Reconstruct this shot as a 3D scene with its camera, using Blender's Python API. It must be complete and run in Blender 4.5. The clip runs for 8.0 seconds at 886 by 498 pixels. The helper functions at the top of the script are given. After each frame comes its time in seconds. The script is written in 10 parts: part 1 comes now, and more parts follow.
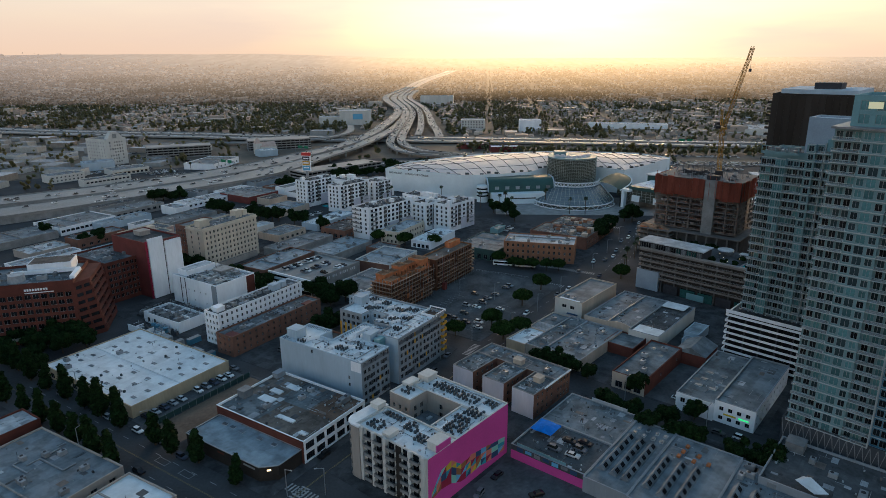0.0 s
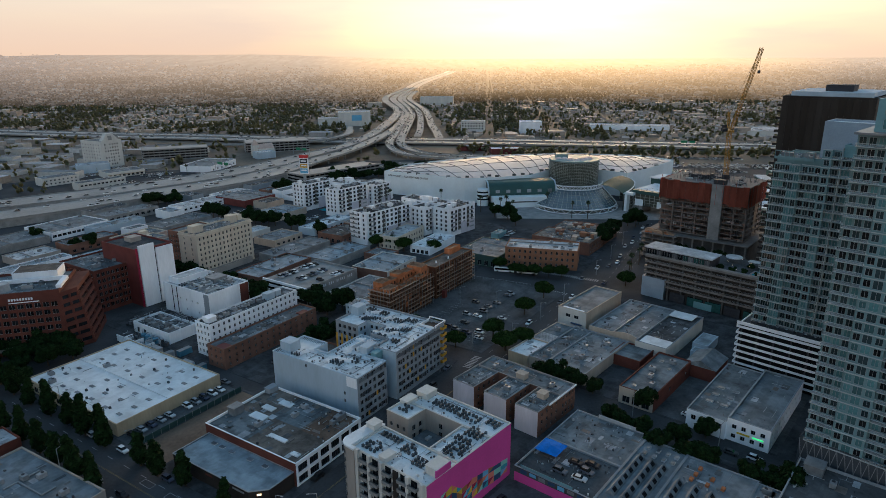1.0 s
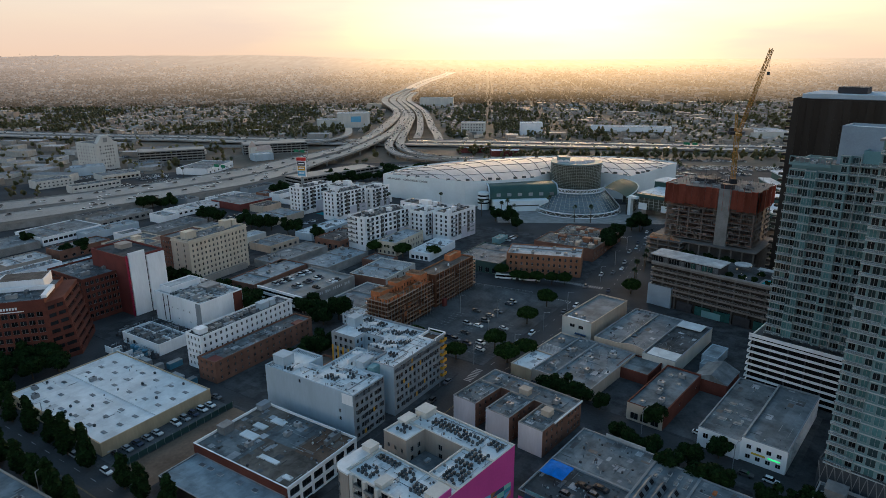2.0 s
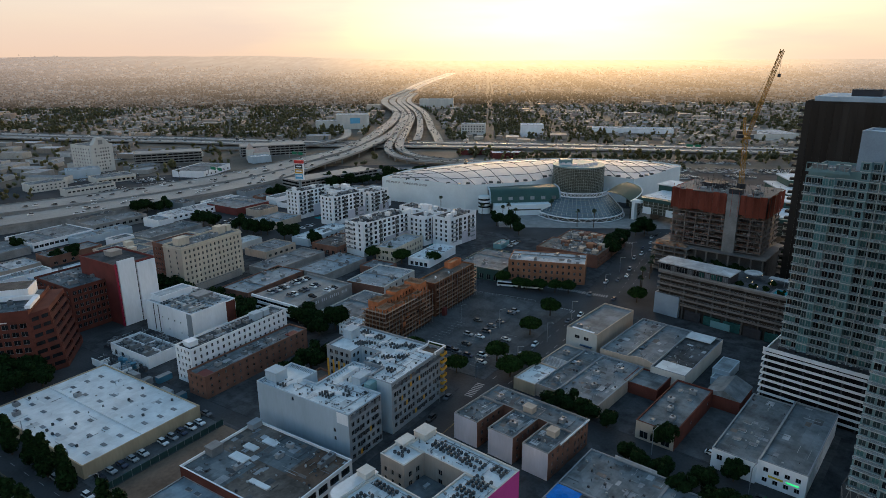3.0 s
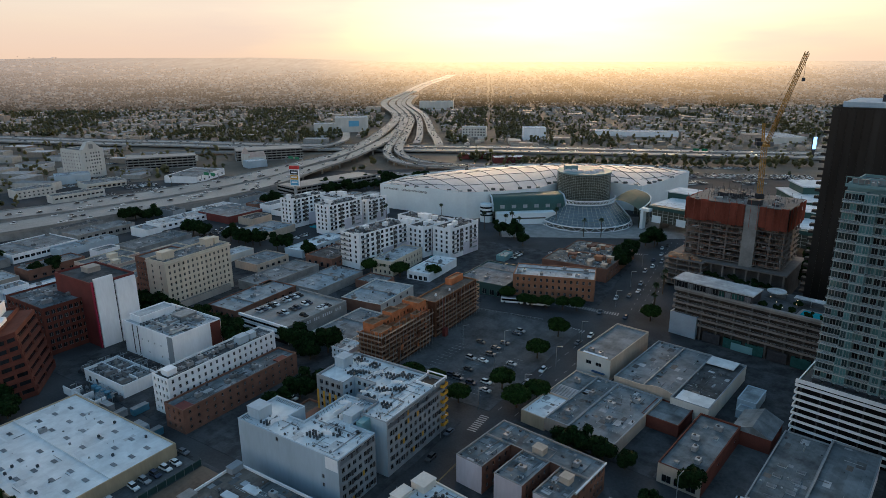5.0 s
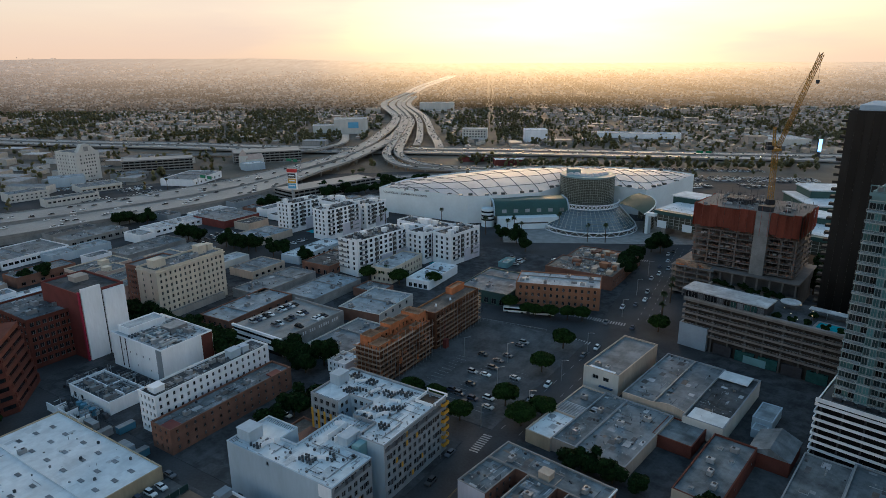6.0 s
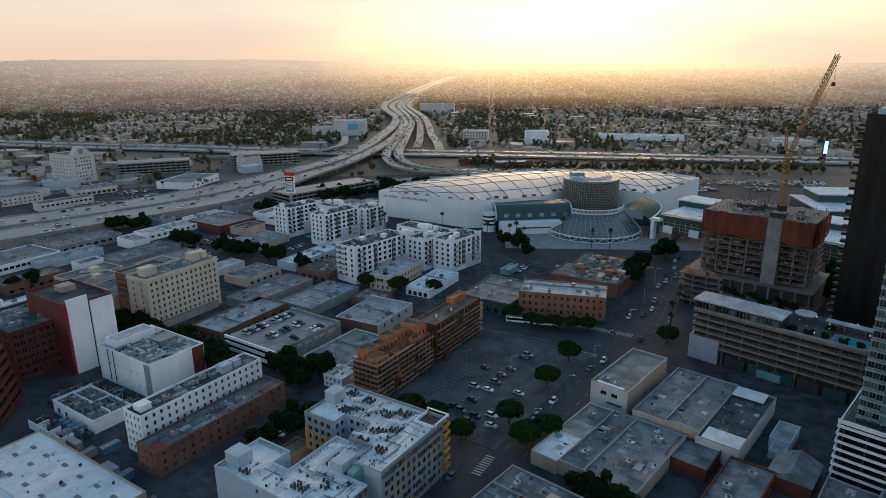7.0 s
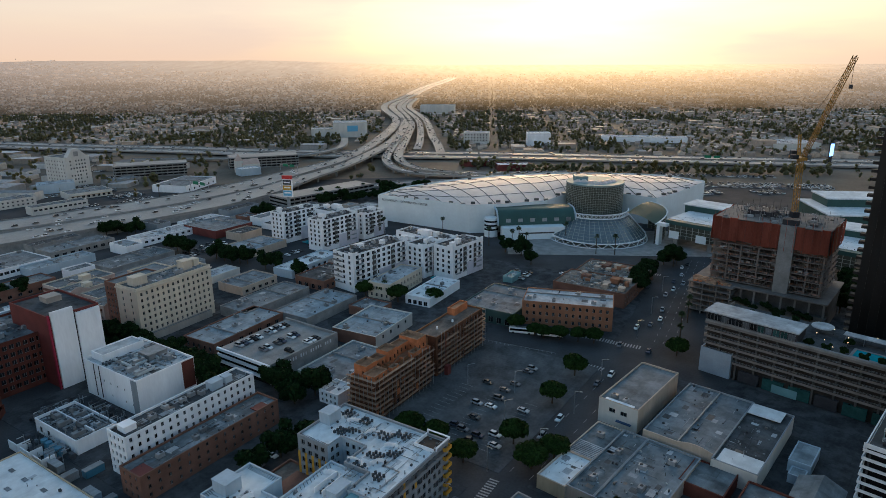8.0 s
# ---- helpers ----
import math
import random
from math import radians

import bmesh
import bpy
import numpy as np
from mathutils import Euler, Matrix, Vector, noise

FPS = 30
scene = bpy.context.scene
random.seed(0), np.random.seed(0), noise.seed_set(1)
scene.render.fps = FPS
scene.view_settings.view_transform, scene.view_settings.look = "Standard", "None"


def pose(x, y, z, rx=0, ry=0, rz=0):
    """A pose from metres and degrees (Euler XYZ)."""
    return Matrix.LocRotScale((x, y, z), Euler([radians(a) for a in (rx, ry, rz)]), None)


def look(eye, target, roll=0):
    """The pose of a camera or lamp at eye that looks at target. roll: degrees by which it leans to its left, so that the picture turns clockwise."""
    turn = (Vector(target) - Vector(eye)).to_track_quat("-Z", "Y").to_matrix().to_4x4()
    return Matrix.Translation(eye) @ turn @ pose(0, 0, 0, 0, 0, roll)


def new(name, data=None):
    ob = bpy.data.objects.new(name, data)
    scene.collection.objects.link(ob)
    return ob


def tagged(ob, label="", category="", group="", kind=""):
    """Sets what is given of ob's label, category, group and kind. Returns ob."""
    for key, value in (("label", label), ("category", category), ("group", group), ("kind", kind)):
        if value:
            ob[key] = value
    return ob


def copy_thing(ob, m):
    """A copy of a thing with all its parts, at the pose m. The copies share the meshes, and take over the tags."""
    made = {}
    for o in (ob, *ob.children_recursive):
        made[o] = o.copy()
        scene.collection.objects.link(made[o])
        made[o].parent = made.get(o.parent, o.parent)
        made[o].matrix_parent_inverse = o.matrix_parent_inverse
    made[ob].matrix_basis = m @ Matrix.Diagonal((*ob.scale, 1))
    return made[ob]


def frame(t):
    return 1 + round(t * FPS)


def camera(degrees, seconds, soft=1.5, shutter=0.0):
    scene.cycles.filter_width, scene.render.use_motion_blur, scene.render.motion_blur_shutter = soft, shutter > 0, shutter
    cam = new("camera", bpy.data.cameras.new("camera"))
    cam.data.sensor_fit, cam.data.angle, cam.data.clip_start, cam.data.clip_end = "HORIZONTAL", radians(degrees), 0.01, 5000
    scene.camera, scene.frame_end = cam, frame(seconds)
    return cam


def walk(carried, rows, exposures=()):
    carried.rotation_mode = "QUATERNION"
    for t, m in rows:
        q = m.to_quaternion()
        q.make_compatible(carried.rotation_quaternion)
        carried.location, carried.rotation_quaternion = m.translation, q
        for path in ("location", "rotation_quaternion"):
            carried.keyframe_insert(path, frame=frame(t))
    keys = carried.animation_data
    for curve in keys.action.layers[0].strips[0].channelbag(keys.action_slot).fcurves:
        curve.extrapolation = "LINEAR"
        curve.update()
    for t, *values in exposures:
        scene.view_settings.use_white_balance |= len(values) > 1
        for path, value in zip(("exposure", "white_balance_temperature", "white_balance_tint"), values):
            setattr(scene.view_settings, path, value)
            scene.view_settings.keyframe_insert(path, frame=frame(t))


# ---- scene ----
# camera: a drone that flies straight ahead and climbs slowly
cam = camera(69.3, 8.0, 0.8)
EXPOSURE, KELVIN, TINT = 1.85, 6150, -4
ROWS = [
    (0, 0.0, 0.0, 122.0, 0.0, -16.8, 0.43),
    (0.5, 0.01, 5.22, 122.13, -0.011, -16.774, 0.428),
    (1, 0.02, 10.47, 122.26, -0.021, -16.747, 0.427),
    (1.5, 0.01, 15.76, 122.39, -0.028, -16.719, 0.425),
    (2.25, -0.01, 23.76, 122.59, -0.035, -16.676, 0.423),
    (3, -0.05, 31.83, 122.78, -0.038, -16.63, 0.421),
    (3.5, -0.09, 37.26, 122.91, -0.037, -16.599, 0.419),
    (4, -0.13, 42.73, 123.04, -0.034, -16.567, 0.418),
    (4.5, -0.18, 48.23, 123.16, -0.029, -16.534, 0.416),
    (5.25, -0.28, 56.54, 123.35, -0.018, -16.482, 0.414),
    (6, -0.39, 64.93, 123.54, -0.002, -16.429, 0.411),
    (6.5, -0.48, 70.57, 123.67, 0.011, -16.392, 0.41),
    (7, -0.58, 76.25, 123.79, 0.027, -16.354, 0.408),
    (7.5, -0.68, 81.96, 123.92, 0.044, -16.315, 0.407),
    (8, -0.79, 87.7, 124.04, 0.063, -16.276, 0.405),
]
walk(cam, [(t, pose(x, y, z, 90 + pitch, roll, yaw)) for t, x, y, z, yaw, pitch, roll in ROWS],
     exposures=[(0, EXPOSURE, KELVIN, TINT), (8, EXPOSURE, KELVIN, TINT)])

# ---- light: low sun ahead in haze, open sky above ----
SUN_EL, SUN_AZ = radians(5), radians(10.3)   # azimuth clockwise from +y
world = bpy.data.worlds.new("sky")
scene.world = world
world.use_nodes = True
wn = world.node_tree.nodes
sky = wn.new("ShaderNodeTexSky")
sky.sky_type = "NISHITA"
sky.sun_disc = False
sky.sun_elevation, sky.sun_rotation = SUN_EL, SUN_AZ
sky.altitude, sky.air_density, sky.dust_density, sky.ozone_density = 100, 1.0, 2.5, 2.3
haze = wn.new("ShaderNodeMix")           # pale dust low over the horizon, clear sky above
haze.data_type, haze.blend_type = "RGBA", "MIX"
where, part_xyz, low_sky, falls, amount_of = (wn.new(k) for k in ("ShaderNodeTexCoord", "ShaderNodeSeparateXYZ", "ShaderNodeMath", "ShaderNodeMath", "ShaderNodeMath"))
low_sky.operation, falls.operation, amount_of.operation = "SUBTRACT", "POWER", "MULTIPLY"
low_sky.use_clamp = True
low_sky.inputs[0].default_value, falls.inputs[1].default_value, amount_of.inputs[1].default_value = 1.13, 4.2, 0.97
wl = world.node_tree.links.new
wl(where.outputs["Generated"], part_xyz.inputs[0]), wl(part_xyz.outputs["Z"], low_sky.inputs[1]), wl(low_sky.outputs[0], falls.inputs[0])
wl(falls.outputs[0], amount_of.inputs[0])
# thin drawn-out streaks of cloud in the dust
stretch, streaks, soften, thin = (wn.new(k) for k in ("ShaderNodeMapping", "ShaderNodeTexNoise", "ShaderNodeMapRange", "ShaderNodeMath"))
stretch.inputs["Scale"].default_value = (1.0, 1.0, 7.0)
streaks.inputs["Scale"].default_value, streaks.inputs["Detail"].default_value = 2.6, 5
soften.inputs[1].default_value, soften.inputs[2].default_value, soften.inputs[3].default_value, soften.inputs[4].default_value = 0.35, 0.65, 0.95, 1.03
thin.operation, thin.use_clamp = "MULTIPLY", True
wl(where.outputs["Generated"], stretch.inputs[0]), wl(stretch.outputs[0], streaks.inputs["Vector"]), wl(streaks.outputs[0], soften.inputs[0])
wl(amount_of.outputs[0], thin.inputs[0]), wl(soften.outputs[0], thin.inputs[1]), wl(thin.outputs[0], haze.inputs["Factor"])
# the dust: peach at the horizon, cream above, brighter round the low sun
by_height, full, toward, spread, aureole, dust = (wn.new(k) for k in ("ShaderNodeValToRGB", "ShaderNodeVectorMath", "ShaderNodeVectorMath", "ShaderNodeMath", "ShaderNodeVectorMath", "ShaderNodeVectorMath"))
by_height.color_ramp.elements[0].color, by_height.color_ramp.elements[1].color = (1.0, 0.65, 0.5, 1), (1.0, 0.735, 0.635, 1)
by_height.color_ramp.elements[1].position = 0.07
full.operation, toward.operation, spread.operation, aureole.operation, dust.operation = "SCALE", "DOT_PRODUCT", "POWER", "SCALE", "ADD"
full.inputs["Scale"].default_value, spread.inputs[1].default_value = 2.08, 26
spread.use_clamp = True
toward.inputs[1].default_value = (math.sin(SUN_AZ) * math.cos(SUN_EL), math.cos(SUN_AZ) * math.cos(SUN_EL), math.sin(SUN_EL))
aureole.inputs[0].default_value = (1.2, 0.98, 0.6)
wl(part_xyz.outputs["Z"], by_height.inputs[0]), wl(by_height.outputs[0], full.inputs[0]), wl(where.outputs["Generated"], toward.inputs[0])
wl(toward.outputs["Value"], spread.inputs[0]), wl(spread.outputs[0], aureole.inputs["Scale"])
wl(full.outputs[0], dust.inputs[0]), wl(aureole.outputs[0], dust.inputs[1]), wl(dust.outputs[0], haze.inputs["B"])
wl(sky.outputs[0], haze.inputs["A"]), wl(haze.outputs["Result"], wn["Background"].inputs[0])
wn["Background"].inputs[1].default_value = 0.13
sun_lamp = bpy.data.lights.new("sun", "SUN")
sun_lamp.energy, sun_lamp.angle, sun_lamp.color = 0.75, radians(20), (1.0, 0.55, 0.26)
sun_ob = new("sun", sun_lamp)
sun_ob.matrix_world = look((0, 0, 400), (-math.sin(SUN_AZ) * 100, -math.cos(SUN_AZ) * 100, 400 - math.tan(SUN_EL) * 100))

# ---- materials ----
def surf(name, col, rough=0.8, spec=0.3, metal=0.0, var=0.2, s1=0.12, s2=2.2, bump=0.15, rnd=0.0, streak=False, island=0.0, patch=0.0):
    """A weathered surface: broad stains, fine grain, small relief, and a value shift from object to object or piece to piece."""
    m = bpy.data.materials.new(name)
    m.use_nodes = True
    nt = m.node_tree
    nd, lk = nt.nodes, nt.links.new
    b = nd["Principled BSDF"]
    b.inputs["Roughness"].default_value, b.inputs["Metallic"].default_value = rough, metal
    b.inputs["Specular IOR Level"].default_value = spec
    tc = nd.new("ShaderNodeTexCoord")
    mp = nd.new("ShaderNodeMapping")
    mp.inputs["Scale"].default_value = (1, 1, 0.22) if streak else (1, 1, 1)
    lk(tc.outputs["Object"], mp.inputs[0])
    n1, n2 = nd.new("ShaderNodeTexNoise"), nd.new("ShaderNodeTexNoise")
    n1.inputs["Scale"].default_value, n1.inputs["Detail"].default_value = s1, 6
    n2.inputs["Scale"].default_value, n2.inputs["Detail"].default_value = s2, 4
    lk(mp.outputs[0], n1.inputs[0]), lk(mp.outputs[0], n2.inputs[0])
    mx = nd.new("ShaderNodeMath")
    mx.operation = "MULTIPLY_ADD"
    lk(n2.outputs[0], mx.inputs[0])
    mx.inputs[1].default_value = 0.45
    lk(n1.outputs[0], mx.inputs[2])
    rp = nd.new("ShaderNodeMapRange")
    rp.inputs[1].default_value, rp.inputs[2].default_value = 0.45, 1.0
    rp.inputs[3].default_value, rp.inputs[4].default_value = 1 - var * 1.3, 1 + var
    lk(mx.outputs[0], rp.inputs[0])
    last = rp.outputs[0]
    if rnd or island:
        src = nd.new("ShaderNodeObjectInfo").outputs["Random"] if rnd else nd.new("ShaderNodeNewGeometry").outputs["Random Per Island"]
        r2 = nd.new("ShaderNodeMapRange")
        amount = rnd or island
        r2.inputs[3].default_value, r2.inputs[4].default_value = 1 - amount, 1 + amount
        lk(src, r2.inputs[0])
        mu = nd.new("ShaderNodeMath")
        mu.operation = "MULTIPLY"
        lk(last, mu.inputs[0]), lk(r2.outputs[0], mu.inputs[1])
        last = mu.outputs[0]
    if patch:
        # roof sheets laid in rolls, mended in patches, with ponding stains
        ch = nd.new("ShaderNodeTexVoronoi")
        ch.distance, ch.inputs["Scale"].default_value = "CHEBYCHEV", 0.16
        lk(tc.outputs["Object"], ch.inputs["Vector"])
        roll = nd.new("ShaderNodeTexBrick")
        roll.inputs["Color1"].default_value, roll.inputs["Color2"].default_value, roll.inputs["Mortar"].default_value = (1, 1, 1, 1), (0.86, 0.86, 0.86, 1), (0.55, 0.55, 0.55, 1)
        roll.inputs["Scale"].default_value, roll.inputs["Mortar Size"].default_value, roll.inputs["Brick Width"].default_value, roll.inputs["Row Height"].default_value = 1.0, 0.03, 9.0, 1.6
        lk(tc.outputs["Object"], roll.inputs["Vector"])
        pond = nd.new("ShaderNodeTexNoise")
        pond.inputs["Scale"].default_value, pond.inputs["Detail"].default_value = 0.22, 8
        lk(tc.outputs["Object"], pond.inputs["Vector"])
        for out, lo, hi, a, b2 in ((ch.outputs["Color"], 0.0, 1.0, 1 - patch, 1 + patch), (roll.outputs["Color"], 0.5, 1.0, 1 - patch * 1.2, 1.0), (pond.outputs[0], 0.38, 0.55, 1 - patch * 1.6, 1.0)):
            mr, mm = nd.new("ShaderNodeMapRange"), nd.new("ShaderNodeMath")
            mr.inputs[1].default_value, mr.inputs[2].default_value, mr.inputs[3].default_value, mr.inputs[4].default_value = lo, hi, a, b2
            mm.operation = "MULTIPLY"
            lk(out, mr.inputs[0]), lk(mr.outputs[0], mm.inputs[0]), lk(last, mm.inputs[1])
            last = mm.outputs[0]
    vm = nd.new("ShaderNodeVectorMath")
    vm.operation = "SCALE"
    vm.inputs[0].default_value = col
    lk(last, vm.inputs["Scale"])
    lk(vm.outputs[0], b.inputs["Base Color"])
    if bump:
        bp = nd.new("ShaderNodeBump")
        bp.inputs["Strength"].default_value, bp.inputs["Distance"].default_value = bump, 0.05
        lk(n2.outputs[0], bp.inputs["Height"])
        lk(bp.outputs[0], b.inputs["Normal"])
    return m


def glowing(name, col, strength):
    m = bpy.data.materials.new(name)
    m.use_nodes = True
    b = m.node_tree.nodes["Principled BSDF"]
    b.inputs["Base Color"].default_value = (*col, 1)
    b.inputs["Emission Color"].default_value = (*col, 1)
    b.inputs["Emission Strength"].default_value = strength
    return m


def palette_mat(name, cols, rough=0.8, spec=0.3, per_object=False, var=0.15):
    """One of several paints, picked at random for each piece or each object."""
    m = surf(name, (1, 1, 1), rough, spec, var=var, s1=0.3, s2=2.0, bump=0.05)
    nd, lk = m.node_tree.nodes, m.node_tree.links.new
    ramp = nd.new("ShaderNodeValToRGB")
    ramp.color_ramp.interpolation = "CONSTANT"
    el = ramp.color_ramp.elements
    el[0].position, el[0].color = 0, (*cols[0], 1)
    el[1].position, el[1].color = 1 / len(cols), (*cols[1], 1)
    for i, c in enumerate(cols[2:], 2):
        e = el.new(i / len(cols))
        e.color = (*c, 1)
    src = nd.new("ShaderNodeObjectInfo").outputs["Random"] if per_object else nd.new("ShaderNodeNewGeometry").outputs["Random Per Island"]
    lk(src, ramp.inputs[0])
    vm = next(n for n in nd if n.bl_idname == "ShaderNodeVectorMath")
    lk(ramp.outputs[0], vm.inputs[0])
    return m


def add_haze_glow(m):
    """Evening dust haze painted into a far surface as emission: it glows towards the sun and thickens with distance."""
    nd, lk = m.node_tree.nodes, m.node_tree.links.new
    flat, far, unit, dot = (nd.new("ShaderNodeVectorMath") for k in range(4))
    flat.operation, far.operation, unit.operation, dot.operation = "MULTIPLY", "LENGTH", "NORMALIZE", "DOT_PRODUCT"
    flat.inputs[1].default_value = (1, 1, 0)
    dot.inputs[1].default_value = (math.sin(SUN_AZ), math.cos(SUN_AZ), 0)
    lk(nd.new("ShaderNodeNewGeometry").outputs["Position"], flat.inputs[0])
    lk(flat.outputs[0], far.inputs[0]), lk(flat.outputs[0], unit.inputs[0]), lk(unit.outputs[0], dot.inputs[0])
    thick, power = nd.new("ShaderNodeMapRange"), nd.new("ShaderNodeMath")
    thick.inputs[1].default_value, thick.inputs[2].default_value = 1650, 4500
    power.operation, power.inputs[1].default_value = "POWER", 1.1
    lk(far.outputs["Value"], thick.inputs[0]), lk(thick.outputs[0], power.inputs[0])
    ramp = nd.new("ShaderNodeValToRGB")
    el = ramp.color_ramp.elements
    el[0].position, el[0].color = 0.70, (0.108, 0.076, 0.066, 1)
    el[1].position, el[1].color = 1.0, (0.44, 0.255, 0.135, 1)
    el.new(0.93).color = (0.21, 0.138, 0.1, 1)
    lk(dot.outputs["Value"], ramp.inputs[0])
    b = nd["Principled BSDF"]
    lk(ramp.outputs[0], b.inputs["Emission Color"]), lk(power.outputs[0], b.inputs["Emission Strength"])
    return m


def backlit(m, col, share):
    """Leaves let some light through: they glow when the sun stands behind them."""
    nd, lk = m.node_tree.nodes, m.node_tree.links.new
    thin, mix = nd.new("ShaderNodeBsdfTranslucent"), nd.new("ShaderNodeMixShader")
    thin.inputs[0].default_value, mix.inputs[0].default_value = (*col, 1), share
    lk(nd["Principled BSDF"].outputs[0], mix.inputs[1]), lk(thin.outputs[0], mix.inputs[2])
    lk(mix.outputs[0], nd["Material Output"].inputs["Surface"])
    return m


FAR_WALLS = [(0.45, 0.36, 0.28), (0.5, 0.42, 0.34), (0.56, 0.48, 0.4), (0.4, 0.33, 0.27), (0.48, 0.37, 0.29), (0.34, 0.28, 0.23)]
FAR_ROOFS = [(0.28, 0.23, 0.19), (0.36, 0.3, 0.25), (0.42, 0.36, 0.31), (0.24, 0.19, 0.15), (0.34, 0.22, 0.16), (0.46, 0.41, 0.35), (0.28, 0.23, 0.18)]
# base tones cut down for haze; its glow is added as emission
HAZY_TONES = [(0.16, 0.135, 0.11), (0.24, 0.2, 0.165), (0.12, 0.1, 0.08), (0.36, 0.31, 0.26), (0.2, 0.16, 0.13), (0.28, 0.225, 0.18)]

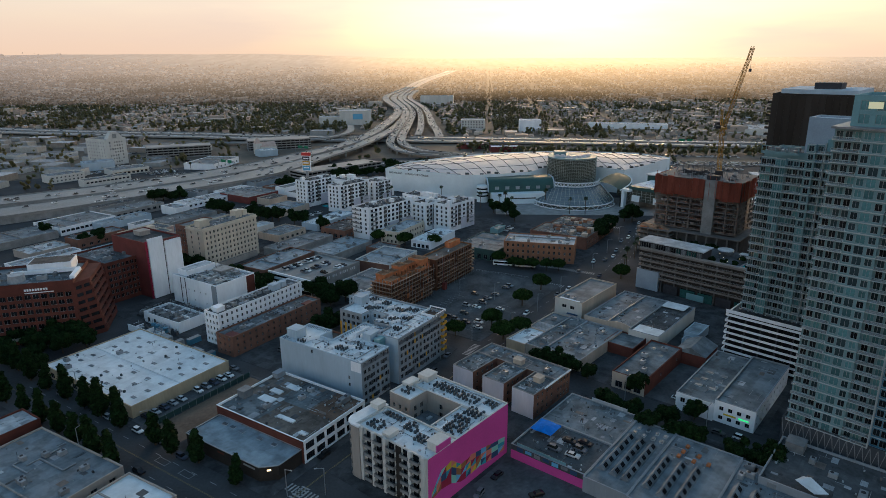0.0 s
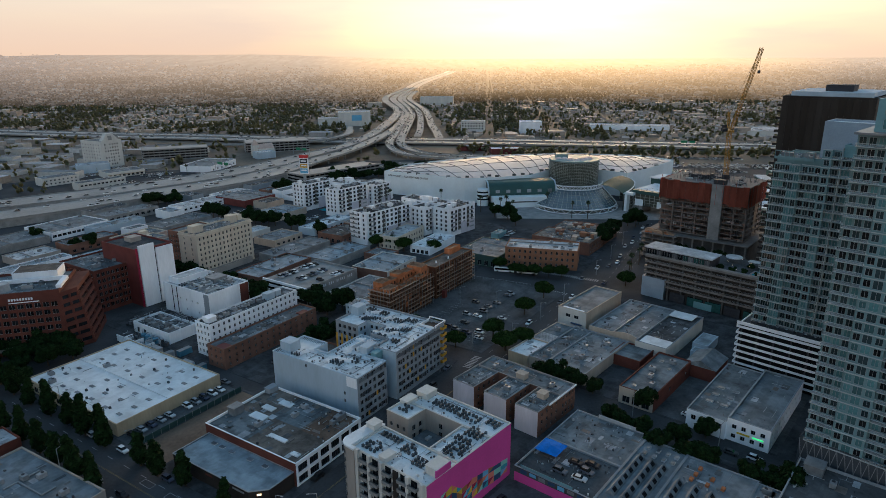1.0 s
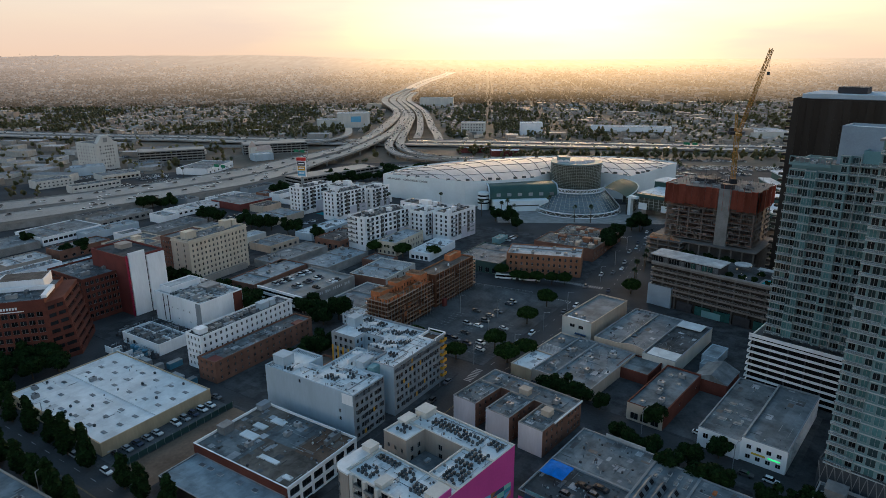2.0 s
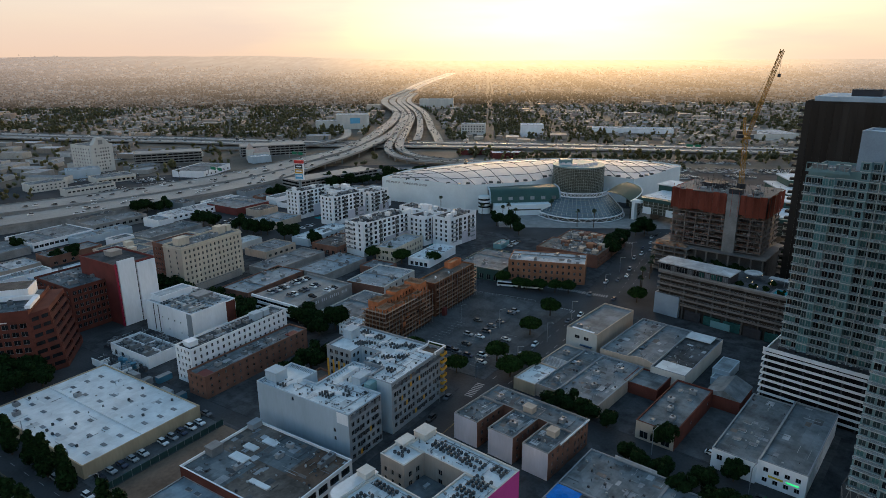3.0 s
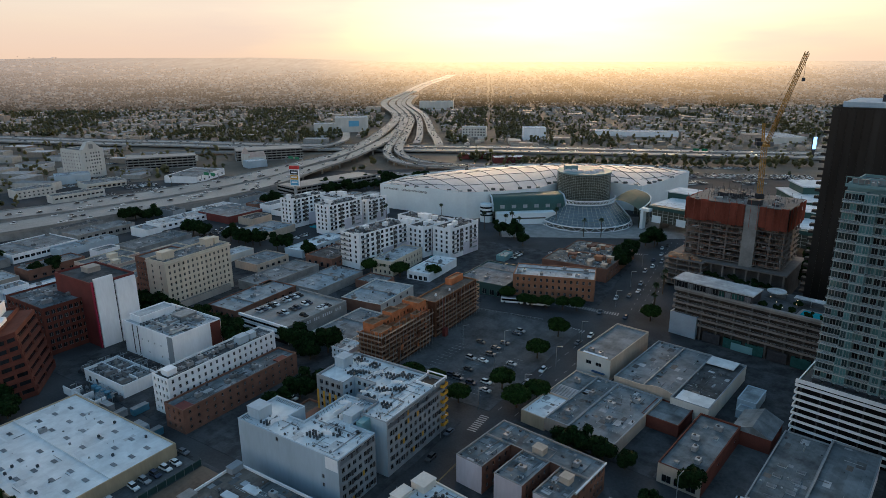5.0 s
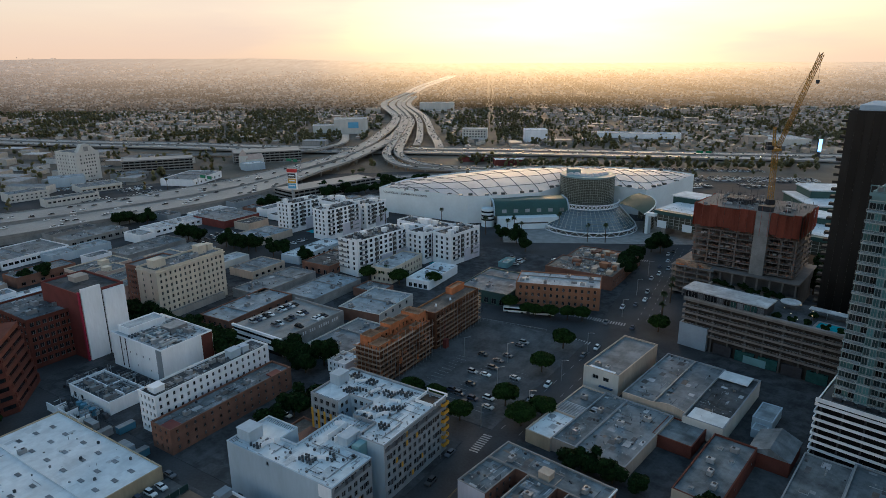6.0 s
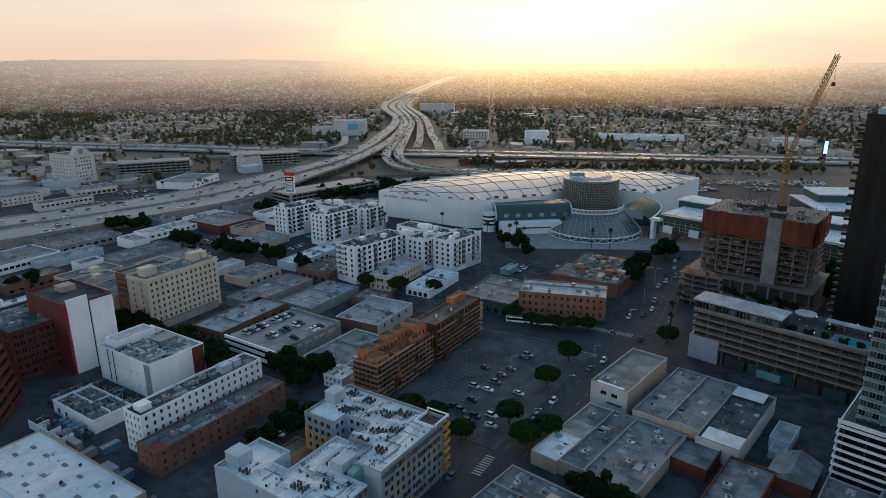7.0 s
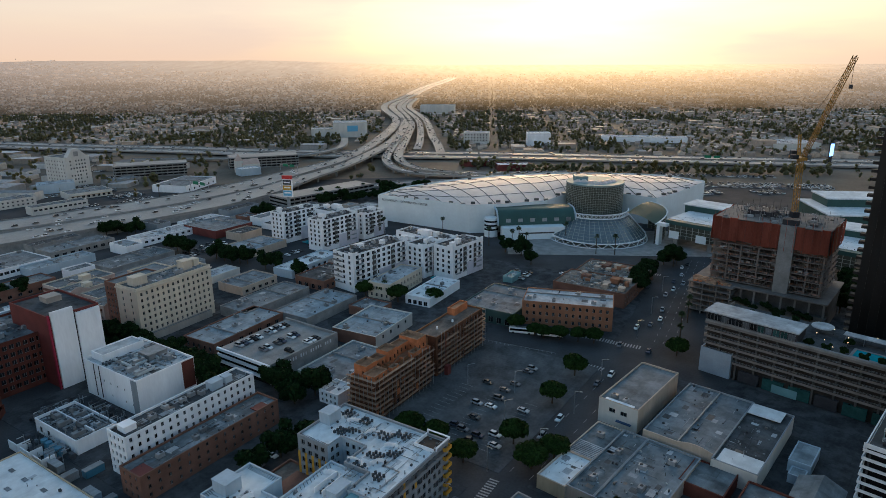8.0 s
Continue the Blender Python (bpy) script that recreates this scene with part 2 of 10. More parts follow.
M = dict(
    asphalt=surf("asphalt", (0.066, 0.067, 0.069), 0.9, 0.05, var=0.3, s1=0.05, s2=1.2, bump=0.1),
    lot=surf("lot_asphalt", (0.112, 0.115, 0.117), 0.9, 0.0, patch=0.12, var=0.35, s1=0.07, s2=0.9, bump=0.1),
    concrete=surf("concrete", (0.26, 0.255, 0.245), 0.85, 0.25, var=0.25, s1=0.2, s2=1.5),
    pavement=surf("pavement", (0.085, 0.086, 0.088), 0.9, 0.0, patch=0.2, var=0.3, s1=0.1, s2=1.0),
    paint=surf("road_paint", (0.33, 0.33, 0.32), 0.7, 0.3, var=0.3, s1=0.6, s2=4, bump=0.03),
    yellow_paint=surf("yellow_road_paint", (0.22, 0.17, 0.07), 0.7, 0.3, var=0.3, s1=0.6, s2=4, bump=0.03),
    dirt=surf("dirt", (0.16, 0.12, 0.09), 0.95, 0.1, var=0.35, s1=0.08, s2=0.8, bump=0.4),
    white=surf("white_stucco", (0.84, 0.85, 0.86), 0.8, 0.3, var=0.1, s1=0.15, s2=1.5, streak=True),
    white_roof=surf("white_roof_membrane", (0.72, 0.74, 0.74), 0.85, 0.15, patch=0.08, var=0.12, s1=0.1, s2=0.6),
    pale_roof=surf("pale_roof_coating", (0.5, 0.52, 0.53), 0.85, 0.2, patch=0.16, var=0.25, s1=0.12, s2=0.8),
    grey_roof=surf("grey_roof_felt", (0.185, 0.205, 0.215), 0.9, 0.04, patch=0.2, var=0.35, s1=0.1, s2=0.7),
    dark_roof=surf("dark_roof_felt", (0.1, 0.103, 0.106), 0.9, 0.04, patch=0.2, var=0.35, s1=0.1, s2=0.7),
    brown_roof=surf("brown_roof_gravel", (0.17, 0.145, 0.125), 0.9, 0.04, patch=0.2, var=0.35, s1=0.1, s2=1.0),
    gravel_roof=surf("tan_gravel_roof", (0.24, 0.21, 0.18), 0.9, 0.04, patch=0.22, var=0.35, s1=0.1, s2=1.0),
    blue_roof=surf("blue_grey_roof_membrane", (0.28, 0.33, 0.36), 0.85, 0.2, patch=0.16, var=0.22, s1=0.1, s2=0.8),
    brick=surf("red_brick", (0.125, 0.042, 0.03), 0.9, 0.2, var=0.25, s1=0.2, s2=3, bump=0.3),
    brick2=surf("brown_brick", (0.2, 0.105, 0.075), 0.9, 0.2, var=0.25, s1=0.2, s2=3, bump=0.3),
    red_panel=surf("dark_red_panel", (0.15, 0.036, 0.03), 0.7, 0.3, var=0.2, s1=0.2, s2=2),
    cream=surf("cream_stucco", (0.6, 0.53, 0.42), 0.85, 0.25, var=0.14, s1=0.15, s2=1.5, streak=True),
    tan=surf("tan_stucco", (0.45, 0.36, 0.24), 0.85, 0.25, var=0.18, s1=0.15, s2=1.5, streak=True),
    beige=surf("beige_stucco", (0.48, 0.4, 0.32), 0.85, 0.25, var=0.18, s1=0.15, s2=1.5, streak=True),
    salmon=surf("salmon_stucco", (0.5, 0.39, 0.33), 0.85, 0.25, var=0.18, s1=0.15, s2=1.5),
    grey_wall=surf("grey_cement_panel", (0.26, 0.285, 0.305), 0.75, 0.3, var=0.14, s1=0.15, s2=1.5, streak=True),
    pale_wall=surf("pale_blue_grey_stucco", (0.41, 0.49, 0.55), 0.8, 0.3, var=0.12, s1=0.12, s2=1.2, streak=True),
    pink=surf("magenta_paint", (0.58, 0.07, 0.3), 0.75, 0.3, var=0.1, s1=0.1, s2=1.5),
    orange=surf("orange_sheathing", (0.46, 0.165, 0.07), 0.85, 0.2, var=0.3, s1=0.3, s2=2),
    orange_brick=surf("orange_brick", (0.3, 0.145, 0.085), 0.9, 0.2, var=0.2, s1=0.2, s2=3),
    wood=surf("scaffold_plank", (0.32, 0.21, 0.14), 0.85, 0.2, var=0.3, s1=0.5, s2=4, rnd=0.2),
    steel=surf("galvanised_steel", (0.36, 0.37, 0.38), 0.5, 0.5, 0.6, var=0.2, s1=0.5, s2=4),
    dark_steel=surf("dark_steel", (0.045, 0.045, 0.05), 0.65, 0.2, 0.0, var=0.2, s1=0.5, s2=4),
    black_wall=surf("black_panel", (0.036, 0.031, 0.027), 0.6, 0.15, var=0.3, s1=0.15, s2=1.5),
    black_panels=surf("smoked_curtain_glass", (0.016, 0.015, 0.014), 0.3, 0.35, var=0.6, s1=0.12, s2=0.5, bump=0.25, rnd=0.4, streak=True),
    red_net=surf("orange_red_debris_net", (0.33, 0.1, 0.068), 0.9, 0.1, rnd=0.16, var=0.3, s1=0.3, s2=3, streak=True),
    crane=surf("yellow_crane_paint", (0.42, 0.22, 0.04), 0.6, 0.4, var=0.15),
    glass=surf("dark_window_glass", (0.012, 0.015, 0.018), 0.15, 0.35, var=0.4, s1=0.4, s2=2, bump=0, rnd=0.5),
    teal_glass=surf("blue_green_glass", (0.1, 0.215, 0.225), 0.12, 0.6, var=0.3, s1=0.25, s2=1, bump=0, rnd=0.45),
    green_glass=surf("deep_green_glass", (0.03, 0.085, 0.08), 0.15, 0.8, var=0.3, s1=0.2, s2=1, bump=0, rnd=0.3),
    green_panel=surf("sea_green_metal_panel", (0.045, 0.095, 0.085), 0.6, 0.2, var=0.15, s1=0.1, s2=1),
    gloss_roof=surf("pale_metal_roof", (0.66, 0.57, 0.52), 0.62, 0.35, 0.0, var=0.14, s1=0.06, s2=0.4, bump=0.05),
    bark=surf("bark", (0.09, 0.065, 0.045), 0.95, 0.1, var=0.3, s1=1, s2=6),
    leaf=surf("dark_green_leaves", (0.014, 0.029, 0.009), 0.85, 0.04, var=0.35, s1=0.5, s2=3, bump=0, island=0.5),
    leaf2=surf("olive_green_leaves", (0.022, 0.043, 0.01), 0.85, 0.04, var=0.35, s1=0.5, s2=3, bump=0, island=0.45),
    palm=surf("palm_fronds", (0.05, 0.075, 0.03), 0.7, 0.25, var=0.3, bump=0, island=0.4),
    tyre=surf("tyre_rubber", (0.02, 0.02, 0.02), 0.9, 0.2, var=0.2),
    pool=surf("pool_water", (0.03, 0.35, 0.4), 0.08, 0.5, var=0.2, s1=0.5, s2=3),
    tarp=surf("blue_tarpaulin", (0.02, 0.17, 0.58), 0.9, 0.1, var=0.2, s1=0.6, s2=3),
    brown_patch=surf("rusty_roof_patch", (0.13, 0.085, 0.06), 0.9, 0.2, var=0.4, s1=0.2, s2=1.0),
    lamp=glowing("warm_lamp", (1.0, 0.7, 0.4), 0.7),
    ochre=surf("ochre_panel", (0.55, 0.3, 0.04), 0.75, 0.3, var=0.12),
    teal_panel=surf("teal_panel", (0.16, 0.3, 0.32), 0.6, 0.4, var=0.15),
    cream_pale=surf("pale_cream_stucco", (0.6, 0.58, 0.53), 0.85, 0.25, var=0.12, s1=0.15, s2=1.5, streak=True),
    tan_grey=surf("grey_tan_stucco", (0.36, 0.32, 0.28), 0.85, 0.25, var=0.14, s1=0.15, s2=1.5, streak=True),
    paint_0=surf("mural_teal", (0.05, 0.3, 0.36), 0.7, var=0.1), paint_1=surf("mural_navy", (0.03, 0.07, 0.14), 0.7, var=0.1),
    paint_2=surf("mural_coral", (0.62, 0.2, 0.13), 0.7, var=0.1), paint_3=surf("mural_yellow", (0.6, 0.42, 0.04), 0.7, var=0.1),
    paint_4=surf("mural_crimson", (0.3, 0.02, 0.05), 0.7, var=0.1), paint_5=surf("mural_sky_blue", (0.15, 0.4, 0.6), 0.7, var=0.1),
    paint_6=surf("mural_mint", (0.25, 0.55, 0.45), 0.7, var=0.1), paint_7=surf("mural_brown", (0.3, 0.13, 0.05), 0.7, var=0.1),
    lilac_white=surf("lilac_white_paint", (0.58, 0.57, 0.63), 0.8, 0.3, var=0.14, s1=0.2, s2=1.2, streak=True),
    slate_roof=surf("slate_grey_roof", (0.2, 0.225, 0.24), 0.85, 0.2, patch=0.18, var=0.25, s1=0.1, s2=0.7),
    green_lamp=glowing("green_sign", (0.1, 0.8, 0.25), 0.25),
    lamp_soft=glowing("soft_warm_window", (0.9, 0.8, 0.5), 0.08),
    tower_wall=surf("grey_green_tower_wall", (0.165, 0.265, 0.275), 0.6, 0.3, var=0.12, s1=0.1, s2=1),
    tower_dark=surf("tower_dark_glass", (0.012, 0.014, 0.016), 0.18, 0.4, var=0.3, s1=0.3, s2=1, bump=0, rnd=0.5),
    tower_mid=surf("tower_grey_glass", (0.03, 0.05, 0.055), 0.12, 0.6, var=0.3, s1=0.3, s2=1, bump=0, rnd=0.5),
    blue_wall=surf("blue_teal_wall", (0.07, 0.2, 0.28), 0.5, 0.4, var=0.12),
    rail_glass=surf("pale_balustrade_glass", (0.28, 0.33, 0.34), 0.2, 0.6, var=0.2, bump=0, rnd=0.3),
    lattice_wall=surf("dark_lattice_backing", (0.05, 0.06, 0.07), 0.7, 0.3, var=0.2),
    blue_grey_panel=surf("blue_grey_panel", (0.3, 0.36, 0.42), 0.7, 0.3, var=0.15),
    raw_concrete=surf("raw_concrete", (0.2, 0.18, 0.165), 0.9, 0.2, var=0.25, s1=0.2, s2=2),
    # concrete with interior and recess shade in its colour; also dark roof machines
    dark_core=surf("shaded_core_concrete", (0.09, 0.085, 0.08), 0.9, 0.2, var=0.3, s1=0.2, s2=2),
    brown_sheath=surf("brown_sheathing", (0.24, 0.12, 0.06), 0.85, 0.2, var=0.3, s1=0.3, s2=2),
    # brown sheathing darkened in colour for the shade behind the scaffolding
    shaded_sheath=surf("shaded_brown_sheathing", (0.11, 0.052, 0.03), 0.9, 0.15, var=0.3, s1=0.3, s2=2),
    # near-black tone that stands for unlit deck insides; also rooflight panes
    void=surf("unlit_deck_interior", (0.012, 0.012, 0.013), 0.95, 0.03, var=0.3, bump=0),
    balcony=surf("pale_balcony_concrete", (0.42, 0.45, 0.45), 0.8, 0.25, var=0.12),
    fittings=palette_mat("roof_fittings_paint", [(0.3, 0.31, 0.31), (0.08, 0.08, 0.085), (0.45, 0.46, 0.46), (0.14, 0.13, 0.12), (0.2, 0.21, 0.22), (0.05, 0.05, 0.055)], 0.75, 0.25),
    patches=palette_mat("roof_patch_felt", [(0.12, 0.12, 0.12), (0.3, 0.31, 0.32), (0.18, 0.15, 0.13), (0.42, 0.43, 0.44), (0.09, 0.09, 0.09)], 0.9, 0.15, var=0.3),
    pale_patches=palette_mat("pale_roof_patch", [(0.55, 0.57, 0.58), (0.62, 0.64, 0.65), (0.48, 0.5, 0.51), (0.58, 0.58, 0.57)], 0.9, 0.15, var=0.2),
    plywood=surf("plywood", (0.34, 0.18, 0.1), 0.85, 0.2, var=0.3, s1=0.3, s2=2),
    dark_green=surf("dark_green_paint", (0.03, 0.07, 0.065), 0.6, 0.4, var=0.15),
    hall_white=surf("white_hall_panel", (0.74, 0.8, 0.81), 0.6, 0.35, var=0.08, s1=0.05, s2=0.5),
    seam=surf("dark_roof_seam", (0.07, 0.065, 0.06), 0.8, 0.2, var=0.2),
    drum_glass=surf("grey_green_curtain_glass", (0.085, 0.088, 0.07), 0.25, 0.25, var=0.2, s1=0.1, s2=0.6, bump=0),
    skirt_glass=surf("blue_grey_glass", (0.075, 0.11, 0.13), 0.25, 0.3, var=0.2, s1=0.1, s2=0.6, bump=0),
    mullion=surf("grey_mullion", (0.36, 0.37, 0.32), 0.5, 0.4, var=0.1),
    green_sheen=surf("glossy_green_metal", (0.045, 0.075, 0.055), 0.6, 0.12, 0.0, var=0.15, s1=0.1, s2=0.6),
    freeway=surf("worn_concrete_freeway", (0.28, 0.265, 0.245), 0.6, 0.4, var=0.25, s1=0.02, s2=0.4, bump=0.05),
    city_ground=surf("dusty_city_ground", (0.15, 0.122, 0.095), 0.85, 0.12, var=0.35, s1=0.02, s2=0.3, bump=0.05),
    billboard_red=surf("red_sign_panel", (0.5, 0.03, 0.03), 0.5, 0.4, var=0.1),
    far_leaf=backlit(surf("distant_foliage", (0.08, 0.087, 0.05), 0.6, 0.4, var=0.3, s1=0.05, s2=0.5, bump=0, island=0.5), (0.34, 0.31, 0.13), 0.5),
    dark_green2=surf("green_sign_panel", (0.02, 0.2, 0.1), 0.5, 0.4, var=0.08),
    screen=glowing("lit_sign_panel", (0.25, 0.5, 1.0), 0.9),
    skylight=surf("skylight_glazing", (0.1, 0.115, 0.13), 0.3, 0.6, var=0.3, s1=0.4, s2=2, bump=0, rnd=0.5),
    condenser=surf("condenser_casing", (0.068, 0.085, 0.095), 0.7, 0.2, 0.0, var=0.2, s1=1, s2=5, rnd=0.35),
    unit=surf("air_handler_casing", (0.27, 0.28, 0.285), 0.55, 0.4, 0.2, var=0.2, s1=0.6, s2=4, rnd=0.35),
    far_wall=palette_mat("far_walls", FAR_WALLS, 0.7),
    far_roof=palette_mat("far_roofs", FAR_ROOFS, 0.7, 0.4),
    # far copies of wall, roof, road and leaf, haze added as emission
    hazy_wall=add_haze_glow(palette_mat("haze_glow_walls", HAZY_TONES, 0.9, 0.0)),
    hazy_roof=add_haze_glow(palette_mat("haze_glow_roofs", HAZY_TONES, 0.9, 0.0)),
    hazy_road=add_haze_glow(surf("haze_glow_road", (0.5, 0.41, 0.33), 0.7, 0.3, bump=0)),
    hazy_leaf=add_haze_glow(surf("haze_glow_foliage", (0.045, 0.04, 0.025), 0.8, 0.1, var=0.3, s1=0.05, s2=0.5, bump=0, island=0.5)),
    car=palette_mat("car_paint", [(0.7, 0.7, 0.7), (0.03, 0.03, 0.035), (0.3, 0.31, 0.32), (0.75, 0.75, 0.74), (0.02, 0.02, 0.02), (0.12, 0.13, 0.15), (0.5, 0.5, 0.5), (0.4, 0.4, 0.41), (0.06, 0.07, 0.1), (0.08, 0.08, 0.08), (0.7, 0.7, 0.7), (0.16, 0.16, 0.17)], 0.5, 0.1, True, 0.03),
    shed_wall=palette_mat("shed_walls", [(0.5, 0.49, 0.46), (0.34, 0.33, 0.31), (0.6, 0.59, 0.57), (0.28, 0.24, 0.2), (0.42, 0.4, 0.36)], 0.85, 0.1),
    shed_roof=palette_mat("shed_roofs", [(0.24, 0.245, 0.25), (0.36, 0.36, 0.36), (0.18, 0.18, 0.18), (0.5, 0.5, 0.5), (0.3, 0.29, 0.28)], 0.9, 0.05, var=0.3),
    far_car=palette_mat("far_car_paint", [(0.7, 0.7, 0.7), (0.03, 0.03, 0.035), (0.3, 0.31, 0.32), (0.75, 0.75, 0.74), (0.1, 0.1, 0.1)], 0.3, 0.5),
)

# balustrade glass lets most of the view through
M["rail_glass"].node_tree.nodes["Principled BSDF"].inputs["Alpha"].default_value = 0.28

# ---- building helpers ----
def mesh_of(name, bm):
    me = bpy.data.meshes.new(name)
    bm.to_mesh(me)
    bm.free()
    return me


def data_mesh(name, verts, faces, *mats, index=None):
    me = bpy.data.meshes.new(name)
    me.from_pydata(verts, [], faces)
    for m in mats:
        me.materials.append(m)
    if index:
        me.polygons.foreach_set("material_index", index)
    me.update()
    return me


def child(name, me, parent, m=None, label="", kind=""):
    ob = new(name, me)
    ob.parent = parent
    if m is not None:
        ob.matrix_basis = m
    return tagged(ob, label, kind=kind)


def part(name, bm, material, parent, label="", m=None):
    me = mesh_of(name, bm)
    me.materials.append(material)
    return child(name, me, parent, m, label)


def thing(name, label, category, m, group="", kind=""):
    ob = new(name)
    ob.empty_display_size = 0.5
    ob.matrix_basis = m
    return tagged(ob, label, category, group, kind)


def box(bm, x0, y0, z0, x1, y1, z1):
    vs = [bm.verts.new(p) for p in ((x0, y0, z0), (x1, y0, z0), (x1, y1, z0), (x0, y1, z0), (x0, y0, z1), (x1, y0, z1), (x1, y1, z1), (x0, y1, z1))]
    for f in ((3, 2, 1, 0), (4, 5, 6, 7), (0, 1, 5, 4), (1, 2, 6, 5), (2, 3, 7, 6), (3, 0, 4, 7)):
        bm.faces.new([vs[i] for i in f])


def boxes(*list_of):
    bm = bmesh.new()
    for b in list_of:
        box(bm, *b)
    return bm


def beam(bm, p, q, r):
    """A square bar from p to q."""
    p, q = Vector(p), Vector(q)
    d = (q - p).normalized()
    s = d.cross(Vector((0, 0, 1)) if abs(d.z) < 0.9 else Vector((1, 0, 0))).normalized() * r
    u = d.cross(s).normalized() * r
    a = [bm.verts.new(p + i * s + j * u) for i, j in ((-1, -1), (1, -1), (1, 1), (-1, 1))]
    b = [bm.verts.new(q + i * s + j * u) for i, j in ((-1, -1), (1, -1), (1, 1), (-1, 1))]
    for i in range(4):
        bm.faces.new((a[i], a[(i + 1) % 4], b[(i + 1) % 4], b[i]))
    bm.faces.new(a[::-1])
    bm.faces.new(b)


def tube(bm, z0, z1, r0, r1, n=12, cx=0, cy=0, caps=True):
    a = [bm.verts.new((cx + r0 * math.cos(6.2832 * i / n), cy + r0 * math.sin(6.2832 * i / n), z0)) for i in range(n)]
    b = [bm.verts.new((cx + r1 * math.cos(6.2832 * i / n), cy + r1 * math.sin(6.2832 * i / n), z1)) for i in range(n)]
    for i in range(n):
        bm.faces.new((a[i], a[(i + 1) % n], b[(i + 1) % n], b[i]))
    if caps:
        bm.faces.new(a[::-1])
        bm.faces.new(b)


PANES = {}


def pane_mesh(w, h, material, bar, frame_material):
    """A window: a dark pane behind a thin frame with its mullions. It faces -y, its lower middle at the origin."""
    key = (round(w, 2), round(h, 2), material.name, bar, frame_material.name)
    if key not in PANES:
        t = 0.07
        xs = [-w / 2, -w / 2 + t]
        for i in range(bar):
            c = -w / 2 + w * (i + 1) / (bar + 1)
            xs += [c - 0.035, c + 0.035]
        xs += [w / 2 - t, w / 2]
        zs = [0, t, h - t, h]
        bm = bmesh.new()

        def quad(pts, k):
            bm.faces.new([bm.verts.new(p) for p in pts]).material_index = k
        for i in range(len(xs) - 1):
            for j in range(3):
                a, b, lo, hi = xs[i], xs[i + 1], zs[j], zs[j + 1]
                if i % 2 and j == 1:
                    quad(((a, 0, lo), (b, 0, lo), (b, 0, hi), (a, 0, hi)), 0)
                    for p, q in (((a, lo), (b, lo)), ((b, lo), (b, hi)), ((b, hi), (a, hi)), ((a, hi), (a, lo))):
                        quad(((p[0], -0.06, p[1]), (q[0], -0.06, q[1]), (q[0], 0, q[1]), (p[0], 0, p[1])), 1)
                else:
                    quad(((a, -0.06, lo), (b, -0.06, lo), (b, -0.06, hi), (a, -0.06, hi)), 1)
        quad(((-w / 2, -0.06, 0), (w / 2, -0.06, 0), (w / 2, 0.05, 0), (-w / 2, 0.05, 0)), 1)
        bmesh.ops.remove_doubles(bm, verts=bm.verts, dist=0.001)
        me = mesh_of("window", bm)
        me.materials.append(material)
        me.materials.append(frame_material)
        PANES[key] = me
    return PANES[key]


FACE = dict(y0=0, x1=90, y1=180, x0=270)


def windows(parent, wall_v, wall_f, face, size, z0, z1, spec, deep=0.25, pane=None, frame_mat=None, bar=1, name="window"):
    """One wall of a block, with openings that go through its skin, and a window in each. face: its side; size: x0, y0, x1, y1 of the block.
    spec: None, or columns, storeys, window width, window height, first sill, storey height, margin at both ends, and the chance that a window is there."""
    x0, y0, x1, y1 = size
    o, u = dict(y0=((x0, y0), (1, 0)), x1=((x1, y0), (0, 1)), y1=((x1, y1), (-1, 0)), x0=((x0, y1), (0, -1)))[face]
    length = (x1 - x0) if face in ("y0", "y1") else (y1 - y0)
    inn = (-u[1], u[0])

    def at(s, z, d=0.0):
        return (o[0] + u[0] * s + inn[0] * d, o[1] + u[1] * s + inn[1] * d, z)

    def quad(a, b, c, d):
        k = len(wall_v)
        wall_v.extend((a, b, c, d))
        wall_f.append((k, k + 1, k + 2, k + 3))
    if not spec:
        quad(at(0, z0), at(length, z0), at(length, z1), at(0, z1))
        return
    cols, rows, ww, wh, sill, storey, margin = spec[:7]
    chance = spec[7] if len(spec) > 7 else 1.0
    pitch = (length - 2 * margin) / cols
    ss = [0.0]
    for c in range(cols):
        m = margin + pitch * (c + 0.5)
        ss += [m - ww / 2, m + ww / 2]
    ss.append(length)
    zs = [z0]
    for r in range(rows):
        zs += [z0 + sill + r * storey, z0 + sill + r * storey + wh]
    zs.append(z1)
    rng = random.Random(int(length * 100) + cols * 7 + rows)
    for j in range(len(zs) - 1):
        if j % 2 == 0:
            quad(at(0, zs[j]), at(length, zs[j]), at(length, zs[j + 1]), at(0, zs[j + 1]))
            continue
        for i in range(len(ss) - 1):
            a, b, lo, hi = ss[i], ss[i + 1], zs[j], zs[j + 1]
            if i % 2 == 0 or rng.random() > chance:
                quad(at(a, lo), at(b, lo), at(b, hi), at(a, hi))
                continue
            quad(at(a, lo), at(b, lo), at(b, lo, deep), at(a, lo, deep))
            quad(at(a, hi, deep), at(b, hi, deep), at(b, hi), at(a, hi))
            quad(at(a, lo, deep), at(a, hi, deep), at(a, hi), at(a, lo))
            quad(at(b, lo), at(b, hi), at(b, hi, deep), at(b, lo, deep))
            p = at((a + b) / 2, lo, deep)
            glazing = rng.choice(pane) if isinstance(pane, tuple) else pane or M["glass"]
            child(name, pane_mesh(ww, wh, glazing, bar, frame_mat or M["steel"]), parent, pose(*p, 0, 0, FACE[face]))


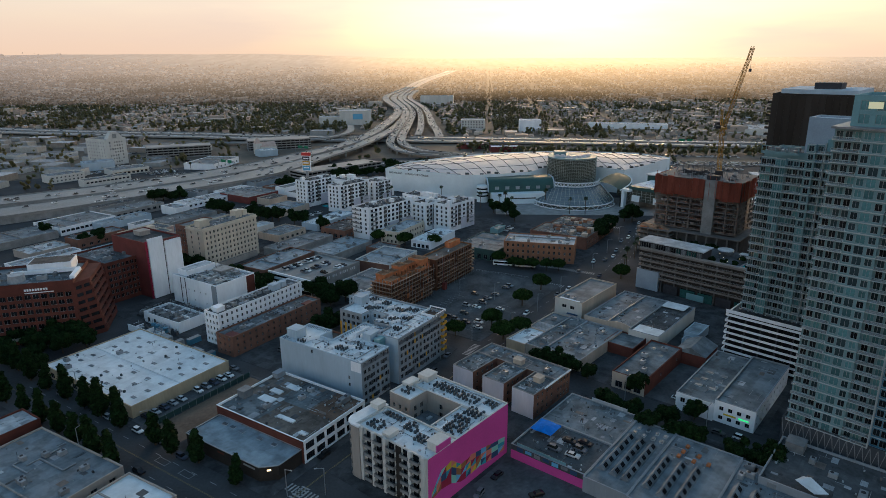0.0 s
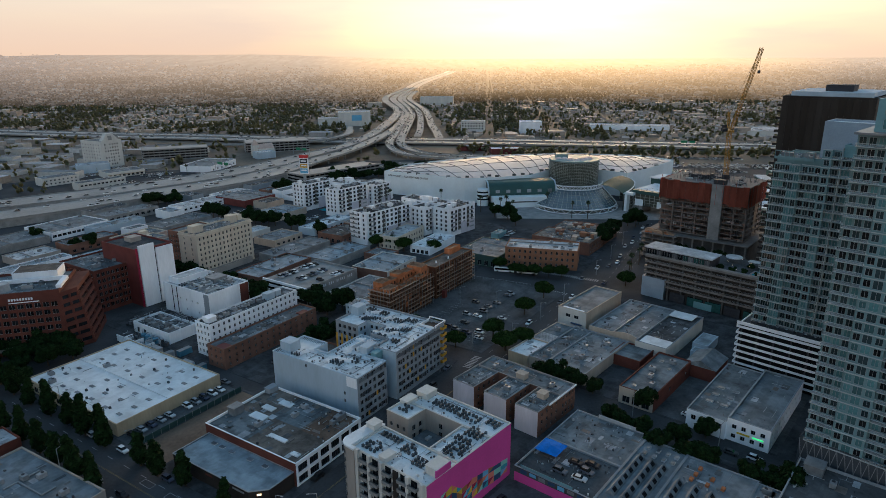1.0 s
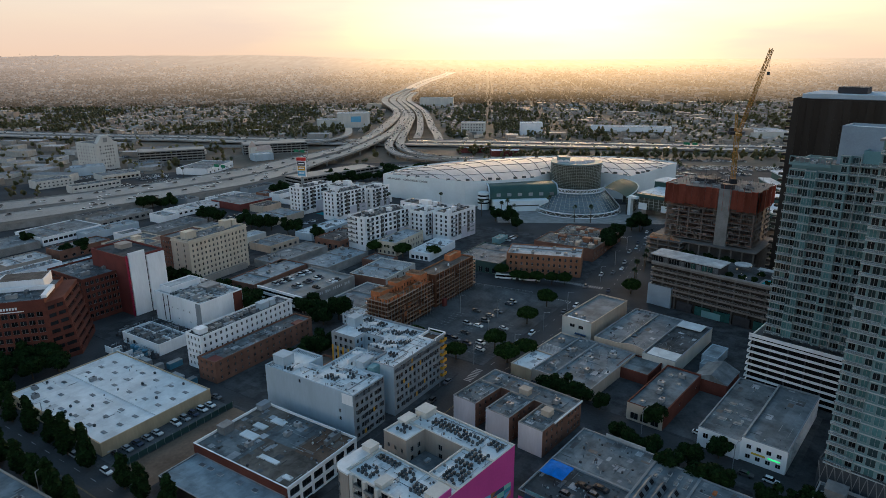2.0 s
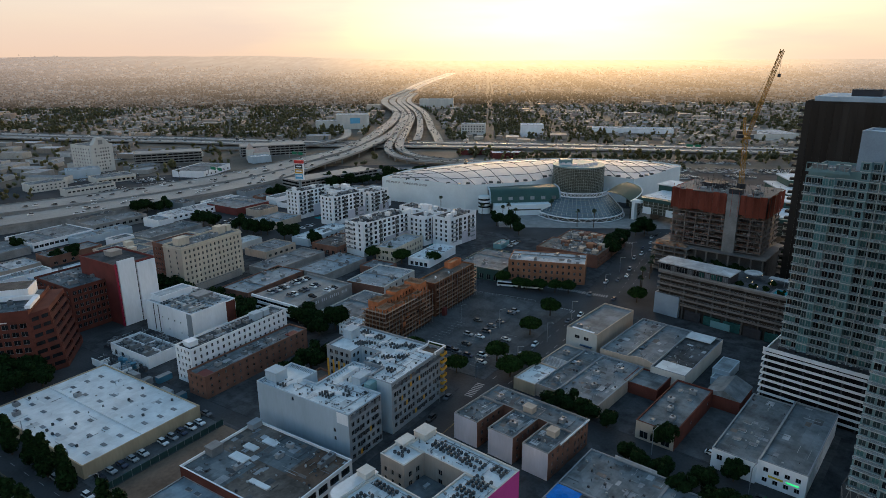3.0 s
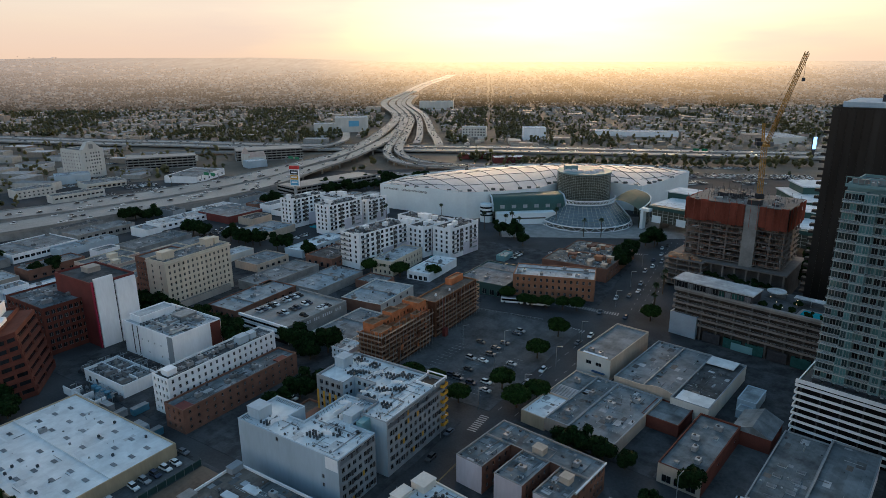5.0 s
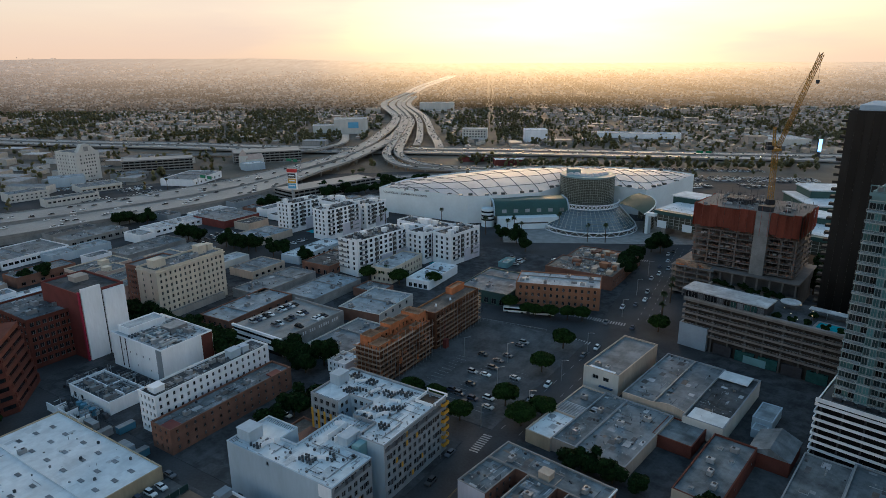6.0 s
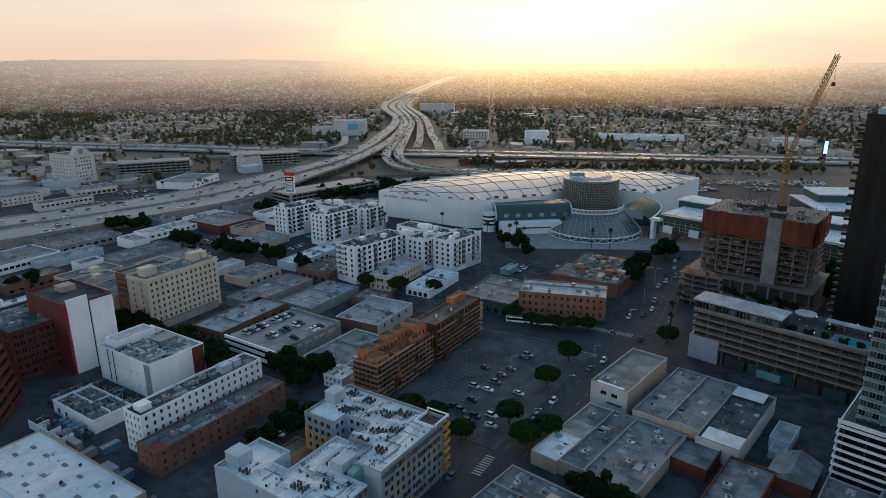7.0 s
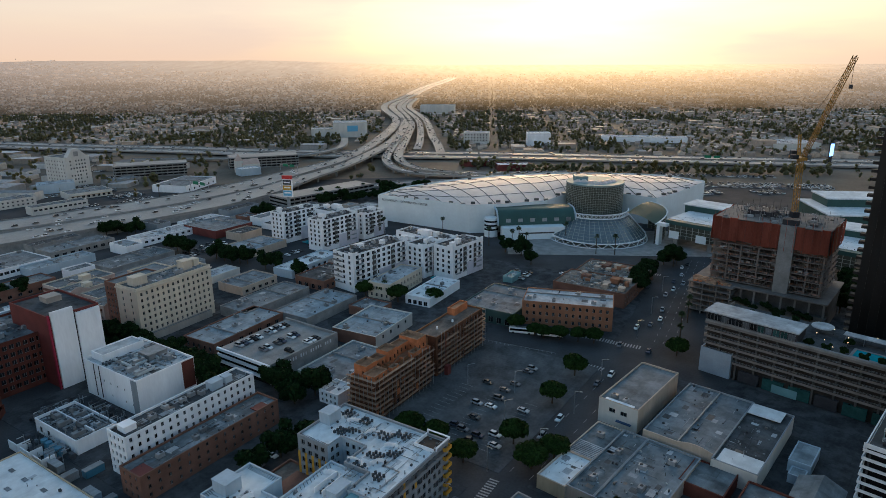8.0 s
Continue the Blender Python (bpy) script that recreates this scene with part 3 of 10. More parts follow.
def block(root, size, z0, z1, wall, roof, faces=None, parapet=0.7, thick=0.3, pane=None, frame_mat=None, bar=1, deep=0.25, mats=None, coping=None, names=("wall", "roof", "parapet")):
    """A box of a building: four walls with their windows, a roof slab sunk behind a parapet, and a coping. mats: another wall material for a side."""
    x0, y0, x1, y1 = size
    faces, mats = faces or {}, mats or {}
    by_mat = {}
    for side in ("y0", "x1", "y1", "x0"):
        m = mats.get(side, wall)
        v, f = by_mat.setdefault(m.name, (m, [], []))[1:]
        windows(root, v, f, side, size, z0, z1, faces.get(side), deep, pane, frame_mat, bar)
    for m, v, f in by_mat.values():
        child(names[0], data_mesh(names[0], v, f, m), root)
    zr = z1 - parapet
    bm = boxes((x0 + thick, y0 + thick, zr - 0.3, x1 - thick, y1 - thick, zr))
    part(names[1], bm, roof, root)
    child(names[2], ring_mesh(names[2], size, thick, zr, z1, coping or wall), root)


def ring_mesh(name, size, t, zr, z1, material):
    """A parapet's inner side and its coping, as one folded ring."""
    x0, y0, x1, y1 = size
    v, f = [], []
    for d, z in ((0.0, z1 - 0.03), (-0.06, z1 - 0.03), (-0.06, z1 + 0.12), (t + 0.04, z1 + 0.12), (t + 0.04, z1), (t, z1), (t, zr - 0.02)):
        v += [(x0 + d, y0 + d, z), (x1 - d, y0 + d, z), (x1 - d, y1 - d, z), (x0 + d, y1 - d, z)]
    for k in range(6):
        for i in range(4):
            a, b = 4 * k + i, 4 * k + (i + 1) % 4
            f.append((a, a + 4, b + 4, b)[::-1])
    return data_mesh(name, v, f, material)


def plan_block(root, pts, z0, z1, wall, roof, faces=None, mats=None, parapet=0.7, thick=0.3, pane=None, frame_mat=None, bar=1, deep=0.25, coping=None):
    """A building on a right-angled plan, its corners counter-clockwise: walls with their windows, one roof slab, one parapet. faces, mats: by the wall's number."""
    faces, mats = faces or {}, mats or {}
    by_mat, n = {}, len(pts)
    for i in range(n):
        (xa, ya), (xb, yb) = pts[i], pts[(i + 1) % n]
        side = ("y0" if xb > xa else "y1") if ya == yb else ("x1" if yb > ya else "x0")
        m = mats.get(i, wall)
        v, f = by_mat.setdefault(i, (m, [], []))[1:]
        windows(root, v, f, side, (min(xa, xb), min(ya, yb), max(xa, xb), max(ya, yb)), z0, z1, faces.get(i), deep, pane, frame_mat, bar)
    for m, v, f in by_mat.values():
        child("wall", data_mesh("wall", v, f, m), root)

    def inset(d):
        out = []
        for i in range(n):
            a, b, c = Vector(pts[i - 1]), Vector(pts[i]), Vector(pts[(i + 1) % n])
            p, q = (b - a).normalized(), (c - b).normalized()
            out.append((b.x - d * (p.y + q.y), b.y + d * (p.x + q.x)))
        return out
    zr = z1 - parapet
    low_ring, top_ring = [(x, y, zr - 0.3) for x, y in inset(thick)], [(x, y, zr) for x, y in inset(thick)]
    child("roof", data_mesh("roof", low_ring + top_ring, [tuple(range(n, 2 * n)), tuple(reversed(range(n)))], roof), root)
    v, f = [], []
    for d, z in ((0.0, z1 - 0.03), (-0.06, z1 - 0.03), (-0.06, z1 + 0.12), (thick + 0.04, z1 + 0.12), (thick + 0.04, z1), (thick, z1), (thick, zr - 0.02)):
        v += [(x, y, z) for x, y in inset(d)]
    f = [(n * k + i, n * k + (i + 1) % n, n * (k + 1) + (i + 1) % n, n * (k + 1) + i) for k in range(6) for i in range(n)]
    child("parapet", data_mesh("parapet", v, f, coping or wall), root)


GR, GL = 49.5, 57.0   # the two street grids


def house(name, label, x, y, yaw, category="building", group=""):
    return thing(name, label, category, pose(x, y, 0.12, 0, 0, yaw), group)


def low(name, label, x, y, yaw, b, a, h, wall, roof, faces=None, group="", **kw):
    root = house(name, label, x, y, yaw, group=group)
    block(root, (0, 0, b, a), 0, h, wall, roof, faces, **kw)
    return root


def on(root, x, y, z, turn=0):
    """A pose in the world from one in a building's own axes."""
    return root.matrix_basis @ pose(x, y, z, 0, 0, turn)


def pieces(root, name, mesh, spots, label=""):
    for s in spots:
        child(name, mesh, root, pose(*s), label)


def box_mesh(name, dims, material, bevel=0.0):
    """A box of those dims, its base's middle at the origin."""
    dx, dy, dz = dims
    bm = boxes((-dx / 2, -dy / 2, 0, dx / 2, dy / 2, dz))
    if bevel:
        bmesh.ops.bevel(bm, geom=bm.edges[:], offset=bevel, segments=1, affect="EDGES")
    me = mesh_of(name, bm)
    me.materials.append(material)
    return me


def skylight_mesh(w, d, h=0.4):
    v, f, ix = [], [], []
    for k, (g, z0, z1) in enumerate(((0.0, 0, h), (0.08, h, h + 0.12))):
        o = len(v)
        a, b = w / 2 - g, d / 2 - g
        v += [(-a, -b, z0), (a, -b, z0), (a, b, z0), (-a, b, z0), (-a, -b, z1), (a, -b, z1), (a, b, z1), (-a, b, z1)]
        f += [(o, o + 1, o + 5, o + 4), (o + 1, o + 2, o + 6, o + 5), (o + 2, o + 3, o + 7, o + 6), (o + 3, o, o + 4, o + 7), (o + 4, o + 5, o + 6, o + 7)]
        ix += [k] * 5
    return data_mesh("skylight", v, f, M["pale_roof"], M["skylight"], index=ix)


def hut(root, x0, y0, x1, y1, z0, z1, material, name="stair_housing"):
    """A stair or lift housing on a roof, with a slight eave."""
    part(name, boxes((x0, y0, z0, x1, y1, z1), (x0 - 0.15, y0 - 0.15, z1, x1 + 0.15, y1 + 0.15, z1 + 0.18)), material, root)


def roof_bits(root, x0, y0, x1, y1, z, n, seed=1, felt="patches"):
    """Small vents, pipes, conduits and felt patches strewn over a roof, past counting."""
    r2 = random.Random(seed * 131 + n)
    bm = bmesh.new()
    for k in range(n):
        x, y, s = r2.uniform(x0, x1 - 0.4), r2.uniform(y0, y1 - 0.4), r2.uniform(0.15, 0.6)
        q = r2.random()
        if q < 0.55:
            box(bm, x, y, z, x + s, y + s * r2.uniform(0.6, 1.4), z + s * r2.uniform(0.5, 1.6))
        elif q < 0.7:
            box(bm, x, y, z, x + 0.12, y + 0.12, z + r2.uniform(0.5, 1.3))
        elif q < 0.86:
            box(bm, x, y, z + 0.05, min(x + r2.uniform(1.5, 7), x1), y + 0.1, z + 0.15)
        else:
            box(bm, x, y, z + 0.05, x + 0.1, min(y + r2.uniform(1.5, 7), y1), z + 0.15)
    tagged(part("roof_fittings", bm, M["fittings"], root), kind="stuff")
    bm = bmesh.new()
    for k in range(max(2, n // 3)):
        x, y = r2.uniform(x0, x1 - 1), r2.uniform(y0, y1 - 1)
        box(bm, x, y, z - 0.05, min(x1, x + r2.uniform(0.8, 4)), min(y1, y + r2.uniform(0.8, 3)), z + 0.01 + 0.004 * (k % 5))
    tagged(part("roof_patches", bm, M[felt], root), kind="stuff")


# ---- roof machines ----
def make_condenser():
    bm = boxes((-0.36, -0.36, 0.0, 0.36, 0.36, 0.86))
    bmesh.ops.bevel(bm, geom=[e for e in bm.edges], offset=0.05, segments=1, affect="EDGES")
    me = mesh_of("air_conditioner", bm)
    me.materials.append(M["condenser"])
    root = tagged(new("air_conditioner", me), "small grey rooftop condenser with a dark fan", "air conditioner", "roof condensers")
    bm = bmesh.new()
    tube(bm, 0.85, 0.92, 0.29, 0.26, 10)
    part("fan_guard", bm, M["dark_steel"], root)
    return root


def make_unit(w, d, h):
    bm = boxes((-w / 2, -d / 2, 0.0, w / 2, d / 2, h))
    bmesh.ops.bevel(bm, geom=[e for e in bm.edges], offset=0.06, segments=1, affect="EDGES")
    me = mesh_of("air_handler", bm)
    me.materials.append(M["unit"])
    root = tagged(new("air_handler", me), "pale grey box-shaped rooftop air handler", "air handler", "roof air handlers")
    bm = bmesh.new()
    tube(bm, h - 0.01, h + 0.15, min(w, d) * 0.32, min(w, d) * 0.28, 12, w * 0.15, 0)
    part("fan", bm, M["dark_steel"], root)
    return root


def cluster(proto, root, x, y, z, nx, ny, step=1.35, turn=0, miss=0.12):
    rng = random.Random(int(x * 31 + y * 17 + nx))
    for i in range(nx):
        for j in range(ny):
            if rng.random() > miss:
                copy_thing(proto, on(root, x + (i - (nx - 1) / 2) * step + rng.uniform(-0.12, 0.12), y + (j - (ny - 1) / 2) * step * 1.15 + rng.uniform(-0.12, 0.12), z, turn + rng.choice((0, 90))))

# ---- ground: one sheet, and beyond it a distance with painted haze glow ----
def ground_height(x, y):
    r = math.hypot(x, y)
    if r < 2300:
        return 0.0
    k = (r - 2300) / 2500
    lift = 96 * k ** 1.45
    a = math.atan2(x, y)
    hills = max(0.0, k - 0.6) / 0.4 * (4 + 46 * math.exp(-((a + 0.42) / 0.3) ** 4))
    rough = 1 + 0.12 * noise.noise(Vector((a * 9, 1.3, 0))) + 0.08 * noise.noise(Vector((a * 40, 4.3, 0)))
    return lift + hills * rough * (1.0 if a < 0.1 else math.exp(-((a - 0.1) / 0.15) ** 2))


def disc(rings, n, inner):
    v, f = [], []
    if inner:
        v.append((0, 0, 0))
    o = len(v)
    for r in rings:
        for i in range(n):
            a = 2 * math.pi * i / n
            v.append((r * math.sin(a), r * math.cos(a), ground_height(r * math.sin(a), r * math.cos(a))))
    if inner:
        f += [(0, 1 + (i + 1) % n, 1 + i) for i in range(n)]
    for k in range(len(rings) - 1):
        for i in range(n):
            a, b = o + k * n + i, o + k * n + (i + 1) % n
            f.append((a, b, b + n, a + n))
    return v, f


# far ground whose haze is emission in its material
distance = add_haze_glow(surf("haze_glow_ground", (0.13, 0.11, 0.09), 0.9, 0.1, var=0.4, s1=0.02, s2=0.06, bump=0))
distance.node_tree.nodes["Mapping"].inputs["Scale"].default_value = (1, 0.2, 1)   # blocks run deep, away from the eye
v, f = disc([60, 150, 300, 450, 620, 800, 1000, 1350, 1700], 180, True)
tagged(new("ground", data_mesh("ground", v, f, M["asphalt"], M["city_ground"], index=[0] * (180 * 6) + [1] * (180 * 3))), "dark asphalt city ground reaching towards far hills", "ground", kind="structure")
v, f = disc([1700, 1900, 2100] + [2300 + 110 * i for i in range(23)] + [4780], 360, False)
tagged(new("backdrop", data_mesh("backdrop", v, f, distance)), "far city and low hills, haze added as glow", "backdrop", kind="structure")


LEVEL = [0.0]


def slab(label, x, y, yaw, b0, a0, b1, a1, z=0.12, mat="pavement", name="pavement"):
    """A raised city block, with its kerb as a step."""
    LEVEL[0] += 0.004
    z -= LEVEL[0] if name == "pavement" else 0
    bm = boxes((b0, a0, -0.2, b1, a1, z))
    bmesh.ops.bevel(bm, geom=[e for e in bm.edges if all(vv.co.z > 0 for vv in e.verts)], offset=0.03, segments=1, affect="EDGES")
    me = mesh_of(name, bm)
    me.materials.append(M[mat])
    ob = new(name, me)
    ob.matrix_basis = pose(x, y, 0, 0, 0, yaw)
    return tagged(ob, label, name.replace("_", " "), kind="structure")

condenser = make_condenser()
unit_a, unit_b = make_unit(2.4, 1.6, 1.5), make_unit(4.2, 2.0, 2.0)
# the first of each stands on the showroom's roof
for k, first in enumerate((condenser, unit_a, unit_b)):
    first.matrix_basis = pose(-44, 172.2, 0.12, 0, 0, GL) @ pose(20 + 3 * k, 6, 7.3)


def scatter_units(root, spots, z):
    for i, (x, y, big) in enumerate(spots):
        copy_thing(unit_b if big else unit_a, on(root, x, y, z, 90 * (i % 2)))


def pipes(root, z, runs, r=0.12):
    """Ducts that lie on a roof; each run is a list of corners."""
    for run in runs:
        bm = bmesh.new()
        for (xa, ya), (xb, yb) in zip(run, run[1:]):
            beam(bm, (xa, ya, z + r + 0.1), (xb, yb, z + r + 0.1), r)
        part("duct", bm, M["unit"], root)


# ---- the white-roofed warehouse ----
root = low("warehouse", "low tan warehouse with a white roof and many skylights", -110.3, 199.2, GL, 42, 60, 4.7, M["tan"], M["white_roof"], parapet=0.3,
           faces=dict(x0=(7, 1, 3.2, 2.4, 0.4, 4, 2)))
sk = skylight_mesh(1.3, 2.4, 0.1)
rng = random.Random(4)
spots = [(x + rng.uniform(-0.4, 0.4), y + rng.uniform(-0.4, 0.4), 4.4) for x in (5, 10.5, 16, 25, 30.5, 36) for y in (6, 14.5, 24, 33.5, 43, 52) if rng.random() > 0.12]
pieces(root, "skylight", sk, spots)
part("roof_step", boxes((20.2, 0.4, 4.35, 20.7, 59.6, 4.75)), M["white_roof"], root)
scatter_units(root, [(4, 49, 0), (7, 56, 0), (22.5, 44, 0)], 4.4)
for i in range(9):
    copy_thing(condenser, on(root, rng.uniform(3, 39), rng.uniform(3, 57), 4.4))

roof_bits(root, 1, 1, 20, 59, 4.4, 16, 41, "pale_patches")
roof_bits(root, 21, 1, 41, 59, 4.4, 16, 42, "pale_patches")

# ---- the corner shop and the showroom behind it ----
root = house("corner_shop", "black-fronted corner shop with a blue-grey flat roof", -51.6, 162.4, GL)
bm = bmesh.new()
outline = [(2.8, 0), (12.4, 0), (12.4, 38.5), (-1.1, 38.5), (-1.1, 4.2)]
for z, roofed in ((4.9, True),):
    a = [bm.verts.new((x, y, 0)) for x, y in outline]
    b = [bm.verts.new((x, y, z)) for x, y in outline]
    for i in range(5):
        bm.faces.new((a[i], a[(i + 1) % 5], b[(i + 1) % 5], b[i]))
part("wall", bm, M["black_wall"], root)
bm = bmesh.new()
bm.faces.new([bm.verts.new((x, y, 4.6)) for x, y in outline])
part("roof", bm, M["blue_roof"], root)
bm = bmesh.new()
for i in range(5):
    p, q = outline[i], outline[(i + 1) % 5]
    beam(bm, (*p, 4.92), (*q, 4.92), 0.14)
part("coping", bm, M["unit"], root)
pieces(root, "skylight", skylight_mesh(1.3, 2.0, 0.25), [(9.4, 32.3, 4.6), (9.5, 28.5, 4.6), (9.4, 24, 4.6), (9.7, 16, 4.6), (9.8, 9.4, 4.6)])
part("sign_bar", boxes((-1.2, 6, 3.4, -1.12, 11, 4.0)), M["unit"], root)
part("sign_bar", boxes((-1.2, 20, 3.4, -1.12, 23, 3.9)), M["brick"], root)
child("lamp_box", box_mesh("lamp_box", (1.2, 0.12, 0.5), M["lamp"]), root, pose(0.8, 2.0, 3.4, 0, 0, -47))

root = low("showroom", "two-storey showroom, white framed windows, patched brown roof", -44, 172.2, GL, 29.5, 41, 8, M["white"], M["brown_roof"],
           faces=dict(y0=(6, 2, 3.9, 2.6, 0.5, 3.7, 0.5)), mats=dict(x0=M["brick"], y1=M["brick2"], x1=M["grey_wall"]), bar=3, frame_mat=M["dark_steel"], deep=0.4)
for i, (x0, y0, x1, y1, m) in enumerate(((1, 1, 14, 22, "brown_roof"), (14.4, 1, 29, 12, "brown_patch"), (15, 13, 29, 27, "grey_roof"), (1, 23, 13, 40.5, "grey_roof"), (14, 28, 22, 40.5, "brown_roof"))):
    part("roof_patch", boxes((x0, y0, 7.3, x1, y1, 7.312 + 0.006 * i)), M[m], root)
for x, y, w, d in ((7.2, 15, 1.6, 7.5), (12.8, 30, 3.2, 6.5), (18.3, 31.2, 2.4, 5), (23.4, 28, 2.6, 5.5), (4, 4, 1.6, 3)):
    part("roof_light", boxes((x - w / 2, y - d / 2, 7.3, x + w / 2, y + d / 2, 7.75)), M["white_roof"], root)
hut(root, 8.4, 36.8, 12.4, 40.2, 7.3, 10, M["unit"])
hut(root, 25, 38, 29, 40.6, 7.3, 9.2, M["grey_wall"])
scatter_units(root, [(19.5, 20, 0), (25, 21, 0), (9, 26, 0)], 7.33)

roof_bits(root, 1, 1, 28.5, 40, 7.33, 110, 43)

# ---- grey apartment block ----
root = house("apartment_block", "pale blue-grey apartment block with a white roof", -31.1, 206.8, GL)
plan_block(root, [(0, -1.5), (16.1, -1.5), (16.1, 7.5), (29, 7.5), (29, 21), (9.7, 21), (9.7, 27), (16.2, 27), (16.2, 39.5), (0, 39.5)], 0, 17.5, M["pale_wall"], M["white_roof"],
           faces={0: (6, 6, 1.4, 1.7, 0.9, 2.85, 0.8), 9: (11, 6, 1.0, 1.4, 1.0, 2.85, 0.6, 0.06), 4: (6, 5, 1.3, 1.6, 1.6, 2.9, 0.8)}, mats={0: M["grey_wall"]}, pane=M["glass"])
plan_block(root, [(20.5, -2.5), (53, -2.5), (53, 37), (32, 37), (32, 25), (38, 25), (38, 16), (29, 16), (29, 7.5), (20.5, 7.5)], 0, 19, M["grey_wall"], M["white_roof"],
           faces={0: (12, 6, 1.4, 1.8, 1.6, 2.9, 0.8), 3: (4, 6, 1.5, 1.7, 1.6, 2.9, 0.8), 5: (3, 6, 1.3, 1.6, 1.6, 2.9, 0.8), 4: (2, 6, 1.3, 1.6, 1.6, 2.9, 0.8)}, mats={4: M["pale_wall"], 5: M["pale_wall"], 8: M["pale_wall"], 9: M["pale_wall"]})
part("recess_panel", boxes((-0.04, -1.2, 13.4, 0.02, 3.4, 17.2)), M["white"], root)
part("recess_wall", boxes((16.1, 6.2, 0, 20.5, 7.5, 17.2)), M["dark_steel"], root)
for k in range(5):
    part("ochre_panel", boxes((31.9, 25.4 + k * 2.7, 1.2, 31.97, 26.3 + k * 2.7, 13.6)), M["ochre"], root)
part("court_deck", boxes((9.8, 21.1, 0, 31.8, 26.9, 6.2), (16.3, 27, 0, 31.8, 38, 6.2)), M["brick2"], root)
# a row of glazing under the roof edge
for x0, x1, y, z in ((0.8, 15.6, -1.5, 15.2), (21, 52.5, -2.5, 16.4)):
    part("glass_band", boxes((x0, y - 0.05, z, x1, y + 0.02, z + 1.3)), M["skylight"], root)
# dark cladding panels beside the windows, in a loose pattern
rng = random.Random(17)
clad = box_mesh("cladding_panel", (0.9, 0.06, 1.75), M["dark_steel"])
ochre_clad = box_mesh("cladding_panel", (0.9, 0.06, 1.75), M["ochre"])
for x0, x1, y0, cols, z0, step in ((0, 16.1, -1.5, 6, 0.9, 2.85), (20.5, 53, -2.5, 12, 1.6, 2.9)):
    pitch = (x1 - x0 - 1.6) / cols
    for c in range(cols):
        for r in range(6):
            if rng.random() < 0.42:
                child("cladding_panel", ochre_clad if rng.random() < 0.25 else clad, root, pose(x0 + 0.8 + pitch * (c + 0.5) + 1.15, y0 - 0.02, z0 + step * r))
bal = boxes((-1.5, -1.2, 0, 1.5, 0, 0.2), (-1.5, -1.2, 0.2, 1.5, -1.1, 1.1), (-1.5, -1.1, 0.2, -1.4, 0, 1.1), (1.4, -1.1, 0.2, 1.5, 0, 1.1))
bme = mesh_of("balcony", bal)
bme.materials.append(M["ochre"])
pieces(root, "balcony", bme, [(53.0 - 1.6, -2.5, 2.6 + 2.9 * i) for i in range(6)] + [(53, 0.2, 2.6 + 2.9 * i, 0, 0, 90) for i in range(6)])
# sunken roof terrace at the far corner, under a white frame
part("terrace", boxes((46.5, -1.9, 18.3, 52.5, 4.6, 18.34)), M["brown_patch"], root)
part("terrace_wall", boxes((46.2, -1.9, 18.3, 46.5, 4.9, 19.4), (46.5, 4.6, 18.3, 52.5, 4.9, 19.4)), M["white"], root)
part("pergola", boxes((46.2, -2.9, 19.9, 53.4, -2.5, 20.2), (53.0, -2.5, 19.9, 53.4, 5, 20.2), (46.2, -2.9, 19.1, 46.6, -2.6, 19.9), (53.1, -2.8, 19.1, 53.4, -2.5, 19.9), (53.0, 4.6, 19.1, 53.4, 5, 19.9)), M["white"], root)
hut(root, 41, 32.4, 46, 36.6, 18.3, 22.0, M["pale_wall"])
hut(root, 16.7, 7.9, 22.6, 11.4, 16.8, 19.6, M["pale_wall"], "lift_housing")
part("lift_glass", boxes((16.6, 3.6, 0, 20.4, 6.1, 18.6)), M["teal_panel"], root)
hut(root, 3.2, 33.2, 8.2, 38.6, 16.8, 20.4, M["pale_wall"])
part("screen_wall", boxes((16.8, 12.8, 16.8, 25.2, 13.0, 18.6), (16.8, 15.4, 16.8, 25.2, 15.6, 18.6)), M["white"], root)
# condensers in double rows, half of them on a turned grid, with curved white screens between
for x, y, nx, ny, turn in ((49.2, 32, 3, 3, 45), (48.6, 24.6, 3, 3, 20), (42.4, 24.6, 2, 4, 45), (40.4, 27.4, 3, 3, 0), (45.2, 15, 3, 4, 45), (48.4, 10.6, 3, 4, 45), (39.6, 7.2, 3, 3, 45), (36.4, 11, 3, 4, 30), (30.6, 12, 2, 3, 0), (29, 4.6, 3, 3, 45)):
    cluster(condenser, root, x, y, 18.3, nx, ny, 1.15, turn)
for x, y, nx, ny in ((3.4, 31, 2, 3), (6.5, 13.4, 3, 4), (10.6, 8.6, 3, 3), (20.6, 14.2, 6, 1)):
    cluster(condenser, root, x, y, 16.8, nx, ny, 1.15, 45)
rng = random.Random(23)
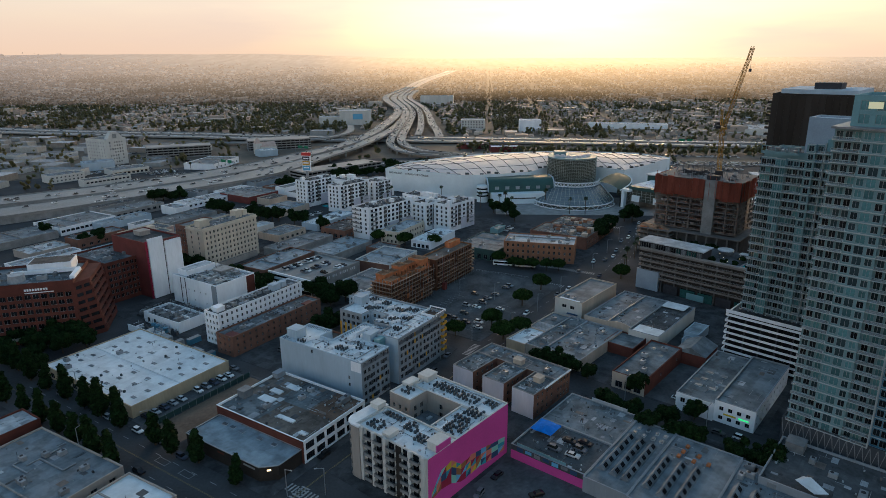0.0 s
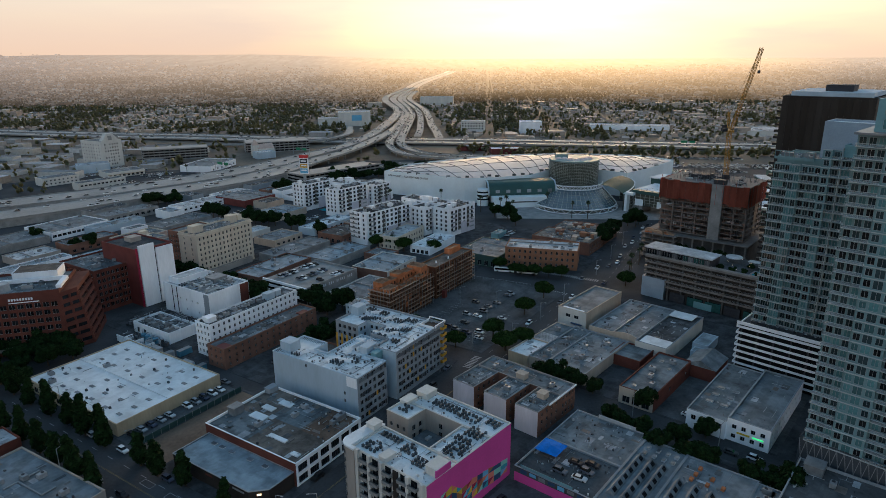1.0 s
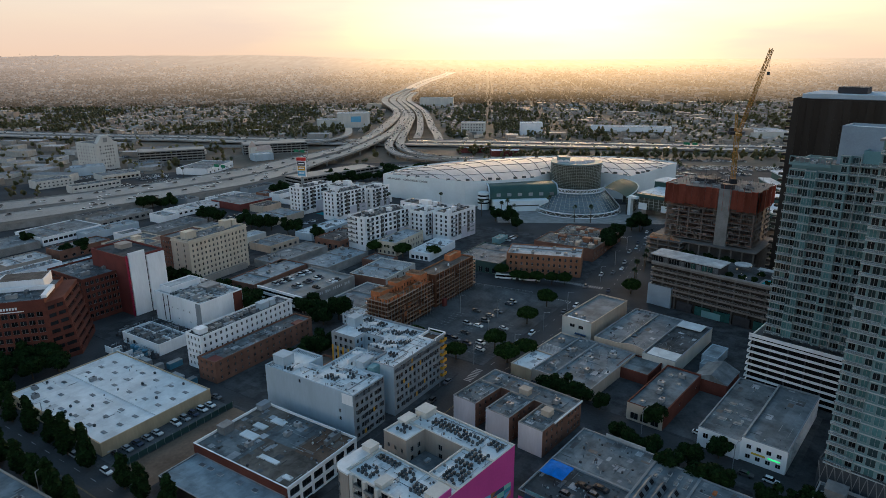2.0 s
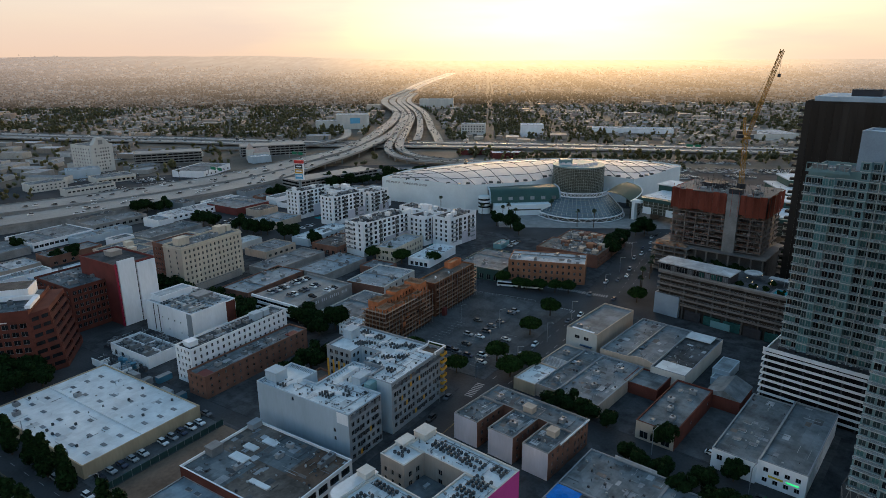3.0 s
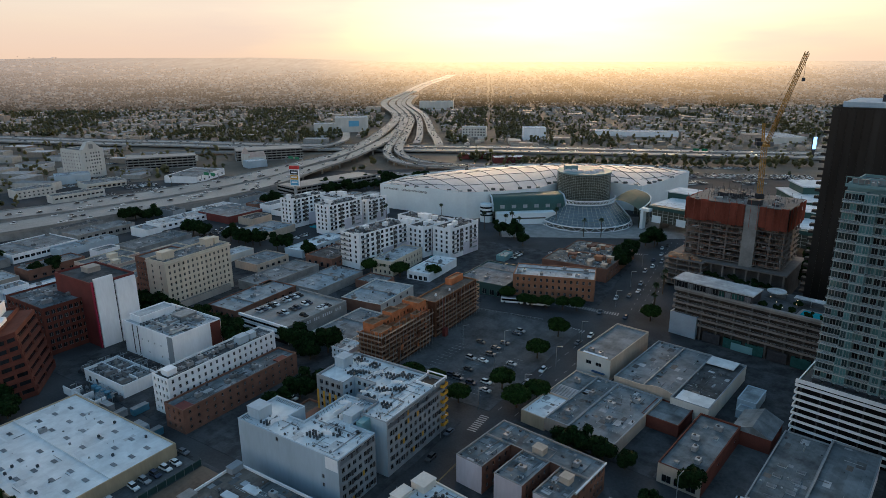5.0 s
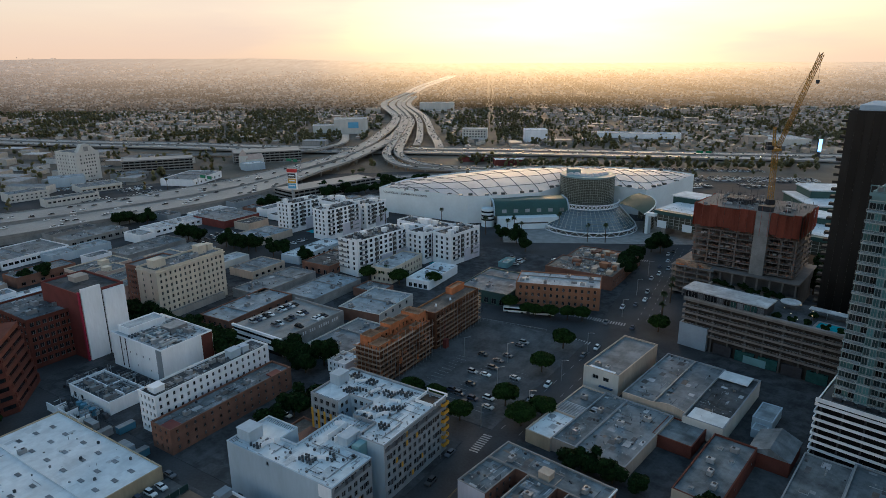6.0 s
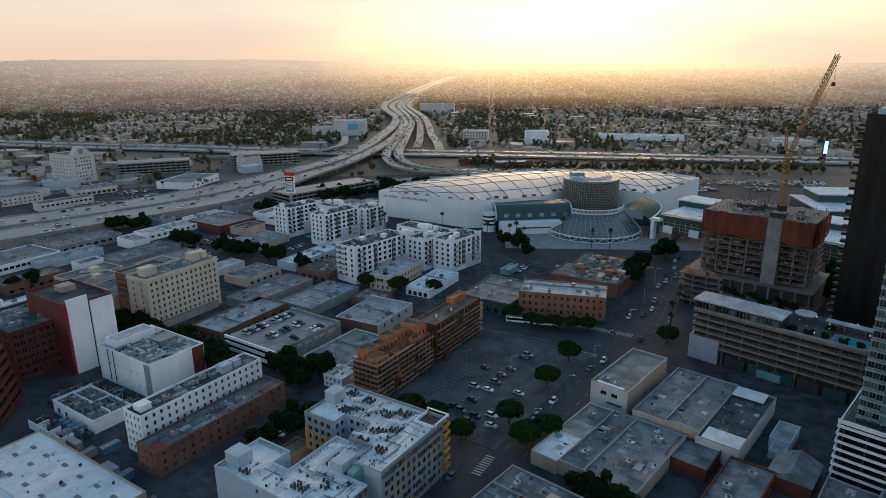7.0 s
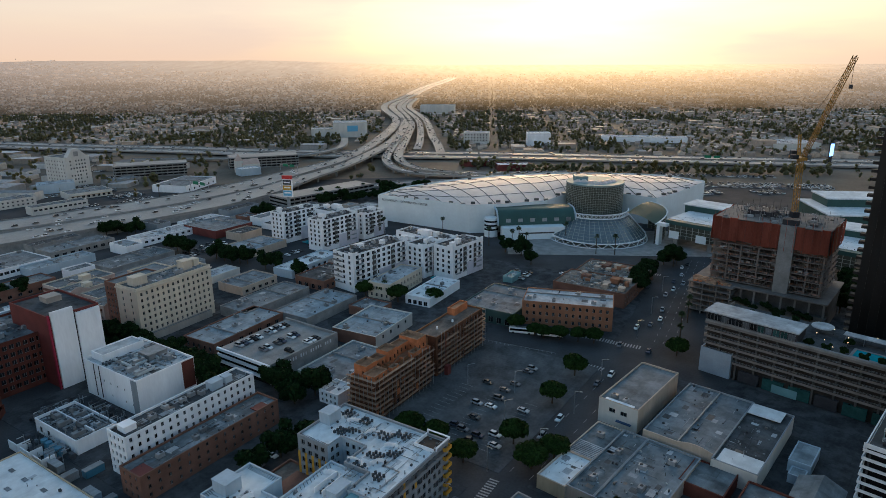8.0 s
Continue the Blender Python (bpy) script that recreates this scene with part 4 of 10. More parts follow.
for x, y, z, a in ((47.2, 28, 18.3, 30), (44.4, 20, 18.3, 75), (42.6, 10, 18.3, 20), (34, 9, 18.3, 60), (31.6, 14.4, 18.3, 10), (8.4, 11.4, 16.8, 40), (5.6, 29, 16.8, 80), (25.4, 17.6, 16.8, 20)):
    bm = bmesh.new()
    ring = [(4.0 * math.cos(radians(t)), 4.0 * math.sin(radians(t))) for t in range(-32, 33, 8)]
    inner = [(px * 0.955, py * 0.955) for px, py in ring]
    rows4 = [[bm.verts.new((px - 4, py, h)) for px, py in line] for line, h in ((ring, 0), (ring, 1.3), (inner, 1.3), (inner, 0))]
    for k in range(3):
        for i in range(len(ring) - 1):
            bm.faces.new((rows4[k][i], rows4[k][i + 1], rows4[k + 1][i + 1], rows4[k + 1][i]))
    part("curved_screen", bm, M["white"], root, m=pose(x, y, z, 0, 0, a))
pipes(root, 18.3, [[(24, 1), (34, 1), (34, 6), (43, 6)], [(40, 20), (50, 20)]])
pipes(root, 16.8, [[(3, 3), (13, 3), (13, 18)], [(3, 24), (8, 24)]])
# short stays brace the parapets
bm = bmesh.new()
for k in range(14):
    for xa, ya, dx, dy, z in ((30.2 - k * 1.25, 20.5, -0.5, -1.1, 17.4), (32.6, 26 + k * 0.8, 1.1, 0.3, 18.9), (0.6 + k * 0.6, 38.9, 0.2, -1.1, 17.4), (15.6, 27.8 + k * 0.8, -1.1, 0.2, 17.4)):
        if xa > 10.5 or xa < 9.5:
            beam(bm, (xa, ya, z), (xa + dx, ya + dy, z - 0.6), 0.05)
tagged(part("parapet_stays", bm, M["dark_steel"], root), kind="stuff")
roof_bits(root, 21.5, -1.5, 52, 15, 18.3, 110, 44, "pale_patches")
roof_bits(root, 39, 16.5, 52, 36, 18.3, 60, 49, "pale_patches")
roof_bits(root, 1, 0, 9, 38, 16.8, 60, 45, "pale_patches")
roof_bits(root, 10, 0, 15.5, 20, 16.8, 40, 50, "pale_patches")

# ---- mural block: four wings round a court ----
root = house("mural_block", "cream apartment block with a magenta mural on one wall", -4.9, 148.7, 50)
H = 17.7
half = M["cream_pale"]
block(root, (0, 0, 13, 28), 0, H, half, M["white_roof"], parapet=0.5, mats=dict(y0=M["pink"]))
block(root, (13, 0, 28, 10.5), 0, H, half, M["white_roof"], parapet=0.5, mats=dict(y0=M["pink"], y1=M["tan_grey"]), faces=dict(y1=(4, 5, 1.4, 1.8, 1.2, 2.9, 1)), coping=half)
block(root, (28, 0, 38, 31), 0, H, half, M["white_roof"], parapet=0.5, mats=dict(y0=M["pink"], x0=M["tan_grey"]), faces=dict(x0=(4, 5, 1.4, 1.8, 1.2, 2.9, 1)))
block(root, (20, 25, 28, 34), 0, H, M["tan_grey"], M["white_roof"], parapet=0.5, coping=half, faces=dict(x0=(3, 5, 1.0, 1.5, 1.2, 2.9, 0.5), y0=(2, 5, 1.4, 1.8, 1.2, 2.9, 1)))
part("court_deck", boxes((13, 10.5, 0, 28, 25, 10.4), (13, 25.001, 0, 20, 31, 10.4)), M["grey_roof"], root)
for x, y, s in ((16, 14, 1.2), (22, 15, 1.6), (18, 20, 1.4), (24.5, 21, 1.0)):
    part("court_bench", boxes((x - s, y - 0.6, 10.4, x + s, y + 0.6, 11.0)), M["pale_roof"], root)
# rounded corner bay
bm = bmesh.new()
pts = [(13, 28), (13, 32)] + [(2.2 - 3.4 * math.sin(a), 28.6 + 3.4 * math.cos(a)) for a in [i * math.pi / 16 for i in range(9)]] + [(-1.2, 26), (0, 26), (0, 28)]
a = [bm.verts.new((x, y, 0)) for x, y in pts]
b = [bm.verts.new((x, y, H)) for x, y in pts]
n = len(pts)
for i in range(n):
    bm.faces.new((a[i], a[(i + 1) % n], b[(i + 1) % n], b[i]))
part("corner_bay", bm, M["tan_grey"], root)
bm = bmesh.new()
c = [bm.verts.new((3 + (x - 3) * 1.04, 28 + (y - 28) * 1.06, H)) for x, y in pts]
d = [bm.verts.new((3 + (x - 3) * 1.04, 28 + (y - 28) * 1.06, H + 0.5)) for x, y in pts]
for i in range(n):
    bm.faces.new((c[i], c[(i + 1) % n], d[(i + 1) % n], d[i]))
bm.faces.new(d)
part("corner_roof", bm, M["white_roof"], root)
for r in range(6):
    for ang in (12, 40, 68):
        a = radians(ang)
        child("window", pane_mesh(1.1, 1.6, M["glass"], 1, M["steel"]), root, pose(2.2 - 3.44 * math.sin(a), 28.6 + 3.44 * math.cos(a), 1.2 + 2.8 * r, 0, 0, 180 + ang))
# balcony front: bays of dark openings between pale piers
bal = boxes((-1.3, -1.5, 0, 0, 1.5, 0.18), (-1.3, -1.5, 0.18, -1.22, 1.5, 1.05), (-1.22, -1.5, 0.18, 0, -1.42, 1.05), (-1.22, 1.42, 0.18, 0, 1.5, 1.05))
bme = mesh_of("balcony", bal)
bme.materials.append(M["concrete"])
for yb, rows in ((22.6, 6), (18.6, 6), (13.6, 6), (8.0, 6), (4.2, 6)):
    for r in range(rows):
        child("balcony", bme, root, pose(0, yb, 1.0 + 2.8 * r))
        child("window", pane_mesh(2.2, 2.1, M["glass"], 1, M["dark_steel"]), root, pose(-0.06, yb, 1.25 + 2.8 * r, 0, 0, 270))
for yp in (25.4, 20.6, 15.9, 6.2, 1.2):
    part("pier", boxes((-0.9, yp - 0.55, 0, 0.002, yp + 0.55, H + 0.3)), half, root)
part("dark_bay", boxes((-0.3, 9.9, 0, 0.003, 11.8, H - 0.4)), M["black_wall"], root)
hut(root, 8.8, 28, 12.2, 31.2, H, H + 1.9, half)
hut(root, 0.6, 15.2, 4.6, 17.8, H - 0.5, H + 0.9, half)
hut(root, 4.4, 0.4, 9.7, 4.2, H - 0.5, H + 2.0, half)
hut(root, 32.5, 28.5, 37.4, 32.8, H - 0.5, H + 1.5, half)
hut(root, 26, 31, 31, 34, H - 0.5, H + 0.8, half)
part("wall_step", boxes((3.8, -0.01, H - 0.1, 9.8, 0.4, H + 2.1)), M["pink"], root)
for x, y, nx, ny in ((4.2, 23.5, 4, 4), (24.5, 30.0, 3, 3), (33.4, 20.4, 3, 8), (33, 11.4, 3, 5), (27.2, 5.0, 4, 4), (16.8, 4.6, 6, 4), (9, 13.9, 3, 4), (6.5, 8.2, 3, 3), (10.4, 22.0, 2, 5), (34.2, 4, 3, 3), (22.4, 6, 2, 4)):
    cluster(condenser, root, x, y, H - 0.5, nx, ny, 1.25)
pipes(root, H - 0.5, [[(9, 19), (11.5, 19), (11.5, 24)], [(32, 2), (36.5, 2), (36.5, 24)]], 0.08)
roof_bits(root, 0.6, 0.6, 12.4, 27, H - 0.5, 70, 46, "pale_patches")
roof_bits(root, 13, 0.6, 27.5, 10, H - 0.5, 40, 47, "pale_patches")
roof_bits(root, 28.6, 0.6, 37.4, 30, H - 0.5, 50, 48, "pale_patches")
# the mural: a body of coloured facets
paints = [M["paint_%d" % i] for i in range(8)]
rng = random.Random(11)
spine = [(1.4, 5.0), (5.5, 8.2), (10.0, 8.4), (14.5, 5.6), (19.0, 5.8), (24, 5.6), (29.5, 4.8), (36.5, 4.2)]
wid = [2.0, 6.0, 7.6, 6.0, 6.4, 5.6, 5.4, 4.6]
k = 0
for (xa, za), (xb, zb), wa, wb in zip(spine, spine[1:], wid, wid[1:]):
    for lo, hi in ((-0.5, -0.12), (-0.12, 0.22), (0.22, 0.5)):
        for u0, u1 in ((0, 0.5), (0.5, 1)):
            def q(u, s):
                return (xa + (xb - xa) * u, -0.02 - 0.002 * (k % 3), za + (zb - za) * u + s * (wa + (wb - wa) * u))
            cs = [q(u0, lo), q(u1, lo + rng.uniform(-0.05, 0.05)), q(u1, hi), q(u0, hi + rng.uniform(-0.05, 0.05))]
            tri = rng.random() < 0.45
            for idx in (((0, 1, 2), (0, 2, 3)) if tri else ((0, 1, 2, 3),)):
                bm = bmesh.new()
                bm.faces.new([bm.verts.new(cs[i]) for i in idx])
                bm.faces.ensure_lookup_table()
                ret = bmesh.ops.extrude_face_region(bm, geom=bm.faces[:])
                bmesh.ops.translate(bm, verts=[g for g in ret["geom"] if isinstance(g, bmesh.types.BMVert)], vec=(0, 0.018, 0))
                part("mural_facet", bm, paints[rng.randrange(8)], root)
            k += 1

# ---- brick walk-ups with white end walls and light wells ----
root = house("brick_walkups", "three joined brick walk-ups with blank white end walls", 31, 197.6, GR)
h = 9.5
for y0, y1, x1, wl, wr in ((26.6, 36.2, 23, True, False), (12.7, 22.2, 23, True, True), (0, 9.1, 24, False, True)):
    block(root, (-0.8, y0, 14, y1), 0, h, M["brick2"], M["grey_roof"], mats=dict(x0=M["lilac_white"]), parapet=0.5, coping=M["concrete"],
          faces=dict(y0=(4, 3, 1.0, 1.5, 1.0, 2.9, 1.2), y1=None))
block(root, (14, 0, 24, 36.2), 0, h, M["brick2"], M["grey_roof"], parapet=0.5, coping=M["concrete"], faces=dict(y0=(4, 3, 1.1, 1.6, 1.0, 2.9, 0.6)))
part("cornice", boxes((6, -0.35, h - 0.5, 24.2, 0.0, h + 0.1)), M["white"], root)
hut(root, 15, 16, 18, 19.5, h - 0.5, h + 1.6, M["beige"])
hut(root, 8, 3, 11, 6, h - 0.5, h + 1.5, M["beige"])
scatter_units(root, [(17, 30, 0), (6, 17, 0), (18, 6, 0)], h - 0.5)
pipes(root, h - 0.5, [[(12, 14), (20, 14), (20, 24)], [(3, 31), (20, 31)]], 0.08)
for k, (y0, y1) in enumerate(((0.6, 8.6), (13.2, 21.8), (27, 35.8))):
    roof_bits(root, 0, y0, 13.5, y1, h - 0.5, 24, 11 + k)
roof_bits(root, 14.5, 0.6, 23.5, 35.6, h - 0.5, 40, 14)

# ---- old works with saw-tooth rooflights ----
root = house("saw_tooth_works", "old workshop, grey saw-tooth roof, magenta graffiti wall", 64.8, 139.3, 51)
hw = 5.0
block(root, (0, 31.6, 19, 57), 0, hw, M["grey_wall"], M["lot"], parapet=0.5, mats=dict(x0=M["pink"], y1=M["pink"]))
block(root, (19, 31.6, 40, 57), 0, hw, M["grey_wall"], M["grey_roof"], parapet=0.3)
block(root, (-1, 18.3, 38, 31.6), 0, hw, M["grey_wall"], M["slate_roof"], parapet=0.25)
block(root, (-1.5, -2, 37, 18.3), 0, hw, M["grey_wall"], M["slate_roof"], parapet=0.25)
block(root, (-3, -22, 36, -2), 0, hw, M["grey_wall"], M["slate_roof"], parapet=0.25)


def monitor(root, x0, x1, y, z):
    """A long saw-tooth rooflight: a sloping back, a glazed upright front with its panes."""
    bm = bmesh.new()
    prof = [(y + 1.5, z), (y + 0.2, z + 1.75), (y - 1.15, z + 0.3), (y - 1.15, z)]
    a = [bm.verts.new((x0, py, pz)) for py, pz in prof]
    b = [bm.verts.new((x1, py, pz)) for py, pz in prof]
    for i in range(4):
        bm.faces.new((a[i], b[i], b[(i + 1) % 4], a[(i + 1) % 4]))
    bm.faces.new(a[::-1])
    bm.faces.new(b)
    bmesh.ops.recalc_face_normals(bm, faces=bm.faces)
    mon = part("rooflight", bm, M["slate_roof"], root)
    k = int((x1 - x0) / 3.4)
    for i in range(k):
        child("pane", pane_mesh(1.9, 1.35, M["void"], 2, M["dark_steel"]), mon, pose(x0 + (x1 - x0) * (i + 0.5) / k, y - 1.0, z + 0.53, -43, 0, 0))


for y, x0, x1 in ((29.0, 5.4, 27.4), (25.2, 5, 26.9), (21.6, 4.8, 26.6), (15.6, 5.4, 22.6), (11.0, 4.3, 22.6), (6.6, 3.8, 22.6), (-5, 2, 22), (-9.6, 2, 22), (-14, 1, 22)):
    monitor(root, x0, x1, y, hw - 0.25)
sk = skylight_mesh(1.6, 1.1, 0.5)
pieces(root, "skylight", sk, [(x, y, hw - 0.25) for x in (30, 33.5) for y in (29, 26, 23, 20.3)])
rusty = box_mesh("roof_hatch", (1.5, 1.0, 0.7), M["orange"])
pieces(root, "roof_hatch", rusty, [(x, y, hw - 0.25) for x, y in ((26, 13.5), (29, 13.2), (32.5, 13), (26, 9), (29.5, 8.6), (27, 5))])
for i, (x, y) in enumerate(((27, -4), (29, -6), (31, -9), (28, -12), (33, -13), (33, -5))):
    copy_thing(unit_a, on(root, x, y, hw - 0.25, 90 * (i % 2)))
roof_bits(root, 1, 32.5, 18, 56, hw - 0.5, 50, 21)
roof_bits(root, 20, 32.5, 39, 56, hw - 0.3, 50, 22)
roof_bits(root, 23, 4, 36, 17, hw - 0.25, 20, 23)
roof_bits(root, 23, -20, 35, -3, hw - 0.25, 40, 24)
part("roof_wall", boxes((2, 56.4, hw, 18.4, 56.7, hw + 0.6)), M["grey_wall"], root)
part("billboard_strip", boxes((39.6, 36, hw + 0.1, 39.9, 49, hw + 1.2)), M["pale_roof"], root)
for i in range(7):
    part("graffiti_bar", boxes((-0.12, 34 + i * 3.1, hw - 1.6 + 0.3 * (i % 2), 0.0, 36.2 + i * 3.1, hw - 0.3)), M[("paint_1", "unit", "paint_5")[i % 3]], root)
part("graffiti_band", boxes((-0.05, 32, hw - 1.9, -0.005, 57, hw + 0.1), (-0.05, 57.0, hw - 1.9, 19, 57.05, hw + 0.1)), M["dark_roof"], root)
part("roof_lettering_bar", boxes((0.4, 38, hw + 0.0, 0.5, 55, hw + 0.9)), M["teal_panel"], root)
# tarpaulin tent
bm = bmesh.new()
g = 7
vs = [[bm.verts.new((9.2 + 7.4 * i / (g - 1), 48.2 + 7.6 * j / (g - 1), hw + 1.5 + 0.8 * math.sin(math.pi * i / (g - 1)) * math.sin(math.pi * j / (g - 1)) + 0.25 * noise.noise(Vector((i * 0.9, j * 0.9, 3))))) for j in range(g)] for i in range(g)]
for i in range(g - 1):
    for j in range(g - 1):
        bm.faces.new((vs[i][j], vs[i + 1][j], vs[i + 1][j + 1], vs[i][j + 1]))
tent = thing("tarpaulin_tent", "bright blue tarpaulin stretched on poles", "tent", on(root, 0, 0, 0))
me = part("sheet", bm, M["tarp"], tent)
for x, y in ((9.4, 48.4), (16.4, 48.4), (9.4, 55.6), (16.4, 55.6)):
    part("pole", boxes((x - 0.05, y - 0.05, hw - 0.5, x + 0.05, y + 0.05, hw + 1.6)), M["steel"], tent)
works = root

# ---- twin white warehouse ----
root = house("stucco_warehouse", "white stucco warehouse with two grey roof halves", 102.8, 187.4, GR)
block(root, (0, 0, 43, 13.2), 0, 8.0, M["white"], M["slate_roof"], parapet=0.4, coping=M["grey_wall"], faces=dict(x0=(4, 2, 1.4, 1.5, 1.2, 3.4, 0.8), y0=(10, 2, 1.4, 1.3, 1.4, 3.3, 1)))
block(root, (-1, 13.2, 42, 26.2), 0, 6.9, M["white"], M["grey_roof"], parapet=0.3, coping=M["grey_wall"], faces=dict(x0=(4, 1, 1.6, 1.8, 3.4, 4, 1)))
pieces(root, "skylight", skylight_mesh(1.6, 2.4, 0.3), [(x, y, 6.6) for x in (9, 15, 21) for y in (17, 22)])
roof_bits(root, 1, 1, 42, 12.5, 7.6, 16, 25)
roof_bits(root, 0, 14, 41, 25.5, 6.6, 20, 26)
part("ridge", boxes((0.6, 12.6, 8.0, 42.6, 13.0, 8.35)), M["unit"], root)
part("sign_board", boxes((-0.12, 6, 3.3, -0.02, 10, 3.9)), M["paint_3"], root)
part("lit_sign", boxes((-0.12, 1.8, 3.3, -0.02, 5.2, 3.8)), M["green_lamp"], root)

# ---- small brick buildings beside it ----
root = low("brick_shop", "long brick shop with a grey flat roof and hatches", 73.5, 211.7, GR, 36, 13, 6.6, M["brick"], M["grey_roof"], parapet=0.5,
           faces=dict(x0=(3, 1, 2.8, 2.6, 0.6, 4, 1), y0=(6, 1, 1.6, 1.4, 2.6, 4, 2, 0.5)), mats=dict(x0=M["beige"]))
scatter_units(root, [(8, 4, 0), (20, 9, 0), (14, 7, 0), (30, 5, 0)], 6.1)
pieces(root, "skylight", skylight_mesh(1.4, 1.4, 0.4), [(24, 4, 6.1), (29, 9, 6.1), (4, 9, 6.1)])
root = low("brick_annexe", "small red brick annexe with a grey flat roof", 78, 243, GR, 14, 13, 4.4, M["brick"], M["grey_roof"], parapet=0.4)
root = low("gabled_brick_shed", "gabled red brick shed with a tin roof", 104, 233, GR, 15, 12, 5, M["brick"], M["slate_roof"], parapet=0.2)
bm = bmesh.new()
a = [bm.verts.new(p) for p in ((0, -0.3, 5.1), (15, -0.3, 5.1), (15, 6, 7.8), (0, 6, 7.8), (0, 12.3, 5.1), (15, 12.3, 5.1))]
for f in ((0, 1, 2, 3), (3, 2, 5, 4), (0, 3, 4), (1, 5, 2)):
    bm.faces.new([a[i] for i in f])
part("gable_roof", bm, M["slate_roof"], root)
low("tin_shed", "low pale blue tin shed", 111, 257.5, GR, 13, 6.5, 4, M["pale_wall"], M["blue_roof"], parapet=0.1)
low("tin_shed", "low pale blue tin shed", 106.5, 253, GR, 5, 4.5, 3, M["pale_wall"], M["blue_roof"], parapet=0.1)

# ---- cluster of sheds by the avenue ----
root = low("tall_store", "tall beige store with a smooth grey roof", 64.8, 282.2, GR, 36, 14.6, 9.2, M["beige"], M["slate_roof"], parapet=0.5,
           faces=dict(x0=(2, 1, 2.4, 1.6, 5.0, 4, 3)), mats=dict(x0=M["cream_pale"]))
part("roof_shelf", boxes((0.5, 2, 9.0, 1.8, 12.5, 9.3)), M["white"], root)
part("awning", boxes((-1.1, 2.0, 2.6, 0, 7.5, 2.9)), M["paint_1"], root)
scatter_units(root, [(3, 6, 0), (4, 10.5, 0)], 8.7)
root = house("store_sheds", "joined grey-roofed stores with curved white parapets", 91.5, 253.1, GR)
block(root, (0, 12, 42, 35), 0, 6.0, M["beige"], M["slate_roof"], parapet=0.5, coping=M["grey_wall"])
block(root, (-3, -1.5, 40, 12), 0, 6.6, M["cream_pale"], M["dark_roof"], parapet=0.7, coping=M["grey_wall"])
part("white_deck", boxes((-2.4, -1, 5.9, 6, 10.8, 6.25)), M["white_roof"], root)
part("white_edge", boxes((32, 1, 6.6, 39.6, 11.5, 6.9)), M["white_roof"], root)
bm = bmesh.new()
crest, rows_ = [], []
for i in range(24):
    ya = 12 + i
    za = 6.0 + 1.1 * max(0, math.sin(i / 23 * math.pi * 2.0)) + 0.3
    crest.append((ya, za))
for side in (-0.35, 0.0):
    rows_.append([bm.verts.new((side, ya, z)) for ya, za in crest for z in (0, za)])
for a in range(0, 2 * len(crest) - 2, 2):
    f0, f1 = rows_
    bm.faces.new((f0[a], f0[a + 1], f0[a + 3], f0[a + 2]))
    bm.faces.new((f1[a], f1[a + 2], f1[a + 3], f1[a + 1]))
    bm.faces.new((f0[a + 1], f1[a + 1], f1[a + 3], f0[a + 3]))
part("curved_parapet", bm, M["beige"], root)
part("roof_divide", boxes((0.5, 23.4, 5.4, 41.5, 23.8, 6.2)), M["unit"], root)
roof_bits(root, 1, 0, 31, 11, 5.9, 40, 3)
roof_bits(root, 1, 13, 41, 34, 5.5, 60, 4)
root = house("front_stores", "low stores with a pale patched roof and grey roofs", 53.7, 231.8, GR)
block(root, (0, 0, 38, 17), 0, 5.0, M["beige"], M["slate_roof"], parapet=0.5, coping=M["grey_wall"])
block(root, (0, 17, 38, 25.5), 0, 5.0, M["beige"], M["grey_roof"], parapet=0.5, coping=M["grey_wall"])
block(root, (-1, 25.5, 16, 35), 0, 4.8, M["beige"], M["white_roof"], parapet=0.5, mats=dict(x0=M["tan"], y1=M["beige"]))
block(root, (16, 25.5, 38, 35), 0, 4.6, M["beige"], M["grey_roof"], parapet=0.3)
for i in range(9):
    part("roof_rib", boxes((17 + i * 0.9, 26, 4.3, 17.25 + i * 0.9, 34.5, 4.5)), M["pale_roof"], root)
scatter_units(root, [(12, 8, 0), (22, 12, 0), (25, 21, 0), (30, 6, 0), (8, 21, 0), (30, 30, 0)], 4.5)
roof_bits(root, 1, 1, 37, 16.5, 4.5, 60, 5)
roof_bits(root, 1, 18, 37, 25, 4.5, 30, 6)
roof_bits(root, 0, 26, 15, 34.5, 4.3, 14, 7)

# ---- flat roof in the foreground with a folded white awning ----
root = low("flat_roof_store", "flat-roofed store with a folded white canopy", 116, 132, GR, 26, 36, 7, M["grey_wall"], M["lot"], parapet=0.7)
bm = bmesh.new()
a = [bm.verts.new(p) for p in ((3, 27.5, 8.2), (0.4, 22, 7.6), (3.2, 19, 7.4), (6, 24.2, 8.8), (6.4, 26.2, 8.0))]
bm.faces.new((a[0], a[1], a[2], a[3]))
bm.faces.new((a[0], a[3], a[4]))
part("canopy", bm, M["white_roof"], root)
roof_bits(root, 1, 1, 25, 35, 6.3, 60, 27)
hut(root, 20, 29, 25, 34, 6.3, 9.0, M["unit"])
scatter_units(root, [(8, 12, 1), (14, 20, 0), (18, 26, 0)], 6.3)


